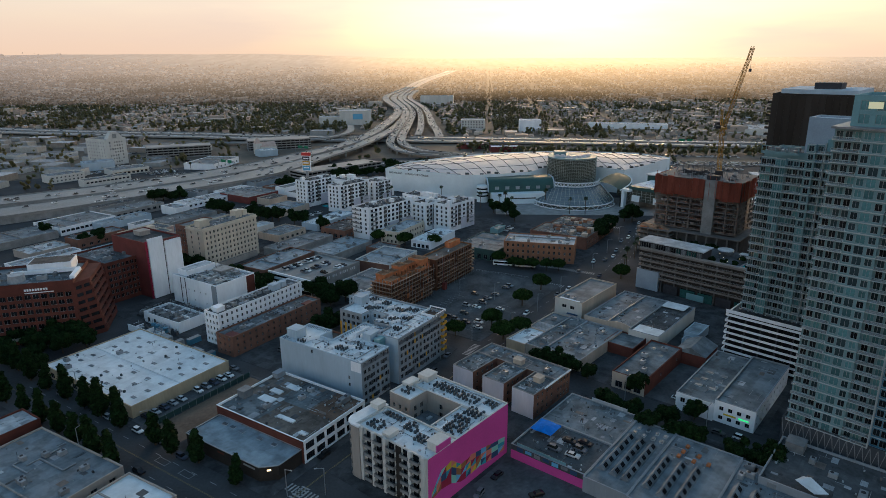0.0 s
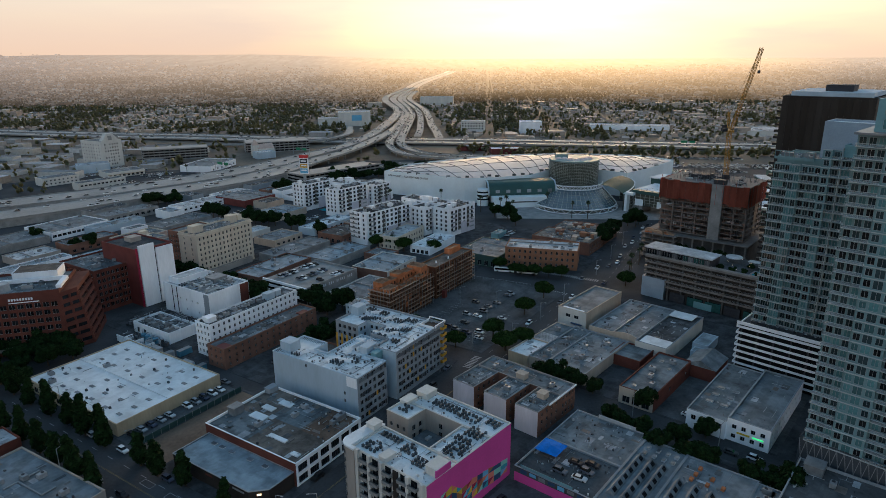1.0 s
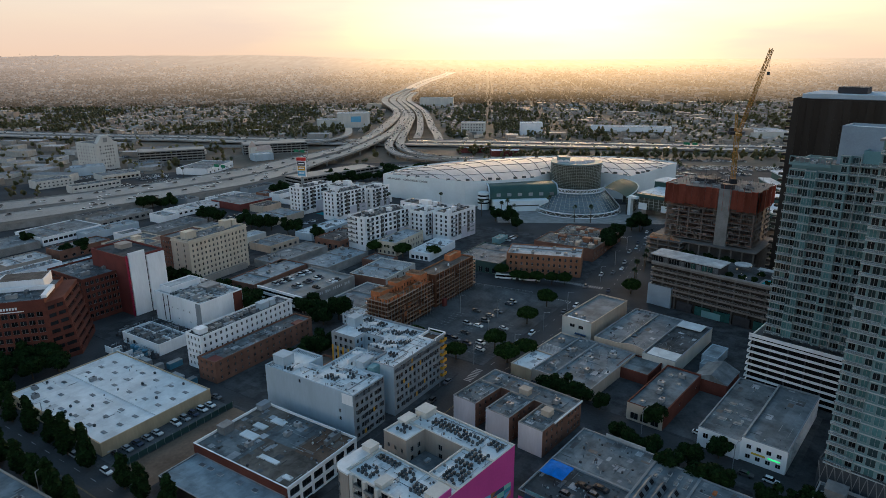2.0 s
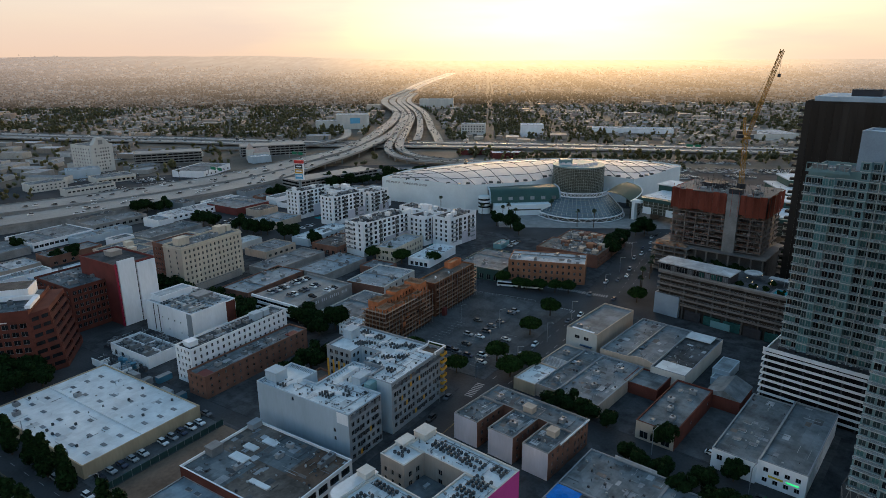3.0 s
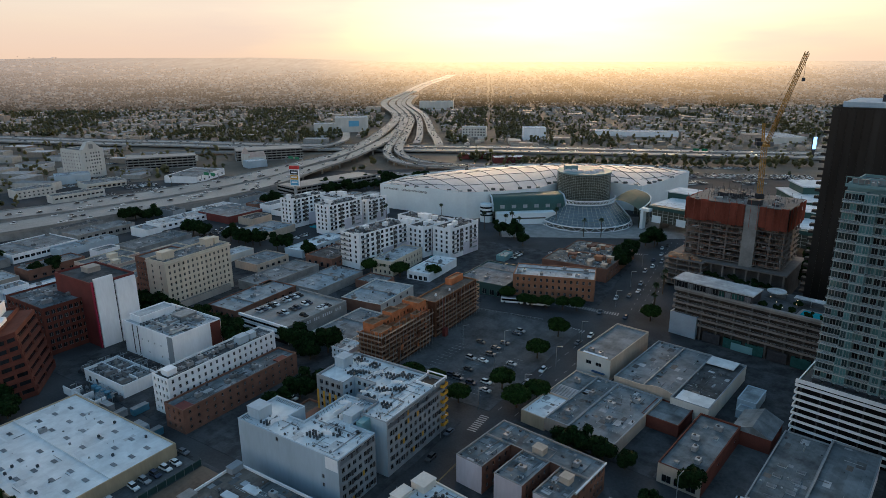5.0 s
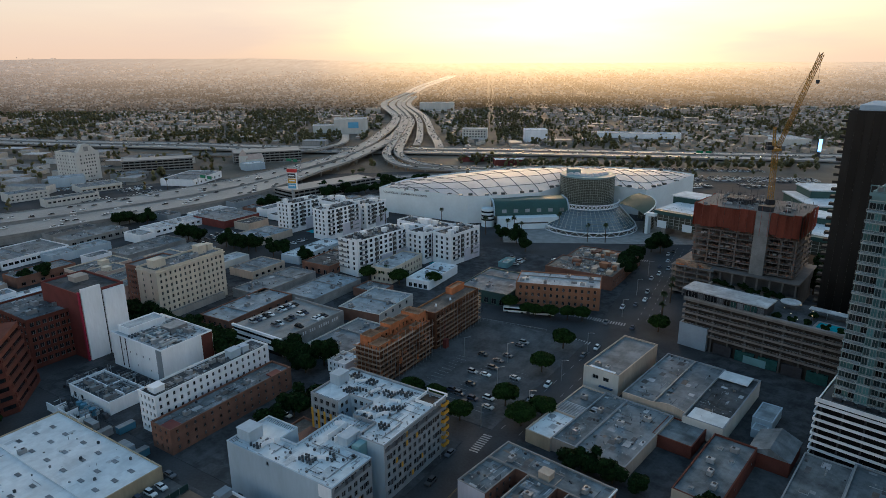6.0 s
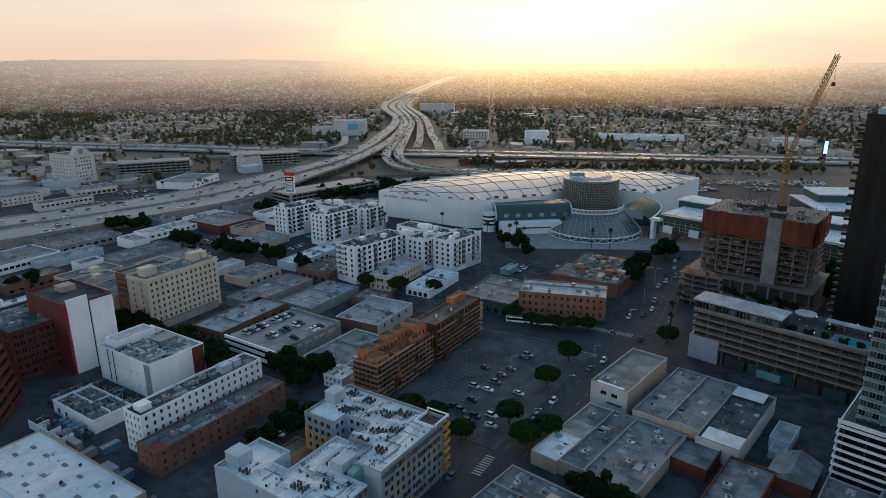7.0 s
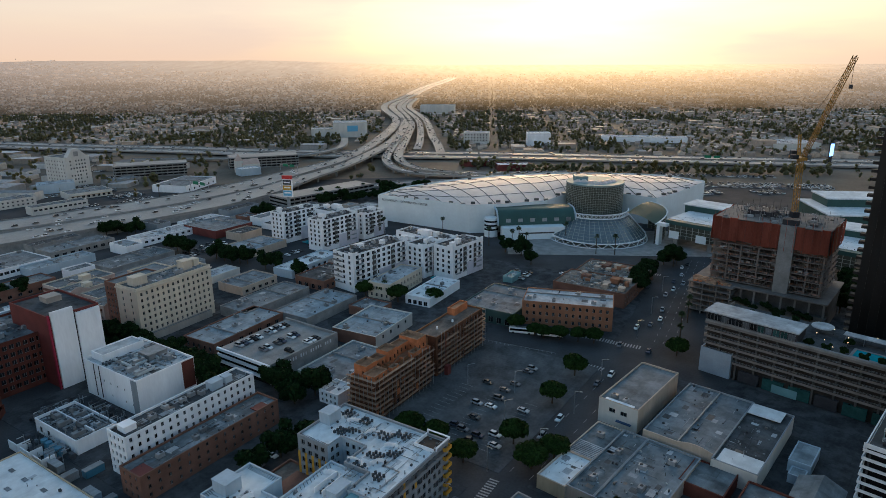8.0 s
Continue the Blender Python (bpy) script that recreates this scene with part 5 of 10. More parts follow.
# ---- the residential towers ----
def bay(root, xf, ya, yb, z0, floors, storey, kind):
    """One upright bay of a tower's front, from floor to floor. kind: w punched windows, g glass, b balconies, r recess."""
    w = yb - ya
    z1 = z0 + floors * storey
    v, f = [], []
    mat, pane, bar = M["tower_wall"], M["tower_dark"], 1
    if kind == "w":
        spec, pane = (max(1, round(w / 2.4)), floors, 1.75, 2.0, 0.6, storey, 0.15), (M["teal_glass"], M["tower_mid"], M["tower_dark"])
    elif kind == "g":
        spec, pane = (max(1, round(w / 2.2)), floors, w / max(1, round(w / 2.2)) - 0.25, storey - 0.7, 0.35, storey, 0.05), (M["teal_glass"], M["teal_glass"], M["tower_mid"])
    elif kind == "r":
        spec, pane, mat, xf = (max(1, round(w / 2.5)), floors, 1.8, 2.1, 0.5, storey, 0.2), M["tower_dark"], M["blue_wall"], xf + 1.6
    else:
        spec, xf, pane = (max(1, round(w / 2.1)), floors, 1.7, 2.2, 0.25, storey, 0.15), xf + 1.5, (M["tower_dark"], M["tower_mid"], M["tower_mid"], M["teal_glass"])
    windows(root, v, f, "x0", (xf, ya, xf + 3, yb), z0, z1, spec, 0.2, pane, M["steel"], bar)
    o = len(v)
    v += [(xf, ya, z0), (xf + 3, ya, z0), (xf + 3, ya, z1), (xf, ya, z1), (xf, yb, z0), (xf + 3, yb, z0), (xf + 3, yb, z1), (xf, yb, z1), ]
    f += [(o, o + 1, o + 2, o + 3), (o + 5, o + 4, o + 7, o + 6)]
    child("bay_wall", data_mesh("bay_wall", v, f, mat), root)
    bm = bmesh.new()
    for i in range(floors + 1):
        box(bm, xf - (0.25 if kind in "gw" else 0.1), ya + 0.02, z0 + i * storey - 0.16, xf + 0.02, yb - 0.02, z0 + i * storey + 0.1)
    tagged(part("slab_edges", bm, M["balcony"], root), kind="stuff")
    if kind == "b":
        me = mesh_of("balcony", boxes((-2.0, -w / 2 + 0.1, 0, 0.05, w / 2 - 0.1, 0.22), (-2.0, -w / 2 + 0.1, 1.0, -1.94, w / 2 - 0.1, 1.1), (-2.0, -w / 2 + 0.1, 0.22, -1.96, -w / 2 + 0.16, 1.0), (-2.0, w / 2 - 0.16, 0.22, -1.96, w / 2 - 0.1, 1.0), (-1.98, -0.03, 0.22, -1.95, 0.03, 1.0)))
        me.materials.append(M["balcony"])
        gl = mesh_of("balustrade", boxes((-1.98, -w / 2 + 0.16, 0.22, -1.955, w / 2 - 0.16, 1.0)))
        gl.materials.append(M["rail_glass"])
        for i in range(floors):
            b = child("balcony", me, root, pose(xf, (ya + yb) / 2, z0 + i * storey - 0.1))
            child("balustrade", gl, b)


root = thing("residential_tower", "tall grey-green glass tower with stacked balconies", "tower", pose(139.0, 146.2, 0.12, 0, 0, 45))
block(root, (0, -10, 24, 46), 0, 12, M["lattice_wall"], M["grey_roof"], parapet=0.6)
bm = bmesh.new()
for i in range(28):
    for sgn in (-1, 1):
        beam(bm, (-0.06, -10 + i * 2, 0.5 if sgn > 0 else 11.5), (-0.06, -8 + i * 2, 11.5 if sgn > 0 else 0.5), 0.09)
tagged(part("lattice_screen", bm, M["unit"], root), kind="stuff")
y = 45.0
for kind, w in (("b", 7.0), ("w", 2.6), ("g", 2.6), ("w", 3.0), ("b", 7.0), ("r", 4.5)):
    bay(root, 0, y - w, y, 11.5, 29, 3.12, kind)
    if kind == "r":
        part("fin", boxes((-1.3, y - 0.1, 11.5, 1.6, y + 0.1, 102)), M["balcony"], root)
    y -= w
block(root, (-0.2, -8, 24, y), 11.5, 102.4, M["tower_wall"], M["grey_roof"], parapet=0.8)
block(root, (2.9, y, 24, 44.8), 11.5, 102.4, M["tower_wall"], M["grey_roof"], parapet=0.8)
part("crown_slab", boxes((-1.2, -8, 102.0, 24, 45.4, 102.6)), M["unit"], root)
block(root, (3, 4, 20, 42), 102.6, 110.8, M["teal_panel"], M["pale_roof"], faces=dict(x0=(9, 2, 2.6, 2.6, 0.7, 3.6, 1)), pane=M["teal_glass"])
for yl in (30, 35):
    part("lit_panel", boxes((2.93, yl, 107.4, 2.99, yl + 3.4, 109.2)), M["lamp_soft"], root)

root = thing("residential_tower", "tall grey-green glass tower with a slim white fin", "tower", pose(151.5, 214.5, 0.12, 0, 0, 45))
block(root, (4, -8, 24, 43), 20, 86, M["tower_wall"], M["grey_roof"], parapet=0.8)
y = 43.0
for kind, w, top in (("b", 5.6, 20), ("g", 3.6, 20), ("b", 6.5, 20), ("w", 3.0, 22), ("b", 6.0, 22), ("b", 6.0, 22)):
    bay(root, 0, y - w, y, 21.5, top, 3.12, kind)
    y -= w
part("fin", boxes((-0.7, 21.15, 21.5, 2, 21.32, 91)), M["balcony"], root)
block(root, (0.5, -6, 20, 21), 88, 92, M["teal_panel"], M["pale_roof"])
block(root, (7, 2, 20, 30), 86, 99, M["blue_grey_panel"], M["white_roof"], faces=dict(x0=None))
scatter_units(root, [(4, 36, 0), (5, 40, 1), (4, 32, 0), (9, 34, 1)], 85.4)
part("roof_screen", boxes((0.2, 30, 85.4, 0.45, 43, 86.3), (0.2, 30, 88.2, 0.45, 43, 88.5), *[(0.22, 30 + k * 1.6, 86.3, 0.4, 30.15 + k * 1.6, 88.2) for k in range(9)]), M["tower_wall"], root)

# striped parking podium
root = house("striped_podium", "parking podium with white bands and dark open decks", 151.5, 207.5, 46)
# solid near-black block paints the darkness between the deck bands
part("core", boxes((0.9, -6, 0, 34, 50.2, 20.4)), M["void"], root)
for i in range(8):
    part("deck_band", boxes((-0.3, -6, 1.7 + i * 2.55, -0.1, 51, 2.6 + i * 2.55)), M["white"], root)
    part("deck_band", boxes((0.15, 50.6, 1.6 + i * 2.55, 34, 51, 2.75 + i * 2.55)), M["white"], root)
for i in range(10):
    part("column", boxes((0.2, -5 + i * 6, 0, 0.7, -4.5 + i * 6, 20)), M["dark_steel"], root)
part("deck_roof", boxes((0.95, -6, 20.45, 34, 50.1, 20.7)), M["lot"], root)
part("parapet", boxes((-0.3, -6, 20.9, 0.0, 51, 22.2)), M["white"], root)
for i in range(14):
    part("planter", boxes((4, 2 + i * 3.3, 20.7, 5.2, 4.4 + i * 3.3, 21.7)), M["dark_steel"], root)

# ---- dark tower ----
root = thing("black_tower", "slender black tower with a pale roof edge", "tower", pose(196.5, 314.5, 0.12, 0, 0, 49))
block(root, (0, -4, 42, 36), 0, 102, M["black_wall"], M["pale_roof"], parapet=1.5)
for i in range(13):
    part("glass_strip", boxes((-0.16, -3.9 + i * 3.08, 5, -0.003, -1.0 + i * 3.08, 101.2)), M["black_panels"], root)
tooth = box_mesh("balcony", (3.2, 2.4, 1.1), M["black_wall"])
for i in range(29):
    child("balcony", tooth, root, pose(2, 36.9, 6 + i * 3.25))
part("roof_band", boxes((3, -2, 102.1, 40, 33, 104.2)), M["pale_wall"], root)
hut(root, 12, 8, 24, 20, 104.2, 107, M["dark_steel"])
hut(root, 26, 10, 32, 18, 104.2, 106.2, M["unit"])

# ---- long parking garage with a roof pool ----
root = house("parking_garage", "long concrete parking garage with dark open decks", 158.7, 277.9, 45.5, "garage")
# black solid block behind the edges stands for shade in the decks
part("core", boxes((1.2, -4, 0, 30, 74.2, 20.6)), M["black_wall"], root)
for i in range(6):
    z = 6.6 + i * 2.9
    part("deck_edge", boxes((0, -4, z, 0.2, 75, z + 0.95)), M["raw_concrete"], root)
    part("deck_edge", boxes((0.35, 74.6, z, 30, 75, z + 0.95)), M["raw_concrete"], root)
    part("deck_rail", boxes((0.05, -4, z + 1.25, 0.15, 75, z + 1.32), (0.05, -4, z + 1.6, 0.15, 75, z + 1.66)), M["steel"], root)
for i in range(11):
    part("column", boxes((0.15, -2 + i * 7, 0, 0.7, -1.3 + i * 7, 22)), M["dark_core"], root)
block(root, (-0.6, 63, 14, 75.4), 0, 10.6, M["blue_grey_panel"], M["grey_roof"])
for i in range(7):
    part("shopfront", boxes((-0.12, -3 + i * 9.2, 0.3, 1.19, 4.6 + i * 9.2, 4.8)), M["green_glass"] if i % 3 else M["dark_steel"], root)
part("teal_hoarding", boxes((-0.5, 38, 0.3, -0.2, 47, 3.6)), M["teal_panel"], root)
part("roof_deck", boxes((1.3, -4, 20.62, 30, 74.2, 20.9)), M["lot"], root)
part("parapet", boxes((0, -4, 22.0, 1.2, 75, 22.9)), M["concrete"], root)
block(root, (0.2, 41, 11, 75), 22.0, 26.2, M["dark_steel"], M["pale_roof"], parapet=0.2, faces=dict(x0=(12, 1, 2.4, 2.6, 0.9, 5, 0.4)), pane=(M["green_glass"], M["glass"], M["skylight"]))
part("roof_overhang", boxes((-0.6, 40.4, 26.2, 11.6, 75.6, 26.75)), M["pale_roof"], root)
part("pool", boxes((6, 6, 20.9, 13, 24, 21.05)), M["pool"], root)
part("pool_edge", boxes((5, 5, 20.9, 6, 25, 21.2), (13, 5, 20.9, 14, 25, 21.2), (6, 24, 20.9, 13, 25, 21.2), (6, 5, 20.9, 13, 6, 21.2)), M["concrete"], root)
part("cabana_roof", boxes((18, 8, 23.6, 22, 30, 23.9)), M["pale_roof"], root)
for yy in (9, 16, 23, 29):
    part("cabana_post", boxes((18.2, yy, 20.9, 18.4, yy + 0.2, 23.6)), M["steel"], root)
bm = bmesh.new()
tube(bm, 23.4, 23.8, 4, 4, 20, 22, 38)
part("round_canopy", bm, M["pale_roof"], root)
garage = root
for i, (x, y) in enumerate(((4, 30), (9, 34), (14, 38), (3.4, 10), (15, 14), (22, 34), (24, 20), (17, 28), (12, 27))):
    lamp_t = thing("terrace_lamp", "small warm glowing terrace lamp", "lamp", on(garage, x, y, 20.9), "terrace lamps")
    part("post", boxes((-0.05, -0.05, 0, 0.05, 0.05, 2.2)), M["dark_steel"], lamp_t)
    bm = bmesh.new()
    bmesh.ops.create_icosphere(bm, subdivisions=1, radius=0.18, matrix=pose(0, 0, 2.4))
    part("globe", bm, M["lamp"], lamp_t)

# ---- concrete tower under construction, with nets ----
root = thing("unfinished_tower", "concrete tower frame under construction with red nets", "tower", pose(173, 366.5, 0.12, 0, 0, 50))
L, S = 51.0, 3.15
slab_m = mesh_of("floor_slab", boxes((0, 0, 0, 34, L, 0.3)))
slab_m.materials.append(M["raw_concrete"])
for i in range(11):
    child("floor_slab", slab_m, root, pose(0, 0, 17.5 + i * S))
col = box_mesh("column", (0.7, 0.7, S), M["raw_concrete"])
for i in range(6):
    for yy in (1, 7.5, 29, 37, 43, 50):
        child("column", col, root, pose(1, yy, 17.7 + i * S))
    for xx in (9, 18, 27, 33):
        child("column", col, root, pose(xx, 50, 17.7 + i * S))
        child("column", col, root, pose(xx, 1, 17.7 + i * S))
# dark solid core: shade of the open floors in its colour, stops light passing
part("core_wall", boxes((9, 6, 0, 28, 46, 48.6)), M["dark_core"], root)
part("lift_shaft", boxes((-0.9, 14, 16, 4, 20.6, 49.4)), M["concrete"], root)
rng = random.Random(44)
NET = [(0, 13.8, 4, "x"), (20.8, L, 8, "x"), (-0.5, 34, 8, "y1"), (-0.5, 34, 8, "y0")]
for a, b, k, side in NET:
    w = (b - a) / k
    for i in range(k):
        o, lo, hi = rng.uniform(-0.15, 0.15), 38.3 + rng.uniform(-0.7, 0.3), 49.4 + rng.uniform(-0.5, 0.5)
        p, q = a + i * w, a + i * w + w - 0.05
        # a hung net: it bellies between its ties
        bm = bmesh.new()
        grid = [[bm.verts.new(Vector((p + (q - p) * u / 6, o + 0.22 * math.sin(math.pi * u / 6) * math.sin(math.pi * ((v * 1.5 / 4) % 1)) + 0.06 * noise.noise(Vector((p + u, v, o))), lo + (hi - lo) * v / 4 + (0.25 * noise.noise(Vector((p + u * 0.7, 3, 0))) if v in (0, 4) else 0)))) for v in range(5)] for u in range(7)]
        for u in range(6):
            for v in range(4):
                bm.faces.new((grid[u][v], grid[u + 1][v], grid[u + 1][v + 1], grid[u][v + 1]))
        ret = bmesh.ops.solidify(bm, geom=bm.faces[:], thickness=0.04)
        m = {"x": Matrix.Translation((-0.8, 0, 0)) @ pose(0, 0, 0, 0, 0, 90), "y1": pose(0, L + 0.7, 0), "y0": pose(0, -0.8, 0)}[side]
        part("debris_net", bm, M["red_net"], root, m=m)
# shoring props, hoist rails, stored material and hanging sheets on every open floor
for i in range(7):
    z = 17.82 + i * S
    bm = bmesh.new()
    for k in range(90):
        yy, x = rng.uniform(0.5, L - 1), rng.uniform(0.2, 6)
        box(bm, x, yy, z, x + 0.1, yy + 0.1, z + S - 0.35)
    for k in range(26):
        yy, x, d = rng.uniform(0.5, L - 3), rng.uniform(0.3, 5), rng.uniform(0.3, 1.3)
        box(bm, x, yy, z + 0.02, x + d, yy + 1.6 * d, z + d * rng.uniform(0.4, 1.2))
    for k in range(30):
        x = rng.uniform(1, 33)
        box(bm, x, L - rng.uniform(0.4, 4), z, x + 0.1, L - 0.3, z + S - 0.35)
    tagged(part("shoring", bm, M["fittings" if i % 2 else "raw_concrete"], root), kind="stuff")
    part("guard_rail", boxes((-0.1, 0, z + 1.0, -0.04, L, z + 1.06), (-0.1, 0, z + 0.5, -0.04, L, z + 0.54)), M["orange"], root)
for i in range(15):
    part("net_post", boxes((-1.1, i * 3.6, 37.2, -0.95, i * 3.6 + 0.14, 50.2 + 1.0 * (i % 3))), M["red_net"], root)
# formwork, rebar and stacks on the top deck
part("deck_formwork", boxes((12, 27, 49.3, 22, 39, 52.2)), M["dark_steel"], root)
bm = bmesh.new()
for k in range(120):
    x, y, z, d = rng.uniform(9, 23), rng.uniform(23, 41), rng.uniform(49.3, 53.2), rng.uniform(0.5, 3)
    if k % 3:
        box(bm, x, y, z, x + 0.15, y + d, z + 0.25)
    else:
        box(bm, x, y, 49.3, x + 0.12, y + 0.12, 49.5 + d * 1.8)
tagged(part("formwork_beams", bm, M["fittings"], root), kind="stuff")
part("deck_formwork", boxes((1, 14, 49.3, 5, 20.6, 52.0)), M["dark_steel"], root)
bm = bmesh.new()
for i in range(170):
    x, yy = rng.uniform(0.3, 33), rng.uniform(0.5, L - 1)
    box(bm, x, yy, 49.3, x + 0.12, yy + 0.12, 50.2 + rng.uniform(0, 2.2))
for i in range(40):
    x, yy, d = rng.uniform(1, 31), rng.uniform(1, L - 4), rng.uniform(0.4, 1.6)
    box(bm, x, yy, 49.3, x + d, yy + 2 * d, 49.4 + d * 0.7)
tagged(part("rebar", bm, M["fittings"], root), kind="stuff")
for i in range(12):
    a, b = (10, 24 + i * 1.6) if i % 2 else (24, 24 + i * 1.6)
    part("scaffold_tower", boxes((a, b, 49.3, a + 0.12, b + 0.12, 54.5 + (i % 3))), M["dark_steel"], root)
# podium decks beside the tower, and a planted terrace before it
for i in range(6):
    part("podium_slab", boxes((-9, 36, 1.5 + i * 2.9, 36, 58, 1.85 + i * 2.9)), M["raw_concrete"], root)
    for k in range(4):
        part("podium_column", boxes((-8.6, 37 + k * 6.6, 1.85 + i * 2.9 - 2.55, -8.0, 37.6 + k * 6.6, 1.5 + i * 2.9)), M["raw_concrete"], root)
# dark solid block stands for the shade inside the podium decks
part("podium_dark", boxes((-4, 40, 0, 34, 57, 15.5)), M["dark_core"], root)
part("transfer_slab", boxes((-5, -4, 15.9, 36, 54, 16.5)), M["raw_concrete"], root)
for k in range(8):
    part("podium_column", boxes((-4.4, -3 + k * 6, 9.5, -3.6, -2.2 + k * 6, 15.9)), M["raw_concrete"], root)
# dark block behind the columns, shade of the podium put into its colour
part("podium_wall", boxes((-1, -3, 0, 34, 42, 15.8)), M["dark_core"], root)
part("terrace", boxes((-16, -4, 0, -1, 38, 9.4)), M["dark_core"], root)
part("terrace_soil", boxes((-15.4, -3, 9.4, -5, 37, 9.7)), M["dirt"], root)
bm = bmesh.new()
for i in range(60):
    x, yy, d = rng.uniform(-8, -1), rng.uniform(38, 56), rng.uniform(0.4, 1.5)
    box(bm, x, yy, 16.35, x + d, yy + d * 1.7, 16.4 + d * rng.uniform(0.3, 1.2))
for i in range(40):
    yy, z = rng.uniform(37, 57), rng.choice((1.85, 4.75, 7.65, 10.55, 13.45))
    box(bm, -8.8, yy, z, -8.7, yy + 0.1, z + 2.5)
tagged(part("site_stores", bm, M["wood"], root), kind="stuff")
for i in range(14):
    x, yy, d = rng.uniform(-8, -2), rng.uniform(38, 55), rng.uniform(0.5, 1.3)
    part("site_pallet", boxes((x, yy, 16.36, x + d, yy + d * 2, 16.4 + d * 0.6)), M["orange" if i % 2 else "wood"], root)
site = root

# ---- luffing tower crane ----
crane = thing("tower_crane", "yellow luffing tower crane with a raised lattice jib", "crane", pose(170.5, 394, 50.3, 0, 0, 0))


def lattice(name, p, q, w, step, parent):
    p, q = Vector(p), Vector(q)
    d = q - p
    n = max(2, int(d.length / step))
    side = d.cross(Vector((0, 0, 1)))
    side = (side if side.length > 0.1 else Vector((1, 0, 0))).normalized() * w / 2
    up = d.cross(side).normalized() * w / 2
    cor = [side + up, side - up, -side - up, -side + up]
    bm = bmesh.new()
    for c in cor:
        beam(bm, p + c, q + c, 0.12)
    for i in range(n):
        a, b = p + d * (i / n), p + d * ((i + 1) / n)
        for k in range(4):
            beam(bm, a + cor[k], b + cor[(k + 1) % 4], 0.07)
    return part(name, bm, M["crane"], parent)


lattice("mast", (0, 0, -1.0), (-1, 0, 27.6), 2.0, 2.2, crane)
tip = (-6.2, -38, 74.7)
jib = lattice("jib", (-1, -2, 29.1), tip, 1.5, 2.2, crane)
lattice("a_frame", (-1, 2, 29.1), (-0.6, 4.5, 39.1), 1.0, 2, crane)
part("slewing_platform", boxes((-2.6, -3, 27.6, 0.6, 8, 28.8)), M["crane"], crane)
part("counterweight", boxes((-2.5, 5.5, 28.8, 0.5, 8, 31.1)), M["dark_steel"], crane)
part("machine_deck", boxes((-5.4, -1.0, 28.0, -2.6, 2.0, 29.9), (0.6, 0, 28.0, 3.6, 2.4, 29.5)), M["dark_steel"], crane)
part("cab", boxes((0.6, -3.2, 27.8, 2.2, -0.8, 30.1)), M["unit"], crane)
part("mast_collar", boxes((-1.7, -1.7, -0.6, 1.7, 1.7, 2.2)), M["dark_steel"], crane)
bm = bmesh.new()
beam(bm, (-0.6, 4.5, 39.1), tip, 0.05)
part("luffing_rope", bm, M["dark_steel"], crane)
bm = bmesh.new()
beam(bm, tip, (tip[0], tip[1], tip[2] - 11), 0.05)
part("hoist_rope", bm, M["dark_steel"], crane)
part("hook_block", boxes((tip[0] - 0.6, tip[1] - 0.4, tip[2] - 12.6, tip[0] + 0.6, tip[1] + 0.4, tip[2] - 11)), M["dark_steel"], crane)

# ---- hospital ----
root = house("hospital", "large red-brown brick hospital with rows of small windows", -220.4, 251.2, 16.5, "hospital")
block(root, (-40, 0, 58, 30), 0, 28, M["brick"], M["grey_roof"], parapet=1.0, faces=dict(y0=(30, 6, 2.4, 2.1, 3.2, 3.5, 1.0)))
def corner_ring(e, z0, z1, name, material):
    bm = bmesh.new()
    pts = [(58, -0.25 * e), (63.5 + e, 6 - 0.25 * e), (63.5 + e, 30), (58, 30)]
    lo, hi = [bm.verts.new((x, y, z0)) for x, y in pts], [bm.verts.new((x, y, z1)) for x, y in pts]
    for k in range(4):
        bm.faces.new((lo[k], lo[(k + 1) % 4], hi[(k + 1) % 4], hi[k]))
    bm.faces.new(hi)
    bm.faces.new(lo[::-1])
    part(name, bm, material, root)


for k in range(8):
    e, z = 0.55 * (7 - k), 3.5 * k
    corner_ring(e, z, z + 1.9, "spandrel", M["brick"])
    if k < 7:
        corner_ring(e - 0.75, z + 1.9, z + 3.5, "glass_band", M["glass"])
        for u in range(3):
            for p, q in (((58 + 0.3, 0.1 - 0.25 * e), (63.3 + e - 0.3, 5.7 - 0.25 * e)), ((63.1 + e, 6.6), (63.1 + e, 29.4))):
                x, y = p[0] + (q[0] - p[0]) * u / 2, p[1] + (q[1] - p[1]) * u / 2
                part("pier", boxes((x - 0.45, y + 0.05, z + 1.9, x + 0.35, y + 0.75, z + 3.5)), M["brick"], root)
part("base_ledge", boxes((-40, -3, 3, 56, 0, 4.2)), M["beige"], root)
part("white_parapet", boxes((30, 14, 27.9, 58, 15.2, 29.6), (56.5, 2, 28, 58.5, 15, 29.4)), M["white"], root)
for x in (14, 24, 34):
    bm = bmesh.new()
    tube(bm, 27, 30.4, 3.6, 3.2, 16, x, 8)
    part("cooling_tower", bm, M["unit"], root)
scatter_units(root, [(4, 6, 1), (8, 12, 0), (44, 8, 1), (48, 13, 0), (-6, 8, 1), (20, 15, 1), (40, 22, 1), (28, 21, 0)], 27)
hut(root, 36, 17, 54, 29, 27, 31.5, M["white"], "roof_house")
part("roof_lid", boxes((36.4, 17.4, 31.7, 53.6, 28.6, 31.76)), M["brown_roof"], root)
for i in range(9):
    part("sign_letter_bar", boxes((38.6 + i * 1.05, -0.12, 24.6, 39.3 + i * 1.05, -0.02, 25.6)), M["white"], root)
part("sign_line_bar", boxes((38.6, -0.12, 23.5, 50, -0.02, 23.9)), M["white"], root)

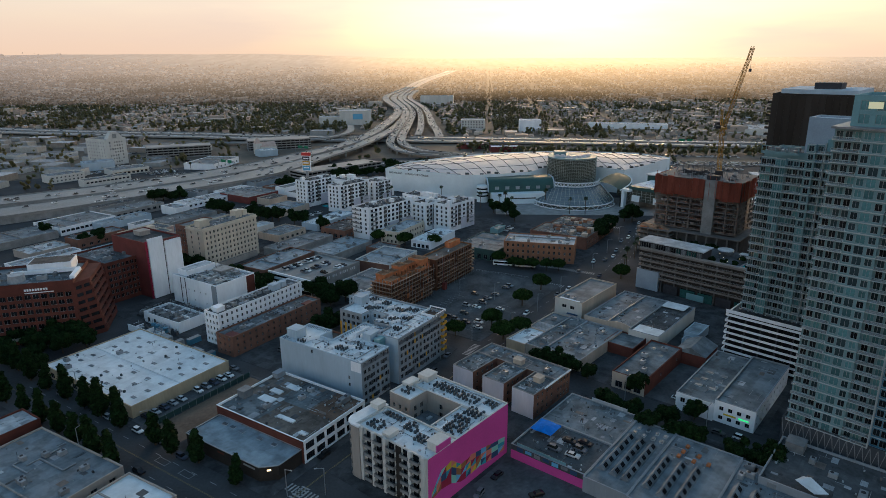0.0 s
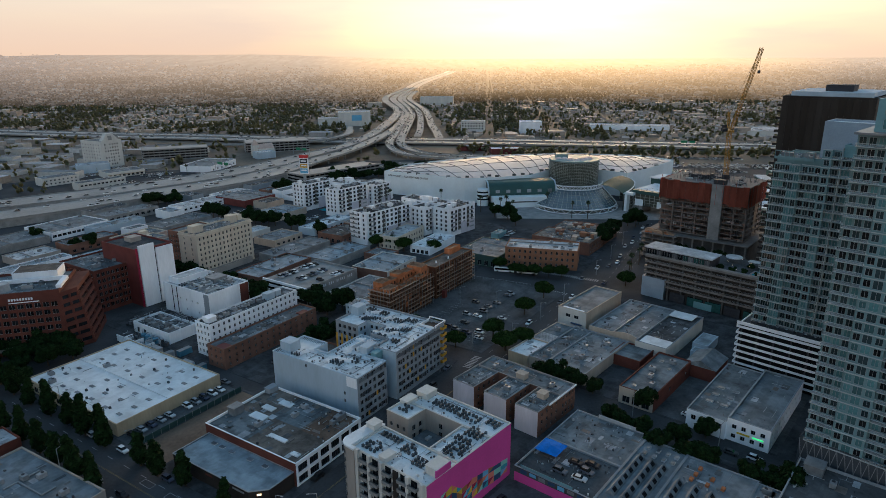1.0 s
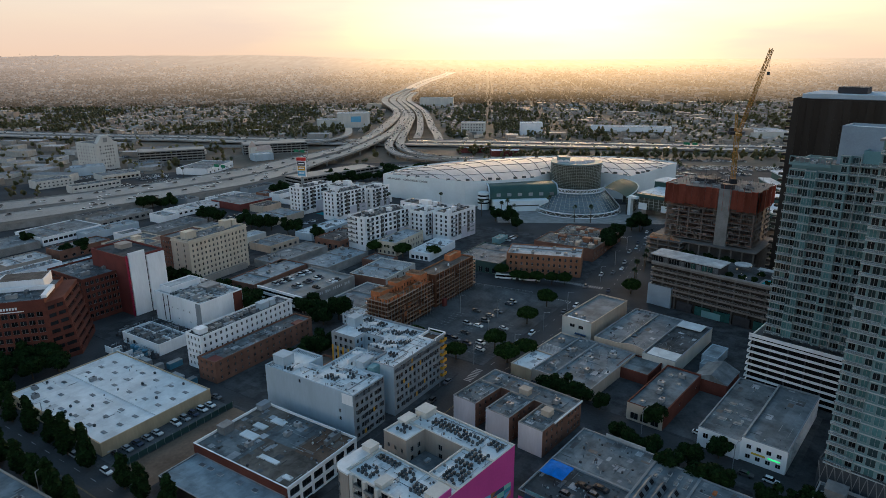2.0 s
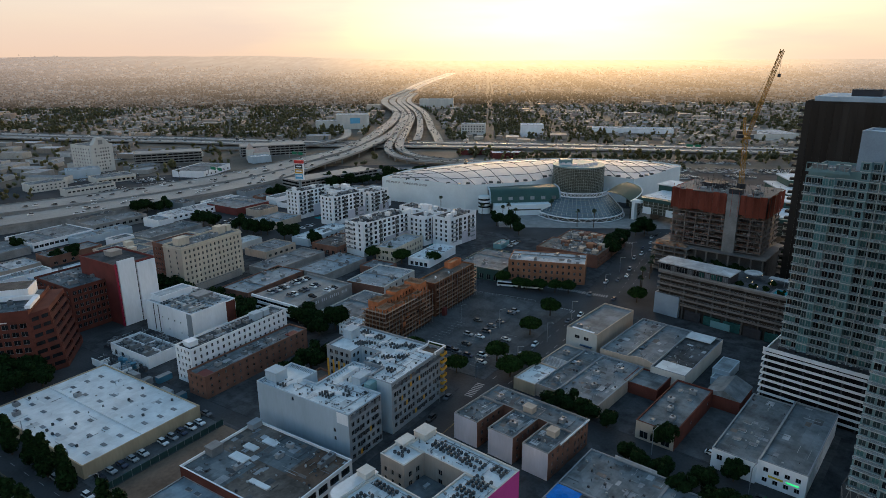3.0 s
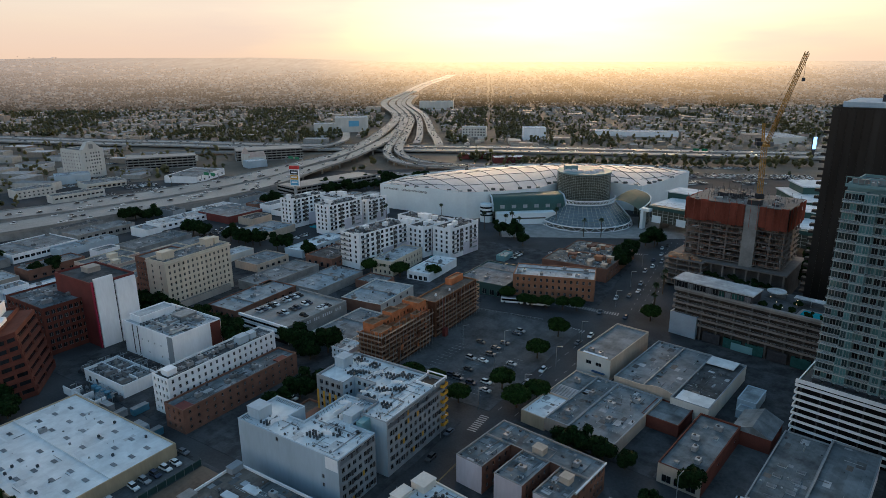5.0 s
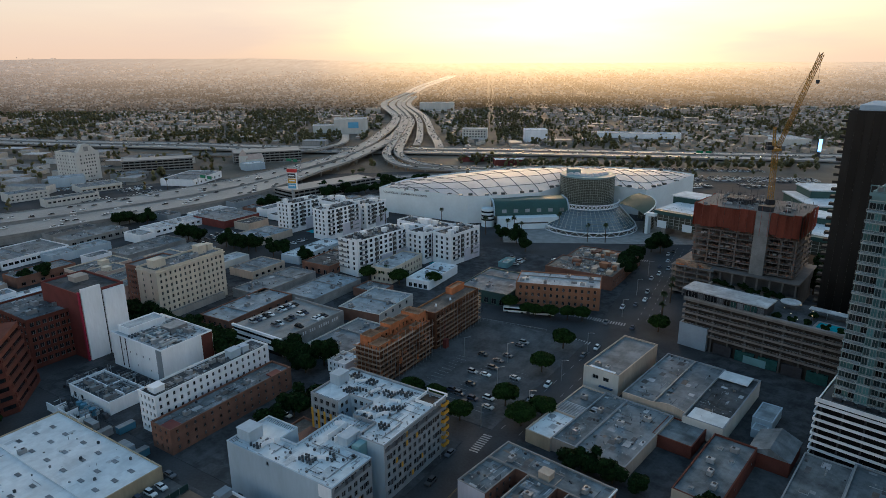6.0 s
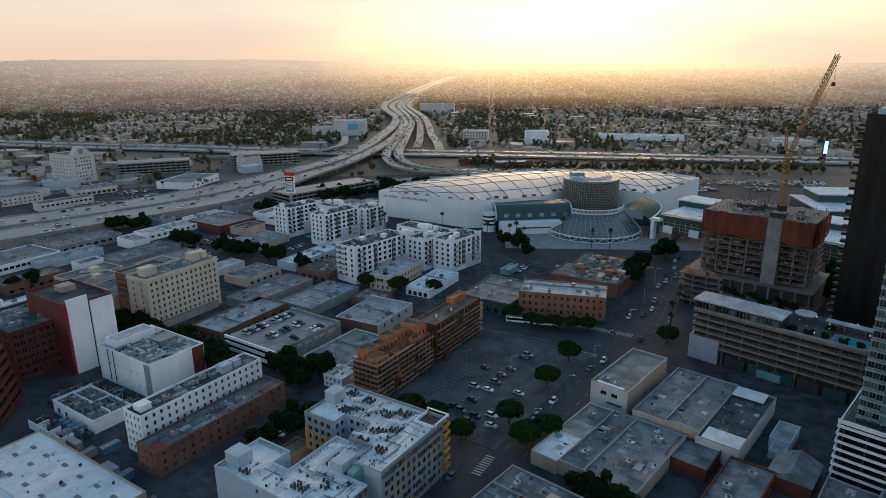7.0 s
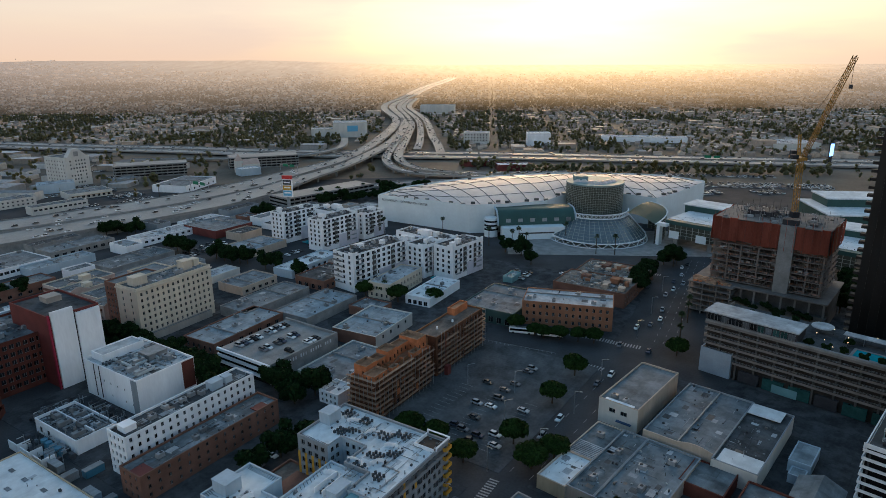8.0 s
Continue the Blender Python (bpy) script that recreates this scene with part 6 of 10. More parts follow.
roof_bits(root, -38, 1, 57, 13.5, 27, 150, 36)
roof_bits(root, -38, 16, 35, 29, 27, 90, 37)
root = house("hospital_wing", "dark red brick hospital wing with small windows", -172.3, 308.7, GL, "hospital")
block(root, (0, 0, 24, 32), 0, 22, M["brick"], M["grey_roof"], parapet=0.8, faces=dict(y0=(9, 6, 1.7, 1.9, 2.0, 3.3, 0.8), x0=(9, 6, 1.9, 1.9, 2.0, 3.3, 0.8)))
scatter_units(root, [(6, 8, 1), (12, 18, 1), (17, 10, 0), (9, 26, 0)], 21.2)
roof_bits(root, 1, 1, 23, 31, 21.2, 60, 38)
root = house("hospital_tower", "dark red tower with tall blank white end panels", -153.7, 316.6, GL, "hospital")
block(root, (0.4, 0.4, 20, 32), 0, 30.2, M["red_panel"], M["dark_roof"], parapet=0.9)
part("end_panel", boxes((0.9, -0.5, 0, 9.4, 0.399, 32.3)), M["white"], root)
part("end_panel", boxes((10.0, -0.9, 0, 19.6, 0.399, 29.2)), M["white"], root)
part("end_slot", boxes((9.4, -0.2, 0, 10, 0.399, 30)), M["dark_steel"], root)
part("edge_strip", boxes((-0.1, -0.3, 0, 0.39, 0.9, 31.2)), M["paint_4"], root)
hut(root, 9, 19, 15, 25, 29.3, 31.6, M["tan_grey"])

root = house("clinic", "white clinic building with rooftop ducts and machines", -112, 295, GL)
block(root, (0, 0, 24, 35), 0, 14.6, M["white"], M["pale_roof"], parapet=0.7, faces=dict(x0=(7, 2, 0.8, 1.0, 3.2, 5.0, 2, 0.4)))
part("corner_panel", boxes((-0.12, -0.1, 0.5, -0.02, 3.6, 14.2)), M["grey_wall"], root)
part("brick_panel", boxes((18.6, -0.08, 3.0, 23.8, 0.0, 14.2)), M["brick"], root)
part("downpipe", boxes((-0.14, 24, 1, -0.02, 24.5, 14.3)), M["dark_steel"], root)
part("downpipe", boxes((-0.14, 27.6, 1, -0.02, 28.1, 14.3)), M["dark_steel"], root)
block(root, (3, 26, 20, 34), 13.9, 16.8, M["white"], M["pale_roof"], parapet=0.4)
hut(root, 13, 12, 21, 19, 13.9, 16.2, M["unit"], "plant_house")
scatter_units(root, [(5, 5, 1), (9, 6, 0), (5, 10, 1), (18, 8, 1), (10, 14, 1), (6, 20, 0), (20, 22, 1), (12, 22, 0), (3, 16, 0)], 13.9)
pipes(root, 13.9, [[(2, 24), (11, 24), (11, 9), (22, 9)], [(4, 21.5), (20, 21.5), (20, 5)], [(14, 3), (14, 10)]], 0.3)
for run in ([(6, 24), (6, 12), (12, 12), (12, 20), (22, 20)], [(8, 17), (16, 17), (16, 10), (22, 10)], [(3, 4), (10, 4), (10, 10)], [(18, 24), (18, 14)]):
    bm = bmesh.new()
    for (xa, ya), (xb, yb) in zip(run, run[1:]):
        beam(bm, (xa, ya, 14.75), (xb, yb, 14.75), 0.42)
    part("air_duct", bm, M["balcony"], root)
for i in range(10):
    copy_thing(condenser, on(root, 2 + (i % 5) * 1.4, 28.5 + (i // 5) * 2 - 6, 13.9))

roof_bits(root, 1, 1, 23, 25, 13.9, 110, 31)

root = house("plant_building", "low white plant building with open rooftop machinery", -122.3, 271.7, GL)
block(root, (0, 0, 14, 27), 0, 5.2, M["white"], M["dark_roof"], parapet=1.0, faces=dict(x0=(5, 1, 2.0, 2.4, 0.6, 4, 1, 0.6)))
scatter_units(root, [(3, 4, 1), (7, 9, 1), (4, 15, 1), (10, 5, 0), (10, 16, 1), (5, 22, 1), (11, 22, 0), (8, 13, 0)], 4.2)
pipes(root, 4.6, [[(2, 2), (12, 2), (12, 25)], [(2, 12), (12, 12)], [(2, 19), (12, 19)]], 0.25)
roof_bits(root, 0.6, 0.6, 13.4, 26.4, 4.2, 140, 32)
for x, y in ((16, 3), (16, 9), (17, 15)):
    part("steel_frame", boxes((x - 3, y, 0, x - 2.8, y + 0.2, 6), (x, y, 0, x + 0.2, y + 0.2, 6), (x - 3, y, 5.8, x + 0.2, y + 0.2, 6)), M["unit"], root)
bm = bmesh.new()
for i in range(4):
    tube(bm, 0, 3.2, 1.1, 1.1, 12, -3.5, 5 + i * 3)
part("storage_tank", bm, M["blue_wall"], root)

for k, (x0, y0, x1, y1) in enumerate(((-9, -2, -1, 24), (15, 1, 22, 26), (1, 28, 20, 36))):
    bm, r2 = bmesh.new(), random.Random(300 + k)
    for q in range(70):
        x, y, d = r2.uniform(x0, x1), r2.uniform(y0, y1), r2.uniform(0.3, 1.5)
        if q % 4 == 0:
            box(bm, x, y, 0, x + 0.14, y + 0.14, r2.uniform(2, 4.5))
        elif q % 4 == 1:
            box(bm, x, y, 2.6 + 0.3 * (q % 3), min(x1, x + r2.uniform(1, 5)), y + 0.2, 2.8 + 0.3 * (q % 3))
        else:
            box(bm, x, y, 0, x + d, y + d * r2.uniform(0.6, 1.8), d * r2.uniform(0.8, 1.8))
    tagged(part("yard_plant", bm, M["fittings"], root), kind="stuff")
for y in (2, 10, 18):
    part("yard_wall", boxes((-10, y, 0, -6, y + 0.3, 3.2), (-10.3, y, 0, -10, y + 6, 3.2)), M["white"], root)
for x, y in ((3, 6), (9, 19)):
    bm = bmesh.new()
    tube(bm, 4.2, 7.4, 0.5, 0.45, 10, x, y)
    part("flue", bm, M["unit"], root)
part("inner_wall", boxes((6.6, 1.2, 4.2, 7.0, 25.8, 5.6), (7.0, 12.6, 4.2, 13, 13, 5.4)), M["white"], root)

root = low("white_walkup", "white five-storey walk-up with small dark windows", -98.4, 258, GL, 50, 9.6, 15, M["white"], M["dark_roof"], parapet=0.6,
           faces=dict(y0=(18, 5, 1.0, 1.5, 1.2, 2.85, 0.6), x0=(4, 5, 1.0, 1.5, 1.2, 2.85, 0.4)), deep=0.3)
hut(root, 2, 3, 6, 7, 14.4, 16.4, M["white"])
hut(root, 34, 2.5, 38.6, 6, 14.4, 17.2, M["pale_wall"])
hut(root, 40, 3, 43, 6, 14.4, 16.8, M["pale_wall"])
scatter_units(root, [(28, 6, 0), (30.6, 4, 0), (24, 5, 0), (18, 6, 0), (12, 4, 0)], 14.4)
roof_bits(root, 1, 1, 49, 8.6, 14.4, 60, 33)
root = low("brick_walkup", "brown brick walk-up with a grey patched roof", -89.4, 246.8, GL, 53, 10.4, 9.2, M["brick2"], M["grey_roof"], parapet=0.6,
           faces=dict(y0=(15, 3, 0.9, 1.3, 1.2, 2.9, 1), x0=(3, 3, 0.9, 1.3, 1.2, 2.9, 0.8)))
part("tile_edge", boxes((0.4, 0.4, 8.6, 5, 6, 9.0)), M["red_panel"], root)
part("tile_edge", boxes((44, 0.6, 8.6, 49, 4, 9.0)), M["red_panel"], root)
scatter_units(root, [(10, 5, 0), (22, 4, 0), (26, 6, 0), (36, 5, 0)], 8.6)
roof_bits(root, 1, 1, 52, 9.4, 8.6, 60, 34)
low("brick_garage", "low brown brick garage with a flat roof", -52, 236, GL, 22, 11, 6, M["brick2"], M["brown_roof"])

# ---- cream hotel ----
root = house("old_hotel", "tall cream old hotel with rows of small windows", -141, 361.0, 60, "hotel")
block(root, (0, 0, 42, 15), 0, 26, M["cream"], M["grey_roof"], parapet=0.9, mats=dict(x0=M["cream"]),
      faces=dict(y0=(14, 7, 1.1, 1.6, 3.6, 3.05, 1.0), x0=(2, 7, 1.1, 1.6, 3.6, 3.05, 1.5)), deep=0.3)
block(root, (1.5, 15, 24, 26), 0, 25.2, M["brick2"], M["grey_roof"], parapet=0.6, faces=dict(x0=(4, 7, 1.0, 1.5, 3.4, 3.0, 1)))
part("cornice", boxes((-0.5, -0.5, 24.4, 42.5, 0.0, 25.0), (-0.5, 0.0, 24.4, 0.0, 15.2, 25.0)), M["cream"], root)
part("band", boxes((-0.25, -0.25, 6.2, 42.2, 0.0, 6.6)), M["cream"], root)
block(root, (4, -2.6, 38, -0.3), 0, 3.4, M["tan_grey"], M["grey_roof"], parapet=0.3)
hut(root, 3.5, 6, 10.5, 11, 25.1, 29.0, M["cream"])
hut(root, 31, 6, 36, 11, 25.1, 29.4, M["cream"], "lift_house")
hut(root, 38.5, 7.5, 41.6, 12, 25.1, 28.4, M["cream"], "lift_house")
scatter_units(root, [(16, 5, 0), (22, 9, 0), (27, 5, 1)], 25.1)

roof_bits(root, 1, 1, 41, 14, 25.1, 50, 35)
# ---- parking building with a wall of faded lettering ----
root = house("roof_parking", "low concrete parking building with cars on its roof", -70.9, 317.9, 56, "garage")
# near-black filling in place of the unlit parking level inside
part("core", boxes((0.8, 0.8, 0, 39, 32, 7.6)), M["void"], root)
for z in (2.2, 5.0, 7.7):
    part("deck_band", boxes((0, 0, z, 0.9, 32.5, z + 1.15)), M["white"], root)
    if z < 5:
        part("deck_band", boxes((0.9, 31.6, z, 39, 32.5, z + 1.15)), M["white"], root)
part("long_wall", boxes((0.9, 0, 0, 39.5, 0.8, 9.0)), M["concrete"], root)
part("roof_deck", boxes((0.9, 0.8, 7.62, 39.4, 32.4, 7.9)), M["concrete"], root)
part("roof_wall", boxes((38.8, 0.8, 7.9, 39.5, 32.5, 8.9)), M["concrete"], root)
for i in range(22):
    if i not in (3, 8, 12, 18):
        k = i % 3 * 0.12
        part("letter_bar", boxes((4 + i * 1.45, -0.06, 5.9, 4.75 + i * 1.45 - k, 0.0, 7.4 - k)), M["pale_patches"], root)
roof_park = root
for i in range(12):
    part("bay_line", boxes((6 + i * 2.6, 2, 7.9, 6.12 + i * 2.6, 7, 7.906)), M["paint"], root)
    part("bay_line", boxes((6 + i * 2.6, 24, 7.9, 6.12 + i * 2.6, 29, 7.906)), M["paint"], root)

# ---- scaffolded timber-framed block ----
root = house("scaffolded_block", "orange sheathed apartment block behind long scaffolding", -25.6, 290.5, 57.5)
root.scale = (1, 0.74, 1)   # a slim building
rng = random.Random(21)
# walls in the darkened sheathing: scaffold shade is in their colour
block(root, (0, 0.6, 36, 16), 0, 15.6, M["shaded_sheath"], M["plywood"], parapet=0.8, coping=M["orange"],
      faces=dict(y0=(12, 4, 1.6, 1.9, 1.2, 3.2, 0.5), x0=(4, 4, 1.6, 1.9, 1.2, 3.2, 0.6)), pane=M["tower_dark"], frame_mat=M["brown_sheath"])
block(root, (41, 1.6, 79, 16), 0, 17.2, M["shaded_sheath"], M["brown_roof"], parapet=0.7, coping=M["brown_sheath"],
      faces=dict(y0=(10, 5, 1.6, 1.9, 1.2, 3.2, 0.5)), pane=M["tower_dark"], frame_mat=M["brown_sheath"])
block(root, (36, 7.0, 41, 15), 0, 16.4, M["brown_sheath"], M["plywood"], parapet=0.5)
# half-built rooms of the top storey, open to the sky
for x0, y0, x1, y1, z1 in ((0.4, 1.0, 8, 7.6, 17.6), (2.5, 8.2, 9, 15.6, 19.4), (9, 9.6, 15.5, 15.6, 18.3), (15.5, 8.4, 21.5, 15.6, 20.0), (21.5, 9.8, 30, 15.6, 18.8), (30, 3.6, 35.8, 15.6, 20.2), (24.5, 1.0, 29.5, 4.6, 17.0), (11, 1.0, 15, 3.6, 16.6)):
    block(root, (x0, y0, x1, y1), 14.9, z1, M["orange"], M["plywood"], parapet=rng.uniform(0.6, 1.4), thick=0.18,
          faces=dict(y0=(max(1, int((x1 - x0) / 2.8)), 1, 1.1, min(1.7, z1 - 16.2), 0.7, 3, 0.3, 0.8), x0=(max(1, int((y1 - y0) / 3)), 1, 1.0, min(1.7, z1 - 16.2), 0.7, 3, 0.3, 0.8)), pane=M["tower_dark"], frame_mat=M["plywood"], coping=M["wood"])
for k in range(22):
    x, y, z = rng.uniform(9, 32), rng.uniform(1.4, 9), 14.8
    if rng.random() < 0.5:
        part("stud_wall", boxes((x, y, z, x + rng.uniform(1.5, 4), y + 0.16, z + rng.uniform(0.5, 2.4))), M["orange" if k % 2 else "brown_sheath"], root)
    else:
        part("stud_wall", boxes((x, y, z, x + 0.16, y + rng.uniform(1.5, 3), z + rng.uniform(0.5, 2.4))), M["orange" if k % 2 else "brown_sheath"], root)
for k in range(14):
    x, y = rng.uniform(9, 30), rng.uniform(2, 8)
    part("timber_stack", boxes((x, y, 14.8, x + rng.uniform(0.8, 2.4), y + rng.uniform(0.4, 1.0), 15.0 + rng.uniform(0.1, 0.5))), M["wood"], root)
block(root, (66, 10.5, 77, 15.6), 16.5, 19.6, M["orange"], M["plywood"], parapet=0.5)
for x, y in ((50, 9), (60, 7)):
    bm = bmesh.new()
    tube(bm, 16.5, 17.5, 0.6, 0.5, 10, x, y)
    part("roof_drum", bm, M["white"], root)
part("hoist", boxes((44, -3.2, 0, 46.4, -1.0, 4.0), (45, -1.0, 0, 45.4, -0.96, 18)), M["red_panel"], root)
for lev in range(8):
    z = 2 + lev * 2.05
    for x0, x1, y in ((-1.6, 11, -1.7), (11, 25, -1.7), (25, 36.5, -1.7), (40.5, 59, -0.7), (59, 79.5, -0.7)):
        if (lev == 7 and x0 > 20) or rng.random() < 0.07:
            continue
        a, b = x0 + rng.choice((0, 0, 0, 2.4)), x1 - rng.choice((0, 0, 0, 2.4))
        part("scaffold_deck", boxes((a, y, z, b, y + 1.2, z + 0.07), (a, y - 0.05, z + 1.0, b, y, z + 1.06), (a, y - 0.05, z + 0.5, b, y - 0.01, z + 0.55)), M["wood"], root)
    part("scaffold_deck", boxes((-1.6, -0.45, z, -0.4, 16.5, z + 0.12)), M["wood"], root)
    part("scaffold_deck", boxes((79.4, 0.6, z, 80.6, 15, z + 0.12)), M["wood"], root)
posts = {h: box_mesh("scaffold_post", (0.09, 0.09, h), M["steel"]) for h in (17.2, 18.5, 19.6)}
for i in range(34):
    x = -1.6 + i * 2.44
    if 37 < x < 40:
        continue
    child("scaffold_post", posts[rng.choice((17.2, 18.5, 19.6))], root, pose(x, -1.72 if x < 39 else -0.72, 0))
for i in range(7):
    child("scaffold_post", posts[18.5], root, pose(-1.62, 0.4 + i * 2.6, 0))
# orange wrap on some bays of the street face
for k in range(12):
    x, lev = rng.randrange(11) * 3.1 + 0.6, rng.randrange(4)
    part("sheathing_panel", boxes((x, 0.44, 1.6 + lev * 3.3, x + rng.choice((1.2, 2.4)), 0.58, 4.0 + lev * 3.3)), M["orange" if k % 3 else "plywood"], root)

# ---- low blocks and walk-ups in the middle distance ----
def shed(name, label, x, y, yaw, b, a, h, wall, roof, spec=None, side=None, mats=None, bits=3):
    root = low(name, label, x, y, yaw, b, a, h, M[wall], M[roof], dict(y0=spec, x0=side), parapet=0.5, mats=mats)
    r2 = random.Random(int(x * 13 + y * 7))
    for i in range(bits):
        copy_thing(unit_a, on(root, r2.uniform(3, b - 3), r2.uniform(2.5, a - 2.5), h - 0.5, 90 * (i % 2)))
    roof_bits(root, 1, 1, b - 1, a - 1, h - 0.5, 8 + int(b * a / 45), int(x * 3 + y))
    if b * a > 500:
        px = r2.uniform(0.3, 0.7) * b
        part("roof_divide", boxes((px, 0.4, h - 0.5, px + 0.35, a - 0.4, h + 0.1)), M["concrete"], root)
    return root


shed("brick_shop", "low brick and white shop with a grey-blue roof", -103, 347, 60, 43, 20, 5, "brick2", "blue_roof", (7, 1, 2.2, 2.0, 0.8, 4, 1.5), (5, 1, 1.4, 2.0, 1.0, 4, 1))
shed("flat_roof_shop", "low shop with a dull blue-grey roof", -99.9, 384, 58, 45, 19, 5, "concrete", "slate_roof")
shed("flat_roof_shop", "low shop with a dull blue-grey roof", -68, 376, 58, 38, 22, 5, "concrete", "blue_roof", None, (3, 1, 3, 2.4, 0.5, 4, 1))
shed("corner_store", "cream corner store with brown brick sides", -32, 351, 62, 32, 24, 6.4, "cream_pale", "blue_roof", (4, 1, 1.6, 1.8, 3.2, 4, 3), mats=dict(x0=M["brick2"]))
shed("small_store", "small brown store with a grey flat roof", -36, 386, 58, 14, 17, 4.6, "brick2", "grey_roof", bits=1)
shed("workshop", "long workshop with a blue-grey roof and vents", -43, 311, 57, 34, 21, 5, "cream_pale", "slate_roof", (6, 1, 2.0, 2.4, 0.4, 4, 1), (4, 1, 2, 2, 0.6, 4, 1))
shed("white_shop", "small white shop with a pale roof", -41, 301, 57, 9.6, 9.5, 5.2, "white", "white_roof", None, (4, 2, 0.9, 1.3, 0.7, 2.3, 0.5), bits=0)
shed("long_store", "long low store with a white-blue tin roof", -92, 450, 60, 44, 15, 5, "pale_wall", "white_roof", (8, 1, 2.5, 2.5, 0.5, 4, 1))
shed("brick_store", "brown brick store with a dark roof", -69, 428, 58, 29, 22, 6, "brick2", "dark_roof", (6, 1, 1.8, 2.0, 1.4, 4, 1), (4, 1, 2.4, 2.6, 0.4, 4, 1))
shed("cream_walkup", "cream two-storey walk-up with arched-looking windows", -30.7, 412.7, 62, 35, 14, 9, "cream", "pale_roof", (10, 2, 1.2, 1.9, 1.2, 3.8, 0.8), (4, 2, 1.2, 1.9, 1.2, 3.8, 0.6))
shed("white_shop", "small white shop with a pale roof", -9, 402, 61, 34, 15, 5, "white", "white_roof", None, (4, 1, 2.2, 2.4, 0.4, 4, 1))
shed("green_store", "dark green-fronted store with a grey roof", 31.8, 375, 58, 36, 29, 7, "dark_green", "slate_roof", None, (6, 1, 2.6, 3.0, 0.5, 4, 1))
shed("teal_kiosk", "small teal kiosk with a flat roof", 38, 440, 58, 12, 6, 3.4, "teal_panel", "teal_panel", bits=0)
shed("orange_block", "orange brick three-storey block with a pale roof", 78.3, 369.5, 75, 20, 43, 12, "orange_brick", "pale_roof", (5, 3, 1.2, 1.8, 1.6, 3.6, 1), (13, 3, 1.2, 1.8, 1.6, 3.6, 1), bits=6)
shed("old_brick_block", "old brown brick block with cluttered roofs", 92, 399, 57, 26, 40, 8, "brick2", "gravel_roof", (8, 2, 1.1, 1.6, 1.2, 3.0, 1), bits=9)
shed("old_brick_block", "old brown brick block with cluttered roofs", 107, 423, 57, 26, 38, 7, "brick2", "gravel_roof", (8, 2, 1.1, 1.6, 1.2, 3.0, 1), bits=9)
for k, name in enumerate(("old_brick_block", "old_brick_block.001")):
    r2 = random.Random(k + 5)
    ob = bpy.data.objects[name]
    for i in range(12):
        x, y, w = r2.uniform(2, 20), r2.uniform(2, 32), r2.uniform(1.6, 4)
        hut(ob, x, y, x + w, y + w * r2.uniform(0.7, 1.4), 6.4 - k + 1.0 * (k == 0), 8.2 - k + r2.uniform(0.6, 2.0), M[("brick2", "beige", "tan_grey", "orange_brick")[i % 4]], "roof_hut")
    roof_bits(ob, 1, 1, 25, 36, 7.5 - k, 140, 60 + k)
shed("long_office", "low office with a white banded window front", -274, 441.5, 60, 43, 34, 6, "white", "slate_roof", (12, 1, 2.8, 1.8, 2.2, 4, 0.6))
def curved_gable(root, x0, x1, y, z, rise):
    """A mission parapet: shoulders, and a round crest between."""
    bm = bmesh.new()
    w, n = x1 - x0, 16
    line = []
    for i in range(n + 1):
        u = i / n
        k = abs(u - 0.5) * 2
        line.append((x0 + w * u, z + rise * (0.35 if k > 0.72 else 0.35 + 0.65 * math.cos(k / 0.72 * math.pi / 2))))
    a, b = [[(bm.verts.new((x, yy, z - 0.4)), bm.verts.new((x, yy, zz))) for x, zz in line] for yy in (y - 0.05, y + 0.35)]
    for i in range(n):
        bm.faces.new((a[i][0], a[i + 1][0], a[i + 1][1], a[i][1]))
        bm.faces.new((b[i + 1][0], b[i][0], b[i][1], b[i + 1][1]))
        bm.faces.new((a[i][1], a[i + 1][1], b[i + 1][1], b[i][1]))
    part("curved_gable", bm, M["salmon"], root)


root = house("mission_apartments", "old cream stucco mission apartments with curved gables", -170, 384, 60)
for x0, y0, x1, y1, h in ((0, 0, 24, 13, 9), (7, 13, 34, 31, 8), (0, 31, 25, 45, 9.6), (5, 45, 36, 63, 8.4)):
    block(root, (x0, y0, x1, y1), 0, h, M["salmon"], M["grey_roof"], parapet=0.5, coping=M["cream"], deep=0.3,
          faces=dict(y0=(max(3, int((x1 - x0) / 4)), 2, 1.0, 1.5, 1.6, 3.2, 1.0), x0=(4, 2, 1.0, 1.5, 1.6, 3.2, 0.8)))
    curved_gable(root, x0 + 1, x0 + 11, y0 - 0.1, h, 2.2)
    part("tile_skirt", boxes((x0 - 1.3, y0 + 1.5, h - 2.6, x0, y1 - 1.5, h - 2.2), (x0 - 0.7, y0 + 1.5, h - 2.2, x0, y1 - 1.5, h - 1.8)), M["brick2"], root)
    roof_bits(root, x0 + 1, y0 + 1, x1 - 1, y1 - 1, h - 0.5, 26, int(x0 + y0 + h))
block(root, (34.1, 10, 52, 30), 0, 13, M["salmon"], M["slate_roof"], parapet=0.6, coping=M["cream"])
hut(root, 12, 34, 16, 38, 9.1, 11.2, M["cream"])
hut(root, 20, 50, 25, 54, 7.9, 10.4, M["cream"])
shed("flat_roof_shop", "low shop with a dull blue-grey roof", -258, 488, 58, 44, 20, 6, "concrete", "slate_roof", (8, 1, 3, 2, 2, 4, 1))
shed("flat_roof_shop", "low shop with a dull blue-grey roof", -250, 455, 60, 40, 14, 5, "pale_wall", "blue_roof")
shed("flat_roof_shop", "low shop with a dull blue-grey roof", -203, 457, 60, 45, 22, 5, "concrete", "grey_roof")
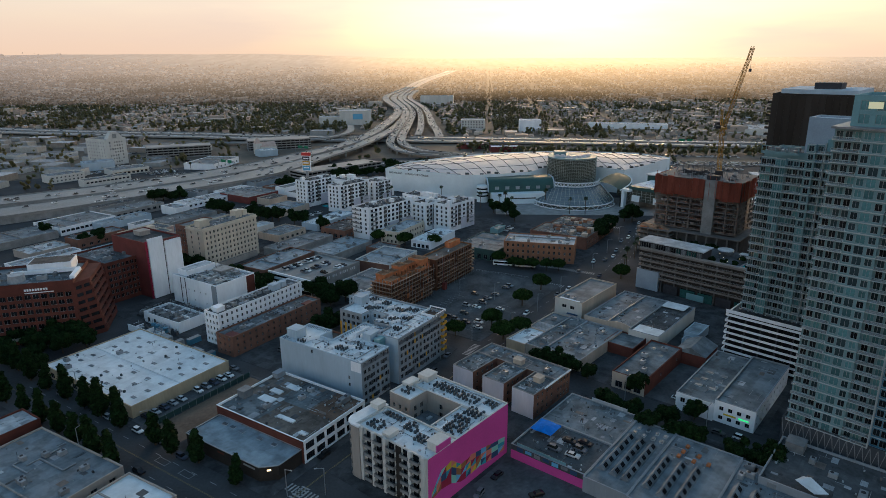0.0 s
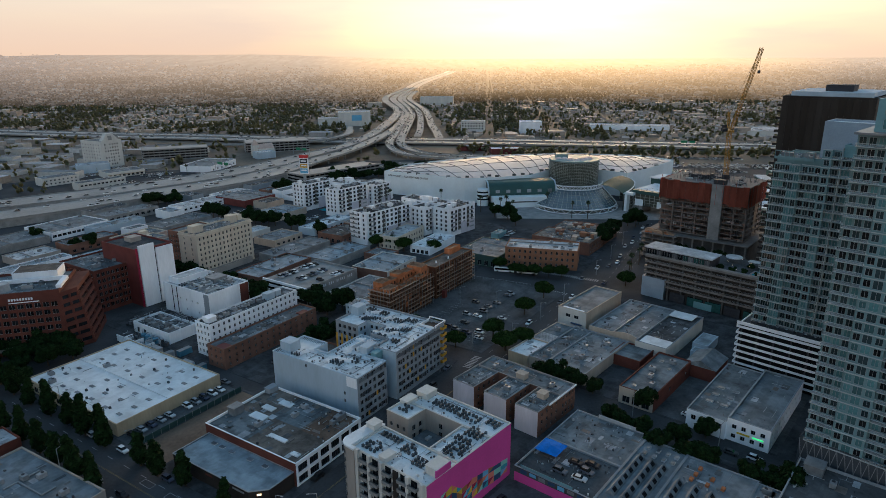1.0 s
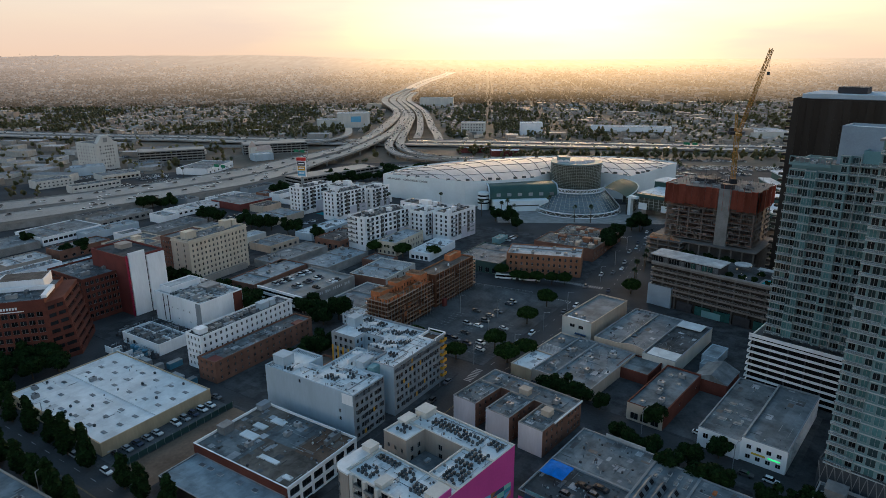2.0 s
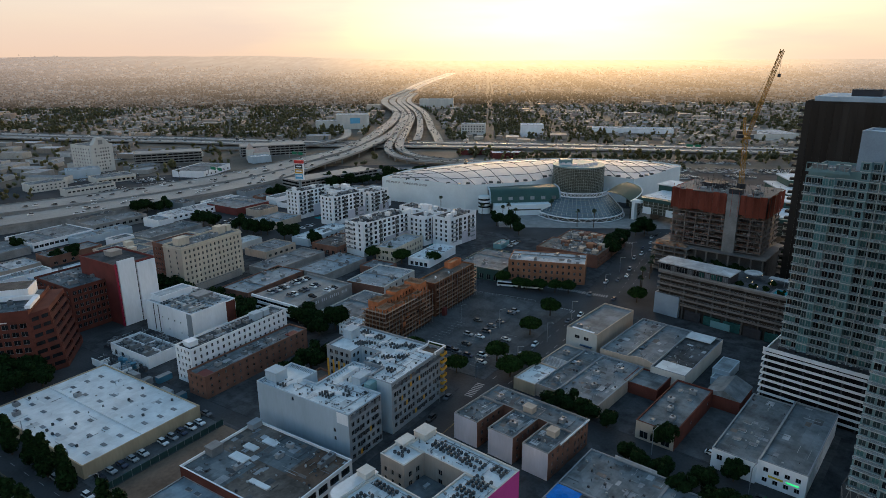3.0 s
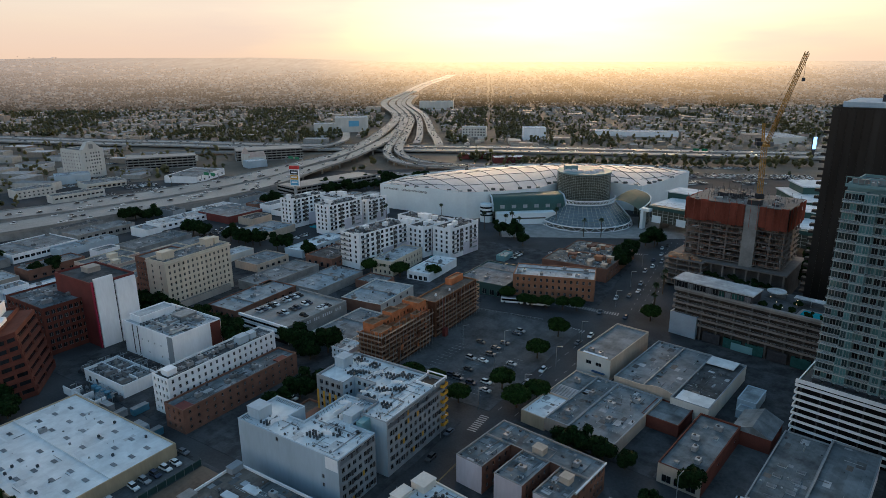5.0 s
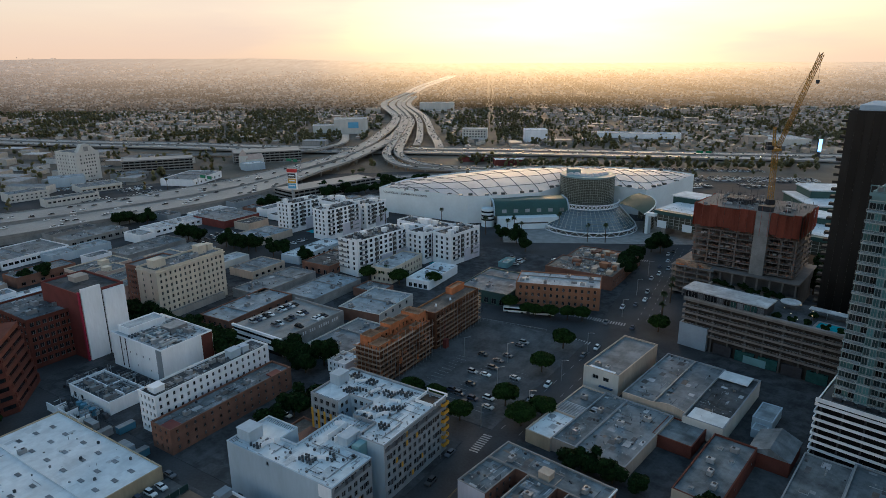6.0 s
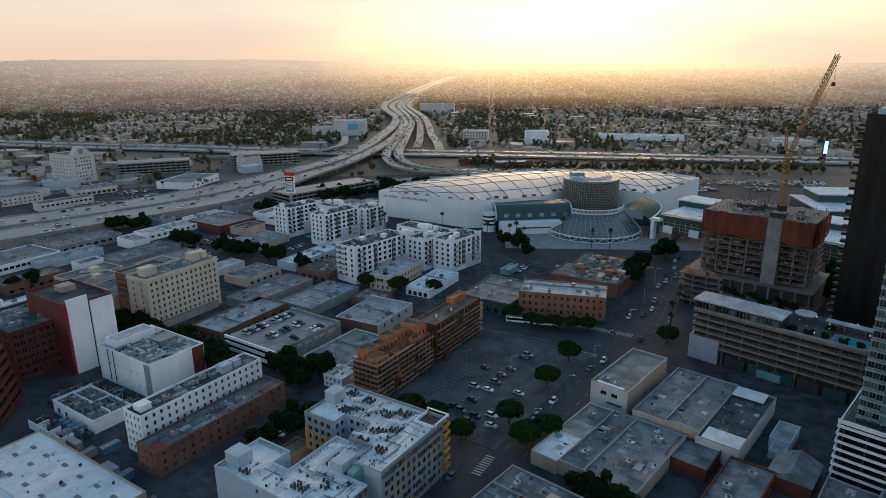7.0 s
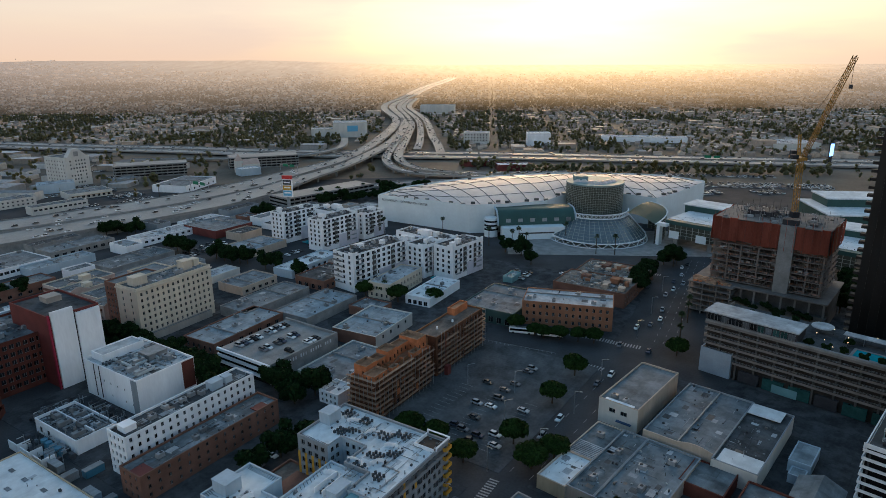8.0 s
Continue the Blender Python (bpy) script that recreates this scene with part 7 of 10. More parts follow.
shed("flat_roof_shop", "low shop with a dull blue-grey roof", -176, 430, 60, 49, 24, 6, "grey_wall", "slate_roof")
shed("red_band_store", "grey store with a broad red fascia", -169, 542, 56, 34, 38, 6, "grey_wall", "slate_roof", mats=dict(y0=M["red_panel"], x0=M["red_panel"]))
shed("white_depot", "white depot with a flat pale roof", -192, 564, 58, 33, 22, 5, "white", "pale_roof", (6, 1, 2.5, 1.6, 2, 4, 1))
shed("white_depot", "white depot with a flat pale roof", -214, 522, 58, 52, 18, 5, "white", "pale_roof", (10, 1, 2.5, 1.6, 2, 4, 1))
shed("flat_roof_shop", "low shop with a dull blue-grey roof", -130, 492, 58, 34, 26, 5, "beige", "blue_roof")
shed("white_canopy_store", "long white canopied store with blue containers", -232, 372, GL, 60, 8, 5, "pale_wall", "white_roof", bits=2)
shed("white_canopy_store", "long white canopied store with blue containers", -250, 352, GL, 40, 10, 7, "white", "blue_roof", bits=5)
shed("low_garage", "low dark garage with a flat roof", -250, 318, GL, 34, 16, 5, "concrete", "dark_roof")
shed("low_garage", "low dark garage with a flat roof", -300, 396, 58, 50, 30, 5, "concrete", "slate_roof")
shed("yellow_clinic", "bright yellow stucco building with dark windows", -318, 408, 58, 20, 12, 8, "ochre", "grey_roof", (5, 2, 1.6, 1.6, 1.2, 3.4, 1))
shed("roadside_store", "flat-roofed brick store beside the avenue", -114.6, 133.7, 60, 36, 43, 5, "tan_grey", "slate_roof", (6, 1, 2, 2, 1, 4, 1), bits=7)
shed("roadside_store", "pale-roofed plain store beside the avenue", -92.2, 121.9, 60, 34, 21, 5, "tan_grey", "white_roof", bits=1)
shed("roadside_store", "small brick store with a pale flat roof", -144.5, 178.9, GL, 14, 12, 5.6, "brick", "pale_roof", bits=0)
pipes(bpy.data.objects["roadside_store"], 4.5, [[(22, 26), (26, 26), (26, 14), (30, 14)], [(20, 22), (20, 30), (24, 30)], [(28, 26), (32, 26)]], 0.18)


bm = boxes((-1.9, -1.5, 0, 1.9, 0, 0.2), (-1.9, -1.5, 0.95, 1.9, -1.42, 1.05), (-1.9, -1.5, 0.2, -1.82, -1.42, 0.95), (1.82, -1.5, 0.2, 1.9, -1.42, 0.95), (-1.9, -1.5, 0.2, 1.9, -1.47, 0.9))
FINGER_BALCONY = mesh_of("balcony", bm)
FINGER_BALCONY.materials.append(M["grey_wall"])


bm = boxes((-1.2, -1.0, 0, 1.2, 0, 0.16), (-1.2, -1.0, 0.95, 1.2, -0.94, 1.02), (-1.2, -1.0, 0.16, 1.2, -0.97, 0.9))
SMALL_BALCONY = mesh_of("balcony", bm)
SMALL_BALCONY.materials.append(M["balcony"])


# ---- white apartment complex: fingers joined by a long back wing ----
def finger(root, x0, y0, x1, y1, h):
    block(root, (x0, y0, x1, y1), 0, h, M["white"], M["dark_roof"], parapet=0.7, deep=0.35, frame_mat=M["unit"],
          faces=dict(y0=(max(3, int((x1 - x0) / 4.2)), int(h / 3.1) - 1, 2.4, 2.0, 3.7, 3.1, 1.0), x0=(max(2, int((y1 - y0) / 4.4)), int(h / 3.1) - 1, 1.8, 1.9, 3.7, 3.1, 1.0)))
    r2 = random.Random(int(x0 * 3 + y0))
    for lev in range(int(h / 3.1) - 1):
        child("balcony", FINGER_BALCONY, root, pose(x0 + 4.2, y0, 3.4 + lev * 3.1))
        if x1 - x0 > 25:
            child("balcony", FINGER_BALCONY, root, pose(x1 - 5.0, y0, 3.4 + lev * 3.1))
    long = x1 - x0
    part("wall_field", boxes((x0 + long * 0.45, y0 - 0.05, 0, x1 + 0.02, y0 - 0.005, h * 0.42)), M["lilac_white"], root)
    for u in (0.34, 0.68) if long > 20 else (0.5,):
        xs, w = x0 + long * u, 2.6
        # flat dark strip, proud of the wall, paints the shade of a balcony recess
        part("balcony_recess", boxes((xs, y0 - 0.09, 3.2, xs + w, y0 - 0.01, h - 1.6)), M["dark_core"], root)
        for lev in range(int(h / 3.1) - 1):
            child("balcony", SMALL_BALCONY, root, pose(xs + w / 2, y0 - 0.09, 3.4 + lev * 3.1))
    bm = bmesh.new()
    for i in range(int(long * (y1 - y0) / 22)):
        px, py, d = r2.uniform(x0 + 1.2, x1 - 3), r2.uniform(y0 + 1.2, y1 - 2.5), r2.uniform(0.6, 2.2)
        box(bm, px, py, h - 0.7, px + d, py + d * r2.uniform(0.4, 0.9), h - 0.7 + r2.uniform(0.4, 1.5))
    tagged(part("roof_plant", bm, M["fittings"], root), kind="stuff")
    for px in (x0, x1 - 3.2):
        part("raised_parapet", boxes((px - 0.07, y0 - 0.07, h - 0.6, px + 3.2, y0 + 0.4, h + 1.1), (px - 0.07, y0 + 0.4, h - 0.6, px + 0.4, y0 + 4, h + 1.1)), M["white"], root)
    for i in range(2):
        hx, hy = r2.uniform(x0 + 2, x1 - 7), r2.uniform(y0 + 2, y1 - 6)
        hut(root, hx, hy, hx + r2.uniform(2.5, 4.5), hy + r2.uniform(2.5, 3.6), h - 0.7, h + r2.uniform(1.2, 2.4), M["white"])
    roof_bits(root, x0 + 1, y0 + 1, x1 - 1, y1 - 1, h - 0.7, 40, int(x0 + y0 + 90))
    for i in range(int((x1 - x0) * (y1 - y0) / 130)):
        copy_thing(unit_a, on(root, r2.uniform(x0 + 2, x1 - 2), r2.uniform(y0 + 2, y1 - 2), h - 0.7, 90 * (i % 2)))


root = house("white_apartments", "white apartment fingers with dark windows round courts", -51.4, 425.3, GR)
finger(root, 0, 0, 43, 17, 22)
finger(root, 51, -29, 80, -14, 20)
finger(root, 43, -13, 60, 1, 20)
finger(root, 60, -14, 74, 26, 20)
finger(root, 43, 2, 60, 16, 19)
for lev in range(6):
    part("balcony", boxes((-1.1, 9, 4.2 + lev * 3.1, 0, 16, 4.4 + lev * 3.1), (-1.1, 9, 4.4 + lev * 3.1, -1.04, 16, 5.3 + lev * 3.1)), M["unit"], root)
part("pool", boxes((46, -24, 0.1, 52, -15, 0.3)), M["pool"], root)
hut(root, 62, 0, 66, 6, 19, 23, M["white"])
root = house("white_apartments", "white apartment fingers with dark windows round courts", -83.9, 506, 52)
finger(root, 0, 0, 34, 14, 22)
finger(root, -2, 38, 32, 52, 22)
finger(root, 26, 14, 40, 38, 21)
finger(root, 40, 0, 62, 16, 19)
part("pool", boxes((8, 22, 0.1, 14, 32, 0.3)), M["pool"], root)
hut(root, 34, 20, 38, 27, 20.4, 24, M["white"])


YARDS = []   # open back lots, with cars
# ---- low shops and yards that fill the blocks between ----
FILLED = set()
for ob in list(scene.objects):
    if ob.type == "MESH" and ob.parent and ob.name.split(".")[0] in ("wall", "core", "roof", "deck_band"):
        m = ob.parent.matrix_basis @ ob.matrix_basis
        cs = [m @ Vector(c) for c in ob.bound_box]
        o, ex, ey = cs[0], cs[4] - cs[0], cs[3] - cs[0]
        nx, ny = int(ex.length / 2) + 2, int(ey.length / 2) + 2
        for i in range(nx + 1):
            for j in range(ny + 1):
                p = o + ex * (i / nx) + ey * (j / ny)
                FILLED.add((int(p.x // 3), int(p.y // 3)))


def street(x, y):
    """Ground kept clear: the tree-lined cross street and the two streets along the grid."""
    u, v = x + 250, y - 556
    if abs(u * 0.553 + v * 0.833) < 10:
        return True
    u, v = x + 120, y - 330
    return abs(u * 0.84 - v * 0.545 + 96) < 7 or abs(u * 0.84 - v * 0.545 - 20) < 6


rng = random.Random(90)
walls = ("concrete", "grey_wall", "beige", "tan_grey", "white", "brick2", "cream_pale", "tan_grey")
roofs = ("slate_roof", "grey_roof", "blue_roof", "grey_roof", "pale_roof", "slate_roof", "dark_roof")
tries = [(rng.uniform(-330, -40), rng.uniform(335, 640), rng.choice((26, 34, 20, 15, 12)), rng.choice((20, 16, 12, 10))) for k in range(1500)]
tries.sort(key=lambda c: -c[2] * c[3])
built = 0
for x, y, b, a in tries:
    yaw = radians(58)
    cells, ok = set(), True
    for i in range(int(b / 2) + 2):
        for j in range(int(a / 2) + 2):
            px, py = -1.5 + min(i * 2, b + 1.5), -1.5 + min(j * 2, a + 1.5)
            wx, wy = x + px * math.cos(yaw) - py * math.sin(yaw), y + px * math.sin(yaw) + py * math.cos(yaw)
            c = (int(wx // 3), int(wy // 3))
            if c in FILLED or street(wx, wy) or wx < -368 + (wy - 380) * 0.4 + 24 or wx > -20 or wy > 650:
                ok = False
                break
            cells.add(c)
        if not ok:
            break
    if ok and built < 38:
        built += 1
        FILLED |= cells
        if rng.random() < 0.72:
            shed("flat_roof_shop", "low flat-roofed shop with a dull stained roof", x, y, 58, b, a, rng.uniform(4, 6.5), rng.choice(walls), rng.choice(roofs), (max(2, int(b / 5)), 1, 2.2, 1.7, 1.0, 4, 1) if rng.random() < 0.25 else None, bits=rng.choice((0, 1)))
        else:
            YARDS.append((x, y, b, a))

# ---- convention centre ----
hall = thing("convention_hall", "vast white hall with a curved pale metal roof", "hall", pose(0, 0, 0.1))
FRONT = [(-55, 600), (-20, 579), (18, 554.5), (44, 557), (76, 567), (100, 596), (134, 600), (163, 574), (190, 601), (229.5, 649)]
BACK = [(-54, 602), (-34, 634), (6, 662), (50, 684), (90, 692), (120, 694), (150, 692), (178, 688), (206, 680), (231, 652)]


def along(line, u):
    k = min(8, int(u * 9))
    return Vector((*line[k], 0)).lerp(Vector((*line[k + 1], 0)), u * 9 - k)


def lens(u, v):
    """A point of the roof's plan: u along it, v from the front edge (0) to the back edge (1)."""
    u = max(0.0, min(1.0, u))
    bulge = math.sin(math.pi * u) ** 0.7
    p = along(FRONT, u).lerp(along(BACK, u), v)
    return Vector((p.x, p.y, 19.6 + 5.6 * math.sin(math.pi * v) * bulge + 1.2 * bulge))


NU, NV = 54, 16
v = [tuple(lens(i / NU, j / NV)) for i in range(NU + 1) for j in range(NV + 1)]
f = [(i * (NV + 1) + j, (i + 1) * (NV + 1) + j, (i + 1) * (NV + 1) + j + 1, i * (NV + 1) + j + 1) for i in range(NU) for j in range(NV)]
child("roof", data_mesh("roof", v, f, M["gloss_roof"]), hall)
v, f = [], []
for e, vv in ((0, 0.0), (1, 1.0)):
    o = len(v)
    for i in range(NU + 1):
        p = lens(i / NU, vv)
        v += [(p.x, p.y, 0), (p.x, p.y, p.z + 1.2), ]
    f += [(o + 2 * i, o + 2 * i + 2, o + 2 * i + 3, o + 2 * i + 1) if e == 0 else (o + 2 * i + 2, o + 2 * i, o + 2 * i + 1, o + 2 * i + 3) for i in range(NU)]
child("wall", data_mesh("wall", v, f, M["hall_white"]), hall)
# dark seams cross the roof
for k in range(-4, 25):
    bm, last = bmesh.new(), None
    for s in range(15):
        vv = s / 14
        u = (k + 0.5) / 21 + (1 - vv) * 0.09
        if 0.03 < u < 0.97:
            p = lens(u, 0.03 + 0.94 * vv) + Vector((0, 0, 0.12))
            if last is not None:
                beam(bm, last, p, 0.19)
            last = p
    if last is not None and len(bm.verts) > 8:
        part("roof_seam", bm, M["seam"], hall)
    else:
        bm.free()
for vv in (0.2, 0.42, 0.66):
    bm = bmesh.new()
    for s in range(30):
        beam(bm, lens(0.06 + 0.88 * s / 30, vv) + Vector((0, 0, 0.1)), lens(0.06 + 0.88 * (s + 1) / 30, vv) + Vector((0, 0, 0.1)), 0.16)
    part("roof_seam", bm, M["seam"], hall)
rng = random.Random(3)
for i in range(34):
    p = lens(0.05 + 0.9 * i / 34, rng.uniform(0.02, 0.06) if i % 4 else rng.uniform(0.93, 0.97))
    part("roof_machine", boxes((p.x - 1.6, p.y - 1, p.z, p.x + 1.6, p.y + 1, p.z + 1.5)), M["dark_core" if i % 3 else "unit"], hall)
part("service_yard", boxes((-46, 596, 19, -30, 604, 21.2)), M["unit"], hall)
# lettering on the white wall, one object per word
words = [("LOS ANGELES", 0.012), ("CONVENTION", 0.061), ("CENTER", 0.107)]
for word, u in words:
    p, q = lens(u, 0), lens(u + 0.04, 0)
    d = (q - p)
    cu = bpy.data.curves.new("lettering", "FONT")
    cu.body, cu.size, cu.extrude = word, 2.4, 0.06
    cu.materials.append(M["seam"])
    tx = new("lettering", cu)
    tx.parent = hall
    nrm = Vector((d.y, -d.x, 0)).normalized() * 0.25
    tx.matrix_basis = Matrix.Translation((p.x + nrm.x, p.y + nrm.y, 16.6)) @ Euler((radians(90), 0, math.atan2(d.y, d.x))).to_matrix().to_4x4()

# glass drum with truss ring and sloping glass skirt
drum = thing("glass_drum", "round green-grey glass lobby drum with white trusses", "lobby", pose(118, 588, 0.1))
bm = bmesh.new()
tube(bm, 0, 32, 22, 22, 48)
part("glass_wall", bm, M["drum_glass"], drum)
for i in range(16):
    z = 12 + i * 1.32
    bm = bmesh.new()
    n = 48
    ring = [[bm.verts.new(((22 + r) * math.cos(6.2832 * k / n), (22 + r) * math.sin(6.2832 * k / n), z + dz)) for k in range(n)] for r, dz in ((0, 0), (0.14, 0), (0.14, 0.14), (0, 0.14))]
    for a in range(3):
        for k in range(n):
            bm.faces.new((ring[a][k], ring[a][(k + 1) % n], ring[a + 1][(k + 1) % n], ring[a + 1][k]))
    part("ring_mullion", bm, M["mullion"], drum)
mul = box_mesh("mullion", (0.14, 0.14, 22), M["mullion"])
for k in range(72):
    a = 6.2832 * k / 72
    if math.sin(a) < 0.35:
        child("mullion", mul, drum, pose(22.05 * math.cos(a), 22.05 * math.sin(a), 10))
bm = bmesh.new()
tube(bm, 32, 33, 22.4, 22.4, 48)
part("roof_edge", bm, M["tower_wall"], drum)
for i in range(7):
    bm = bmesh.new()
    tube(bm, 33, 34.6, 3.2, 1.6, 10, -14 + i * 4.6, -6 + 5 * math.cos(i))
    part("roof_dome", bm, M["gloss_roof"], drum)
part("roof_plant", boxes((-16, -2, 33, -6, 8, 37)), M["tower_wall"], drum)
# skirt
SK0, SK1 = (-4, -22, 24, 12.5), (-7, -44, 34, 3.0)


def arc(spec, a, dr=0.0, dz=0.0):
    cx, cy, r, z = spec
    return (cx + (r + dr) * math.cos(a), cy + (r + dr) * math.sin(a), z + dz)


n = 24
angs = [math.pi * (1.02 + 0.96 * i / n) for i in range(n + 1)]
v = [arc(SK0, a) for a in angs] + [arc(SK1, a) for a in angs]
f = [(i, i + n + 1, i + n + 2, i + 1) for i in range(n)]
child("glass_skirt", data_mesh("glass_skirt", v, f, M["skirt_glass"]), drum)
bm = bmesh.new()
for a in angs:
    beam(bm, arc(SK0, a, 0.1, 0.1), arc(SK1, a, 0.1, 0.1), 0.1)
for j in range(1, 8):
    for i in range(n):
        p = [Vector(arc(SK0, a, 0.1, 0.1)).lerp(Vector(arc(SK1, a, 0.1, 0.1)), j / 8) for a in angs[i:i + 2]]
        beam(bm, p[0], p[1], 0.06)
tagged(part("skirt_mullions", bm, M["mullion"], drum), kind="stuff")
bm = bmesh.new()
for i in range(n):
    a, b = angs[i], angs[i + 1]
    for dz in (0.5, 3.6):
        beam(bm, arc(SK0, a, 0.6, dz), arc(SK0, b, 0.6, dz), 0.3)
    beam(bm, arc(SK0, a, 0.6, 0.5), arc(SK0, b, 0.6, 3.6), 0.2)
    beam(bm, arc(SK0, b, 0.6, 0.5), arc(SK0, a, 0.6, 3.6), 0.2)
tagged(part("upper_truss", bm, M["white"], drum), kind="stuff")
bm = bmesh.new()
for i in range(n):
    a, b = angs[i], angs[i + 1]
    beam(bm, arc(SK1, a, 0.5, 0.2), arc(SK1, b, 0.5, 0.2), 0.35)
    beam(bm, arc(SK1, a, 2.0, -2.6), arc(SK1, b, 2.0, -2.6), 0.25)
    if i % 2 == 0:
        beam(bm, arc(SK1, a, 0.5, 0.2), arc(SK1, b, 2.0, -2.6), 0.22)
        beam(bm, arc(SK1, b, 2.0, -2.6), arc(SK1, angs[min(n, i + 2)], 0.5, 0.2), 0.22)
tagged(part("base_truss", bm, M["white"], drum), kind="stuff")
for e in (0, n):
    bm = bmesh.new()
    beam(bm, arc(SK0, angs[e], 0.6, 0), arc(SK1, angs[e], 0.8, 0), 0.45)
    part("edge_beam", bm, M["white"], drum)

# green vaulted wing
wing = thing("vaulted_wing", "green glass vaulted wing on a white base", "hall", pose(38, 541, 0.1, 0, 0, 6))
n = 12
prof = [(9 - 9 * math.cos(math.pi / 2 * i / n), 9 + 10.5 * math.sin(math.pi / 2 * i / n)) for i in range(n + 1)] + [(20, 19.5)]
v = [(x, y, z) for x in (0, 58) for y, z in prof]
m = len(prof)
f = [(i, m + i, m + i + 1, i + 1) for i in range(m - 1)]
child("vault", data_mesh("vault", v, f, M["green_panel"]), wing)
bm = bmesh.new()
for x in (0, 58):
    for i in range(m - 1):
        beam(bm, (x, *prof[i]), (x, *prof[i + 1]), 0.5)
part("arch_rim", bm, M["pale_wall"], wing)
v = [(0.2, y, z) for y, z in prof] + [(0.2, 20, 0), (0.2, 0, 0)]
child("end_wall", data_mesh("end_wall", v, [tuple(range(len(v)))], M["drum_glass"]), wing)
part("glazing_band", boxes((2, 2.0, 12.2, 57, 2.4, 15.5)), M["green_glass"], wing)
for i in range(6):
    part("glazing_rib", boxes((6 + i * 9, 0.2, 9.2, 9.4 + i * 9, 2.1, 13.6)), M["unit"], wing)
part("white_base", boxes((2, -8, 0, 48, 1, 8.8)), M["hall_white"], wing)
# dark strip laid on the white base, painting a slot's shadow
part("shadow_slot", boxes((14, -8.1, 4.2, 40, -7.95, 5.2)), M["dark_core"], wing)
bm = bmesh.new()
tube(bm, 0, 14, 5, 5, 20, -4, 6)
part("stair_drum", bm, M["hall_white"], wing)
for z in (5, 8, 11):
    bm = bmesh.new()
    tube(bm, z, z + 1.3, 5.06, 5.06, 20, -4, 6)
    part("stair_window", bm, M["glass"], wing)

# curved green canopy and the bridge hall over the street
gate = thing("bridge_hall", "flat-roofed bridge hall with green fascias over the street", "hall", pose(162.1, 549.5, 0.1, 0, 0, -46))
part("front_wall", boxes((16, -26, 6, 130, -22, 15)), M["drum_glass"], gate)
part("fascia", boxes((14, -26.5, 15, 132, -21, 17.6)), M["green_panel"], gate)
part("roof_terrace", boxes((12, -21, 14, 132, 13.9, 17)), M["white_roof"], gate)
part("upper_hall", boxes((8, 14, 14, 128, 34, 21)), M["green_panel"], gate)
part("upper_roof", boxes((7, 13, 21, 129, 35, 21.8)), M["white_roof"], gate)
for i in range(28):
    part("column_fin", boxes((17 + i * 4.1, -26.3, 6, 17.3 + i * 4.1, -26.01, 15)), M["mullion"], gate)
for z in (8.2, 10.4, 12.6):
    part("transom", boxes((16, -26.2, z, 130, -26.005, z + 0.2)), M["mullion"], gate)
for x in (19, 38, 62):
    part("white_panel", boxes((x, -30.2, 6.4, x + 7, -29.9, 11.6)), M["hall_white"], gate)
part("portal", boxes((10, -31, 0, 12.4, -26.6, 15.6), (12.4, -31, 13.6, 17, -26.6, 15.6)), M["hall_white"], gate)
for x in (20, 44, 74, 104):
    part("pier", boxes((x, -25, 0, x + 3, -10, 6)), M["concrete"], gate)
roof_bits(gate, 14, -18, 128, 12, 17, 60, 71, "pale_patches")
# leaf-shaped green glass canopy between the drum and the bridge
leaf = thing("leaf_canopy", "leaf-shaped green glass roof on a curved glass wall", "canopy", pose(0, 0, 0.1))
root_c, top_c, side_c, foot_c = Vector((134, 548, 16.5)), Vector((156, 568, 20.5)), Vector((172, 545, 19.5)), Vector((146, 522, 14.0))
rim = [top_c * (1 - t) ** 2 + side_c * 2 * t * (1 - t) + foot_c * t * t for t in [i / 14 for i in range(15)]]
v, f = [], []
for i, p in enumerate(rim):
    for k in range(6):
        q = root_c.lerp(p, k / 5)
        v.append((q.x, q.y, q.z + 1.6 * math.sin(math.pi * k / 5)))
f = [(6 * i + k, 6 * i + k + 1, 6 * i + k + 7, 6 * i + k + 6) for i in range(14) for k in range(5)]
child("canopy_roof", data_mesh("canopy_roof", v, f, M["green_sheen"]), leaf)
v = [c for p in rim for c in ((p.x, p.y, 0), tuple(p))]
child("glass_wall", data_mesh("glass_wall", v, [(2 * i + 2, 2 * i, 2 * i + 1, 2 * i + 3) for i in range(14)], M["drum_glass"]), leaf)
bm = bmesh.new()
for p, q in zip(rim, rim[1:]):
    beam(bm, p, q, 0.35)
part("rim", bm, M["hall_white"], leaf)
bm = bmesh.new()
for p, q in zip(rim, rim[1:]):
    beam(bm, (p.x, p.y, 0), p, 0.12)
    for k in range(1, 7):
        beam(bm, (p.x, p.y, p.z * k / 7), (q.x, q.y, q.z * k / 7), 0.08)
tagged(part("wall_mullions", bm, M["mullion"], leaf), kind="stuff")
hall2 = thing("white_hall", "long white-roofed hall with green bands", "hall", pose(290, 560, 0.1, 0, 0, -8))
part("lower_wall", boxes((0, 0, 0, 120, 60, 10)), M["green_panel"], hall2)
part("lower_roof", boxes((-1, -1, 10, 121, 61, 11)), M["white_roof"], hall2)
part("upper_wall", boxes((10, 30, 11, 110, 60, 17)), M["green_panel"], hall2)
part("upper_roof", boxes((9, 29, 17, 111, 61, 18)), M["white_roof"], hall2)

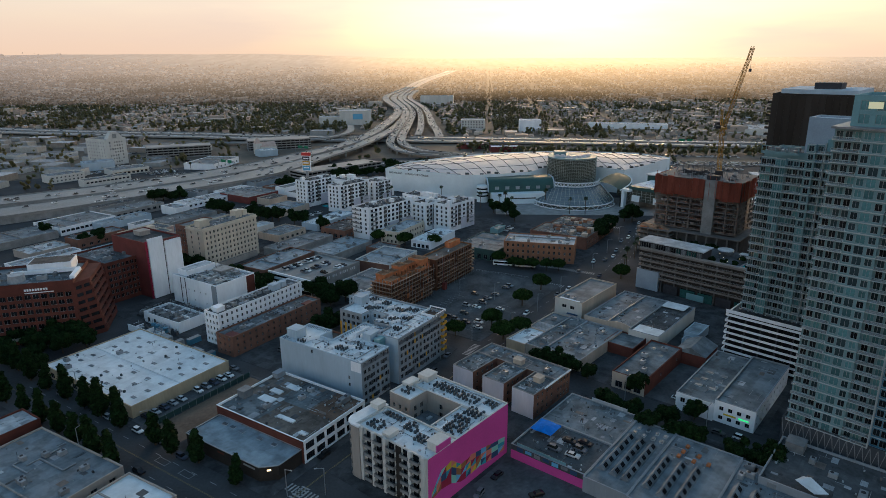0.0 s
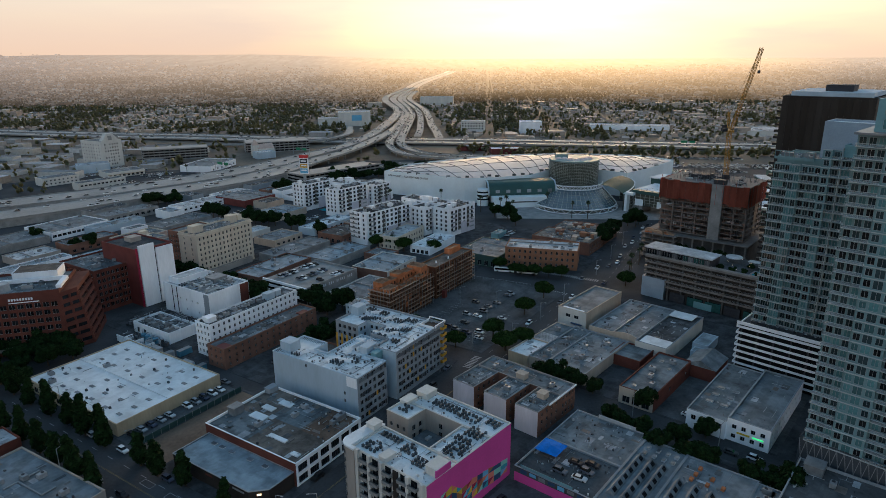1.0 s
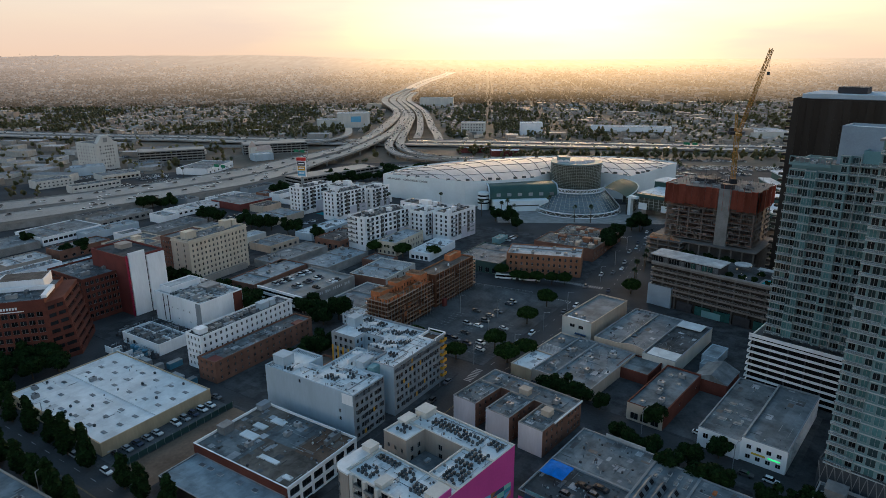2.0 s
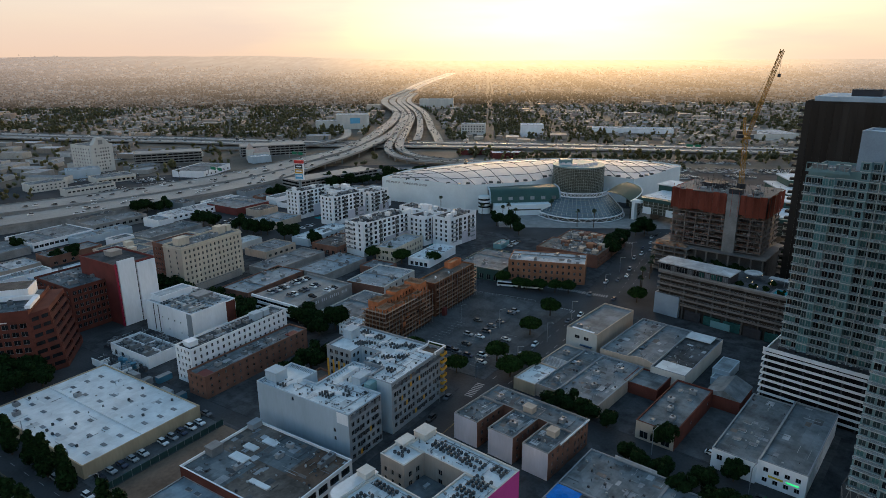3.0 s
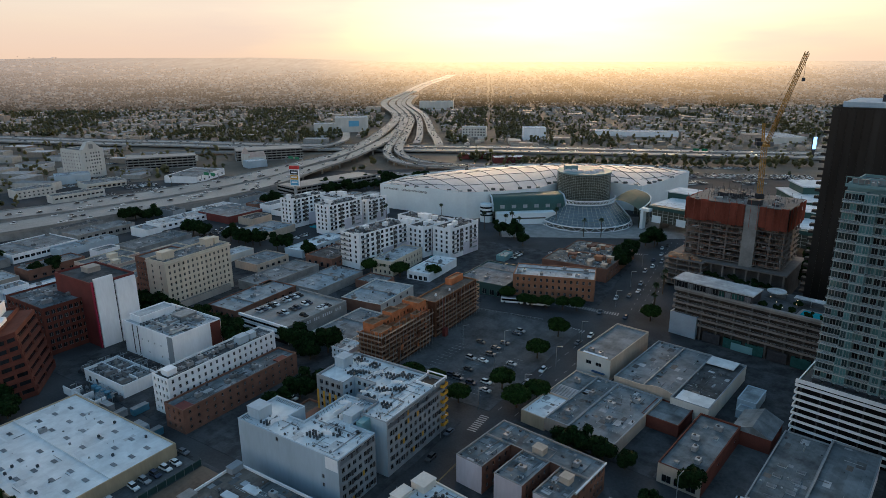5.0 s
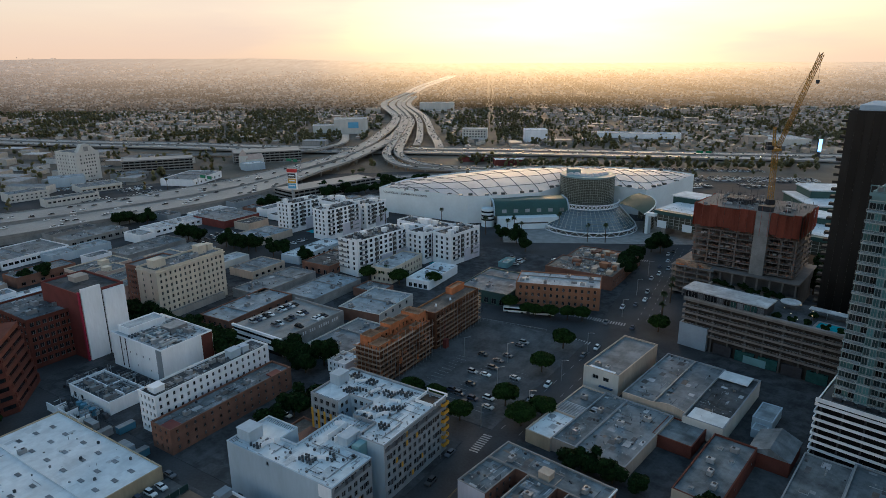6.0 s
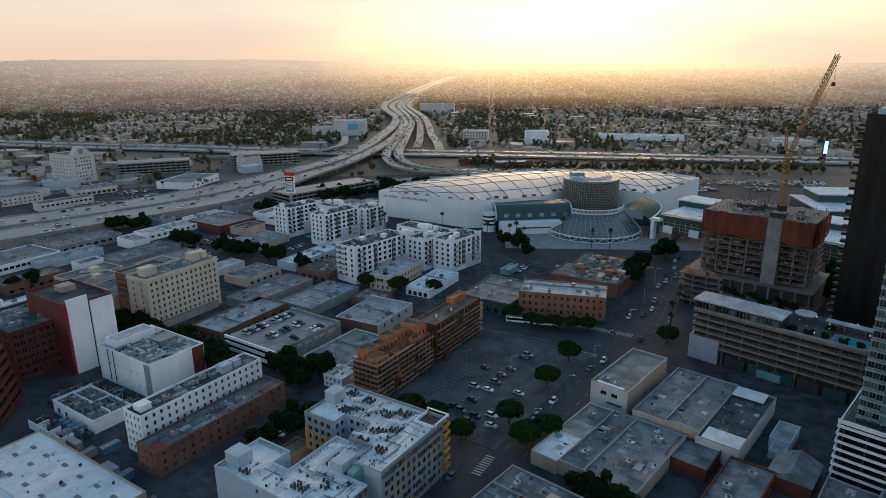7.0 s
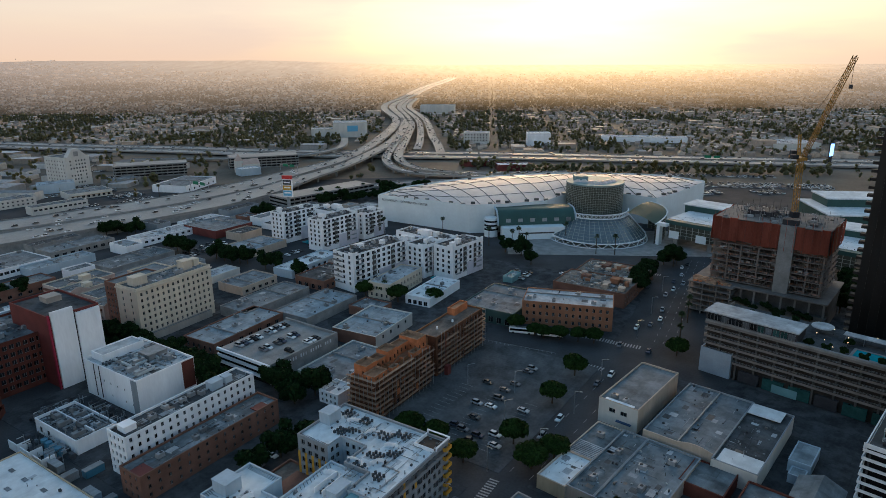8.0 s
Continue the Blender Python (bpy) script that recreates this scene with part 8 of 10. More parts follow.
# ---- city blocks and streets ----
slab("grey city block paving with a kerb", -51.6, 162.4, GL, -5, -4, 43.5, 134)
slab("grey city block paving with a kerb", -51.6, 162.4, GL, 50, 2, 108, 170)
slab("bare brown earth lot beside the warehouse", -51.6, 162.4, GL, -2, 42.5, 42, 58, 0.16, "dirt", "earth_lot")
slab("worn asphalt parking strip beside the warehouse", -51.6, 162.4, GL, -2, 59, 42, 69, 0.16, "lot", "parking_strip")
slab("grey city block paving with a kerb", -51.6, 162.4, GL, -70, -30, -22, 140)
slab("grey city block paving with a kerb", -4.9, 148.7, 50, -5, -75, 87, 37)
slab("worn asphalt yard between the buildings", -4.9, 148.7, 50, -1, -36, 38, -1.5, 0.16, "lot", "asphalt_yard")
slab("grey city block paving with a kerb", -4.9, 148.7, 50, 99, -72, 196, 46)
slab("worn asphalt yard between the buildings", -4.9, 148.7, 50, 100, -60, 142, -5, 0.16, "lot", "asphalt_yard")
slab("large open asphalt parking lot with a kerb", 14, 262, 56, 0, -2, 86, 52, 0.12, "lot", "parking_lot")
slab("grey city block paving with a kerb", -68, 262, GL, 32, -10, 130, 190)
slab("grey city block paving with a kerb", -40, 390, 58, 8, -60, 120, 50, 0.12)
slab("grey city block paving with a kerb", 62, 352, 62, 16, -10, 110, 46, 0.12)
slab("grey city block paving with a kerb", 112, 306, 46, -4, -70, 70, 8, 0.12)
slab("grey city block paving with a kerb", 118, 345, 62, 16, -70, 130, -14, 0.12)

slab("pale paved plaza before the glass lobby", 118, 520, -4, -75, -26, 70, 40, 0.1, "concrete", "plaza")


def marks(name, label, x, y, yaw, list_of, mat="paint", z=0.012):
    root = thing(name, label, name.replace("_", " "), pose(x, y, 0, 0, 0, yaw), kind="structure")
    if name in ("lane_lines", "bay_lines"):
        tagged(part("dashes", boxes(*[(b0, a0, 0.0, b1, a1, z) for b0, a0, b1, a1 in list_of]), M[mat], root), kind="stuff")
        return
    for b0, a0, b1, a1 in list_of:
        part("stripe", boxes((b0, a0, 0.0, b1, a1, z)), M[mat], root)


def zebra(x, y, yaw, n, length=3.2, pitch=1.3):
    marks("crosswalk", "white painted zebra crossing on asphalt", x, y, yaw, [(0, i * pitch, length, i * pitch + 0.6) for i in range(n)])


zebra(-38.5, 154.5, GL, 11)
zebra(-50, 150.5, GL - 90, 11, 3.2, 1.3)
zebra(75, 357, 62, 16, 3.6)
zebra(86, 350.5, 62, 12, 3.6)
zebra(64, 329.5, 56, 10, 3.6)
zebra(118, 437, 62, 14, 3.6)
zebra(15.5, 257, 150, 9)
zebra(128, 452, 62, 14, 3.6)
marks("lane_lines", "white dashed lane lines on the avenue", -51.6, 162.4, GL, [(b, a, b + 0.15, a + 3) for b in (-9.2, -17.6) for a in range(-40, 130, 9)])
marks("lane_lines", "double yellow centre line on the avenue", -51.6, 162.4, GL, [(-13.6, -40, -13.5, 130), (-13.3, -40, -13.2, 130)], "yellow_paint")
marks("lane_lines", "double yellow centre line on the street", -51.6, 162.4, GL, [(-2, -9.6, 100, -9.45), (-2, -9.3, 100, -9.15)], "yellow_paint")
marks("lane_lines", "white dashed lane lines on the street", 18, 255, 54, [(b, a, b + 3, a + 0.15) for a in (-8, -4, 3) for b in range(6, 90, 8)])
marks("lane_lines", "white dashed lane lines on the street", 84, 352, 63, [(b, a, b + 3, a + 0.15) for a in (-15, -11, -7) for b in range(10, 150, 8)])
for i in range(14):
    marks("bay_lines", "faded white parking bay lines", 14, 262, 56, [(8 + i * 2.7, 6, 8.1 + i * 2.7, 11), (8 + i * 2.7, 20, 8.1 + i * 2.7, 25), (8 + i * 2.7, 34, 8.1 + i * 2.7, 39)], z=0.132)
marks("lane_boxes", "faded white painted boxes on the avenue", -88, 172, GL, [(0, 0, 0.15, 5), (2.2, 0, 2.35, 5), (0, -0.15, 2.35, 0), (0, 5, 2.35, 5.15), (0, -12, 0.15, -7), (2.2, -12, 2.35, -7), (0, -12.15, 2.35, -12), (0, -7, 2.35, -6.85)])


# ---- freeways ----
def smooth(points, per=8):
    out = []
    for i in range(len(points) - 1):
        p0, p1, p2, p3 = (Vector(points[max(0, min(len(points) - 1, k))]) for k in (i - 1, i, i + 1, i + 2))
        for s in range(per):
            t = s / per
            out.append(0.5 * ((2 * p1) + (p2 - p0) * t + (2 * p0 - 5 * p1 + 4 * p2 - p3) * t * t + (3 * p1 - p0 - 3 * p2 + p3) * t ** 3))
    out.append(Vector(points[-1]))
    return out


DECKS = []


def deck(name, label, points, width, piers=True, lanes=4, mat="freeway", banked=0, taper=None):
    """A road deck on piers along a smooth line, with barriers at both edges and lane lines."""
    line = smooth(points)
    DECKS.append((line, width))
    root = thing(name, label, "freeway", pose(0, 0, 0), kind="structure")
    sides = []
    for i, p in enumerate(line):
        d = line[min(i + 1, len(line) - 1)] - line[max(i - 1, 0)]
        k = 1.0
        if taper:
            share = max(0.0, min(1.0, (p.y - taper[0]) / (taper[1] - taper[0])))
            k = 1 + (taper[2] / width - 1) * share * share * (3 - 2 * share)
        sides.append(Vector((-d.y, d.x, 0)).normalized() * k)

    def strip(nm, prof, material):
        v = [tuple(p + s * a + Vector((0, 0, z))) for p, s in zip(line, sides) for a, z in prof]
        k = len(prof)
        f = [(i * k + j, i * k + (j + 1) % k, (i + 1) * k + (j + 1) % k, (i + 1) * k + j) for i in range(len(line) - 1) for j in range(k)]
        child(nm, data_mesh(nm, v, f, M[material]), root)
    w = width / 2
    for a in (-w + 0.6, w - 0.6) if banked else ():
        v, f = [], []
        for p, s in zip(line, sides):
            if p.y < banked:
                for d, z in ((-0.3, 0.0), (0.3, 0.0), (0.3, p.z - 1.1), (-0.3, p.z - 1.1)):
                    q = p + s * (a + d)
                    v.append((q.x, q.y, z))
        f = [(4 * i + j, 4 * i + (j + 1) % 4, 4 * i + 4 + (j + 1) % 4, 4 * i + 4 + j) for i in range(len(v) // 4 - 1) for j in range(4)]
        child("retaining_wall", data_mesh("retaining_wall", v, f, M["concrete"]), root)
    strip("deck", [(-w, -1.2), (w, -1.2), (w, 0), (-w, 0)], mat)
    for s in (-1, 1) if mat != "hazy_road" else ():
        strip("barrier", [(s * w - 0.2, 0.01), (s * w + 0.2, 0.01), (s * w + 0.12, 0.95), (s * w - 0.12, 0.95)], "concrete")
    for l in range(1, lanes if mat != "hazy_road" else 1):
        a = -w + 1 + (width - 2) * l / lanes
        strip("lane_line", [(a - 0.14, 0.01), (a + 0.14, 0.01), (a + 0.14, 0.03), (a - 0.14, 0.03)], "paint")
    if piers:
        for i in range(2, len(line) - 2, 5):
            p = line[i]
            if p.z > 3 and p.y < 1250:
                for s in (-0.28, 0.28):
                    q = p + sides[i] * s * width
                    part("pier", boxes((q.x - 0.9, q.y - 0.9, 0, q.x + 0.9, q.y + 0.9, p.z - 1.2)), M["concrete"], root)


deck("freeway", "wide pale concrete freeway on a viaduct", [(-520, 330, 6), (-420, 430, 6), (-325, 513, 6), (-275, 565, 6), (-235, 605, 6), (-199, 648, 6.2), (-170, 702, 6.6), (-146, 769, 7.2), (-122, 828, 8), (-100, 922, 9), (-82, 1026, 10), (-75, 1130, 10), (-74, 1270, 10), (-80, 1391, 10), (-97, 1540, 10), (-123, 1701, 10), (-140, 1850, 9), (-143, 2024, 8), (-130, 2292, 6), (-106, 2600, 6)], 37, lanes=8, banked=700, taper=(640, 830, 17))
deck("freeway", "wide pale concrete freeway on a viaduct", [(-560, 400, 6), (-460, 472, 6), (-348, 556, 6), (-317, 581, 6), (-286, 611, 6), (-252, 648, 6), (-217, 695, 6.2), (-195, 732, 6.6), (-173, 782, 7.2), (-131, 880, 8), (-109, 1001, 9), (-102, 1087, 10), (-97, 1172, 10), (-94, 1272, 10), (-95, 1379, 10), (-104, 1477, 10), (-121, 1575, 10), (-148, 1723, 10), (-163, 1870, 9), (-166, 2027, 8), (-152, 2295, 6), (-133, 2600, 6)], 38, lanes=8, banked=760, taper=(690, 900, 18))
# last stretch of freeway, haze glow in its material
for line, width in ((((-134, 2560), (-128, 2700), (-88, 3030), (-20, 3377), (34, 3660)), 22), (((-106, 2560), (-100, 2700), (-58, 3030), (10, 3377), (62, 3660)), 24)):
    deck("freeway", "wide pale concrete freeway with haze glow in its colour", [(x, y, ground_height(x, y) + 2.0) for x, y in line], width, False, 2, "hazy_road")
deck("freeway_ramp", "curving pale concrete freeway ramp", [(-72, 1150, 10), (-73, 1040, 10), (-74, 968, 9), (-75, 906, 8), (-67, 856, 6.5), (-49, 818, 5.2), (-15, 797, 4.2), (40, 786, 3.4), (120, 782, 2.5)], 11, lanes=3)
deck("freeway_ramp", "curving pale concrete freeway ramp", [(-121, 2256, 8), (-125, 1970, 9), (-116, 1783, 10), (-93, 1605, 10), (-73, 1445, 10), (-61.5, 1315, 10), (-60, 1170, 10), (-60, 1046, 10), (-61, 943, 9), (-56, 886, 7), (-36, 839, 5.2), (-5, 814, 4.2), (50, 803, 3.4), (140, 812, 2.6)], 12, lanes=3)
deck("freeway_ramp", "curving pale concrete freeway ramp", [(-40, 1010, 4), (-38, 1075, 7), (-40, 1160, 9), (-45, 1290, 10), (-57, 1444, 10), (-79, 1604, 10), (-104, 1782, 10), (-112, 1966, 9), (-106, 2254, 8)], 11, lanes=3)
deck("freeway_ramp", "curving pale concrete freeway ramp", [(-6, 985, 3.6), (-11, 1055, 6), (-20, 1141, 8), (-28, 1278, 9.5), (-41, 1442, 10), (-63, 1602, 10), (-89, 1780, 10), (-97, 1990, 9), (-90, 2287, 8)], 13, lanes=3)
deck("freeway", "wide pale concrete freeway crossing the city", [(-900, 1150, 3), (-600, 1060, 3), (-400, 1018, 3), (-240, 975, 3), (-60, 948, 3), (120, 925, 2.5), (260, 895, 2.5), (420, 862, 2.5), (650, 815, 2.5), (900, 760, 2.5)], 26, lanes=6)
deck("freeway", "wide pale concrete freeway crossing the city", [(-900, 1186, 3), (-600, 1096, 3), (-400, 1054, 3), (-240, 1010, 3), (-60, 984, 3), (120, 961, 2.5), (260, 931, 2.5), (420, 898, 2.5), (650, 851, 2.5), (900, 796, 2.5)], 26, lanes=6)
deck("freeway_ramp", "curving pale concrete freeway ramp", [(-420, 940, 2), (-330, 935, 3), (-260, 930, 4), (-190, 945, 6), (-150, 1010, 8), (-160, 1120, 9)], 11, lanes=3)
deck("straight_street", "long straight street running to the horizon", [(170, 1300, 0.3), (205, 1900, 0.3), (232, 2380, 0.5)], 8, False, 2, "city_ground")
deck("frontage_road", "pale concrete frontage road beside the freeway", [(-196, 596, 0.4), (-160, 640, 0.5), (-118, 700, 0.8), (-70, 748, 1.2), (-10, 764, 1.6), (60, 760, 1.4)], 15, False, 4, "concrete")
slab("worn concrete yard beside the freeway", -112, 640, 50, -6, -34, 92, 30, 0.1, "pavement", "yard")

# ---- landmarks beyond the freeway ----
root = house("white_hotel", "cream slab hotel with a gabled end and small windows", -394, 750, 62, "hotel")
block(root, (0, 0, 27, 36), 0, 31, M["cream_pale"], M["grey_roof"], faces=dict(y0=(6, 7, 1.5, 1.8, 3, 3.8, 4, 0.8), x0=(7, 7, 1.5, 1.7, 3, 3.8, 1.5)))
bm = bmesh.new()
a = [bm.verts.new(p) for p in ((3, -0.3, 31), (24, -0.3, 31), (16, -0.3, 39), (9, -0.3, 39), (3, 6, 31), (24, 6, 31), (16, 6, 39), (9, 6, 39))]
for f in ((0, 1, 2, 3), (5, 4, 7, 6), (1, 5, 6, 2), (4, 0, 3, 7), (3, 2, 6, 7)):
    bm.faces.new([a[i] for i in f])
part("gable", bm, M["cream_pale"], root)
part("sign_shape", boxes((10, -0.45, 31.5, 15, -0.32, 36.5)), M["concrete"], root)
shed("banded_store", "cream store with a band of windows", -352, 620, 52, 46, 14, 7, "cream_pale", "grey_roof", (11, 1, 2.6, 1.6, 3.4, 4, 1))
shed("banded_store", "cream store with a band of windows", -398, 640, 52, 34, 20, 8, "cream_pale", "slate_roof", (8, 2, 1.6, 1.4, 1.6, 3.2, 1))
shed("red_edged_store", "grey-roofed store with a red-edged parapet", -258, 717, 79, 56, 38, 7, "white", "slate_roof", (6, 1, 2.5, 2.0, 1.6, 4, 1))
shed("annexe_hall", "pale blue hall beside the slab hotel", -404, 713, 34, 33, 22, 9, "pale_wall", "pale_roof", bits=1)
shed("awning_store", "low store with a striped olive awning", -356, 683, 46, 39, 26, 6, "cream_pale", "slate_roof", (8, 1, 2.6, 2.2, 1.0, 4, 1))
part("awning", boxes((1, -1.6, 3.4, 38, -0.02, 3.7)), M["tan"], bpy.data.objects["awning_store"])
shed("grey_store", "grey store with a flat slate roof", -350, 752, 58, 34, 20, 6, "concrete", "slate_roof", (6, 1, 2.2, 2.0, 1.0, 4, 1), bits=1)
shed("church_hall", "pale blue church hall beside the freeway", -232, 812, 40, 24, 16, 8, "pale_wall", "white_roof", bits=0)
root = house("church", "cream church with a steep tower roof", -238, 838, 40, "church")
block(root, (0, 0, 22, 12), 0, 9, M["cream_pale"], M["grey_roof"])
for x0, y0, x1, y1, z0, z1 in ((0, 0, 22, 12, 9, 15), (-6, 2, 2, 10, 14, 22)):
    bm = bmesh.new()
    a = [bm.verts.new(p) for p in ((x0, y0, z0), (x1, y0, z0), (x1, y1, z0), (x0, y1, z0))]
    if x0 < 0:
        t = bm.verts.new(((x0 + x1) / 2, (y0 + y1) / 2, z1))
        for i in range(4):
            bm.faces.new((a[i], a[(i + 1) % 4], t))
    else:
        r, s = bm.verts.new((x0, (y0 + y1) / 2, z1)), bm.verts.new((x1, (y0 + y1) / 2, z1))
        for f in ((a[0], a[1], s, r), (a[2], a[3], r, s), (a[3], a[0], r), (a[1], a[2], s)):
            bm.faces.new(f)
    part("pitched_roof", bm, M["salmon"], root)
part("tower", boxes((-6, 2, 0, 2, 10, 14)), M["cream_pale"], root)


def park_deck(x, y, yaw, b, a, levels, label):
    root = house("parking_structure", label, x, y, yaw, "garage")
    # no open decks inside: a near-black block stands for their shade
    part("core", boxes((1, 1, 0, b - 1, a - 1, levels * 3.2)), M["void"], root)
    for i in range(levels + 1):
        z = i * 3.2
        part("deck_band", boxes((0, 0, z, b, 1.1, z + 1.3)), M["concrete"], root)
        part("deck_band", boxes((0, 1.1, z, 1.1, a, z + 1.3)), M["concrete"], root)
    for i in range(int(b / 6)):
        part("column", boxes((2 + i * 6, 0.3, 0, 2.6 + i * 6, 0.9, levels * 3.2)), M["concrete"], root)
    part("roof_deck", boxes((1.1, 1.1, levels * 3.2, b, a, levels * 3.2 + 0.3)), M["freeway"], root)
    return root


deck_a = park_deck(-262, 862, 20, 84, 40, 4, "open concrete parking structure with cars on top")
park_deck(-372, 800, 22, 78, 34, 4, "open concrete parking structure with dark decks")
deck_b = park_deck(-138, 634, 46, 100, 30, 3, "pale concrete parking structure screened by trees")
shed("white_box_hall", "white box-like hall with a plain front", 125.6, 1068, -2, 35, 26, 19, "white", "white_roof", bits=0)
shed("painted_hall", "large cream hall with a painted blue sign", -191, 1199, 8, 58, 44, 25, "cream_pale", "pale_roof", bits=0)
shed("pale_annexe", "low cream annexe beside the painted hall", -232, 1215, 8, 40, 30, 13, "cream_pale", "pale_roof", bits=0)
shed("bayed_hall", "cream hall with a row of tall bays", 30, 1117, -8, 40, 24, 16, "cream_pale", "pale_roof", (8, 3, 2.2, 2.2, 2.5, 4.4, 1), bits=0)
part("painted_sign", boxes((24, -0.5, 10, 42, -0.05, 20)), M["paint_5"], bpy.data.objects["painted_hall"])
shed("long_hall", "long pale hall with a flat roof", -60, 1712, -4, 86, 34, 21, "cream_pale", "pale_roof", bits=0)
shed("red_store", "red-fronted store with a white roof", 62, 838, 4, 40, 20, 7, "red_panel", "white_roof", bits=1)
shed("red_store", "red-fronted store with a white roof", 20, 872, 4, 36, 16, 6, "red_panel", "pale_roof", bits=1)
shed("long_hall", "long pale hall with a flat roof", 250, 1120, -14, 130, 26, 8, "white", "pale_roof", bits=0)
shed("long_hall", "long pale hall with a flat roof", 470, 1010, 2, 70, 60, 8, "cream_pale", "pale_roof", bits=0)

# roadside sign tower
sign = thing("sign_tower", "tall roadside sign with stacked lit panels", "sign", pose(-136, 633, 0, 0, 0, -12))
part("pole", boxes((-1.2, -0.8, 0, 1.2, 0.8, 14)), M["unit"], sign)
part("case", boxes((-4.2, -1.1, 13, 4.2, 1.1, 31)), M["white"], sign)
part("top_panel", boxes((-4.4, -1.3, 28.4, 4.4, 1.3, 31.4)), M["billboard_red"], sign)
part("panel", boxes((-3.8, -1.22, 23.6, 3.8, -1.12, 27.6)), M["dark_steel"], sign)
part("panel", boxes((-3.8, -1.22, 19, 3.8, -1.12, 23)), M["ochre"], sign)
part("panel", boxes((-3.8, -1.22, 14, 3.8, -1.12, 18.4)), M["paint_5"], sign)
for z in (25, 20.6, 16):
    part("letter_bar", boxes((-2.8, -1.3, z, 2.8, -1.23, z + 1.2)), M["white"], sign)
sign = thing("sign_tower", "slim roadside tower with a bright blue screen", "sign", pose(465, 862, 0, 0, 0, 10))
part("pole", boxes((-1.6, -1, 0, 1.6, 1, 12)), M["dark_steel"], sign)
part("case", boxes((-2.8, -0.9, 11, 2.8, 0.9, 27)), M["dark_steel"], sign)
part("screen", boxes((-2.5, -1.0, 11.4, 2.5, -0.91, 26.6)), M["screen"], sign)
for x in (-300, -60, 300):
    g = thing("sign_gantry", "green overhead freeway sign on a steel gantry", "sign", pose(*((-238, 700, 6.3) if x == -300 else (-176, 806, 6.8) if x == -60 else (330, 880, 2.5)), 0, 0, -34 if x < 0 else -14))
    part("post", boxes((-14, -0.2, 0, -13.6, 0.2, 7)), M["steel"], g)
    part("post", boxes((13.6, -0.2, 0, 14, 0.2, 7)), M["steel"], g)
    part("beam", boxes((-14, -0.2, 6.6, 14, 0.2, 7.2)), M["steel"], g)
    part("panel", boxes((-9, -0.4, 5.2, -1, -0.22, 8.2)), M["dark_green2"], g)
    part("panel", boxes((2, -0.4, 5.2, 9, -0.22, 8.2)), M["dark_green2"], g)

# ---- the far city: houses, sheds and trees past counting ----
taken = set()
for line, width in DECKS:
    width = min(width, 30)
    for p, q in zip(line, line[1:]):
        n = int((q - p).length / 6) + 1
        for s in range(n):
            c = p.lerp(q, s / n)
            k = int(width / 2 / 8) + (2 if width > 9 else 0)
            for i in range(-k, k + 1):
                for j in range(-k, k + 1):
                    taken.add((int(c.x // 8) + i, int(c.y // 8) + j))
for x0, y0, x1, y1 in ((-70, 470, 450, 740), (-40, 740, 520, 912), (-160, 610, -40, 770), (-380, 600, -300, 740), (-310, 690, -190, 785), (-275, 850, -160, 915), (-380, 790, -290, 850), (118, 1055, 168, 1100), (-240, 1190, -120, 1260), (-70, 1700, 40, 1760), (25, 1105, 80, 1145), (15, 830, 110, 900), (240, 1085, 385, 1150), (465, 1005, 545, 1075), (-250, 800, -195, 860), (-410, 610, -340, 670)):
    for i in range(int(x0 // 8), int(x1 // 8) + 1):
        for j in range(int(y0 // 8), int(y1 // 8) + 1):
            taken.add((i, j))


def free(x, y):
    return (int(x // 8), int(y // 8)) not in taken


def beyond(x, y):
    """True past the freeway that bounds the near blocks."""
    if y > 1000 or x > 380:
        return True
    if x > -60:
        return y > 745
    return x < -330 + (y - 600) * 0.62 - 10


wv, wf, wi = [], [], []
cv, cf, ci = [], [], []
NEAR_CROWNS = tv, tf = [], []
rng = random.Random(77)


HOUSES, SHEDS, DISTANT, FAR_CROWNS = (wv, wf, wi), (cv, cf, ci), ([], [], []), ([], [])


def add_house(x, y, w, d, h, yaw, gable, bag=None):
    wv, wf, wi = bag or (HOUSES if y < 1720 else DISTANT)
    c, s = math.cos(yaw), math.sin(yaw)
    z = ground_height(x, y)
    o = len(wv)
    for zz in (z - 0.5, z + h):
        for px, py in ((-w, -d), (w, -d), (w, d), (-w, d)):
            wv.append((x + (px * c - py * s) / 2, y + (px * s + py * c) / 2, zz))
    for i in range(4):
        wf.append((o + i, o + (i + 1) % 4, o + 4 + (i + 1) % 4, o + 4 + i))
    wi.extend([0] * 4)
    if gable:
        for px in (-w, w):
            wv.append((x + px * c / 2, y + px * s / 2, z + h + min(w, d) * 0.28))
        wf.extend(((o + 4, o + 5, o + 9, o + 8), (o + 6, o + 7, o + 8, o + 9), (o + 7, o + 4, o + 8), (o + 5, o + 6, o + 9)))
        wi.extend((1, 1, 0, 0))
    else:
        wf.append((o + 4, o + 5, o + 6, o + 7))
        wi.append(1)


ICO = [(0, 0, -1), (0.72, -0.53, -0.45), (-0.28, -0.85, -0.45), (-0.89, 0, -0.45), (-0.28, 0.85, -0.45), (0.72, 0.53, -0.45), (0.28, -0.85, 0.45), (-0.72, -0.53, 0.45), (-0.72, 0.53, 0.45), (0.28, 0.85, 0.45), (0.89, 0, 0.45), (0, 0, 1)]
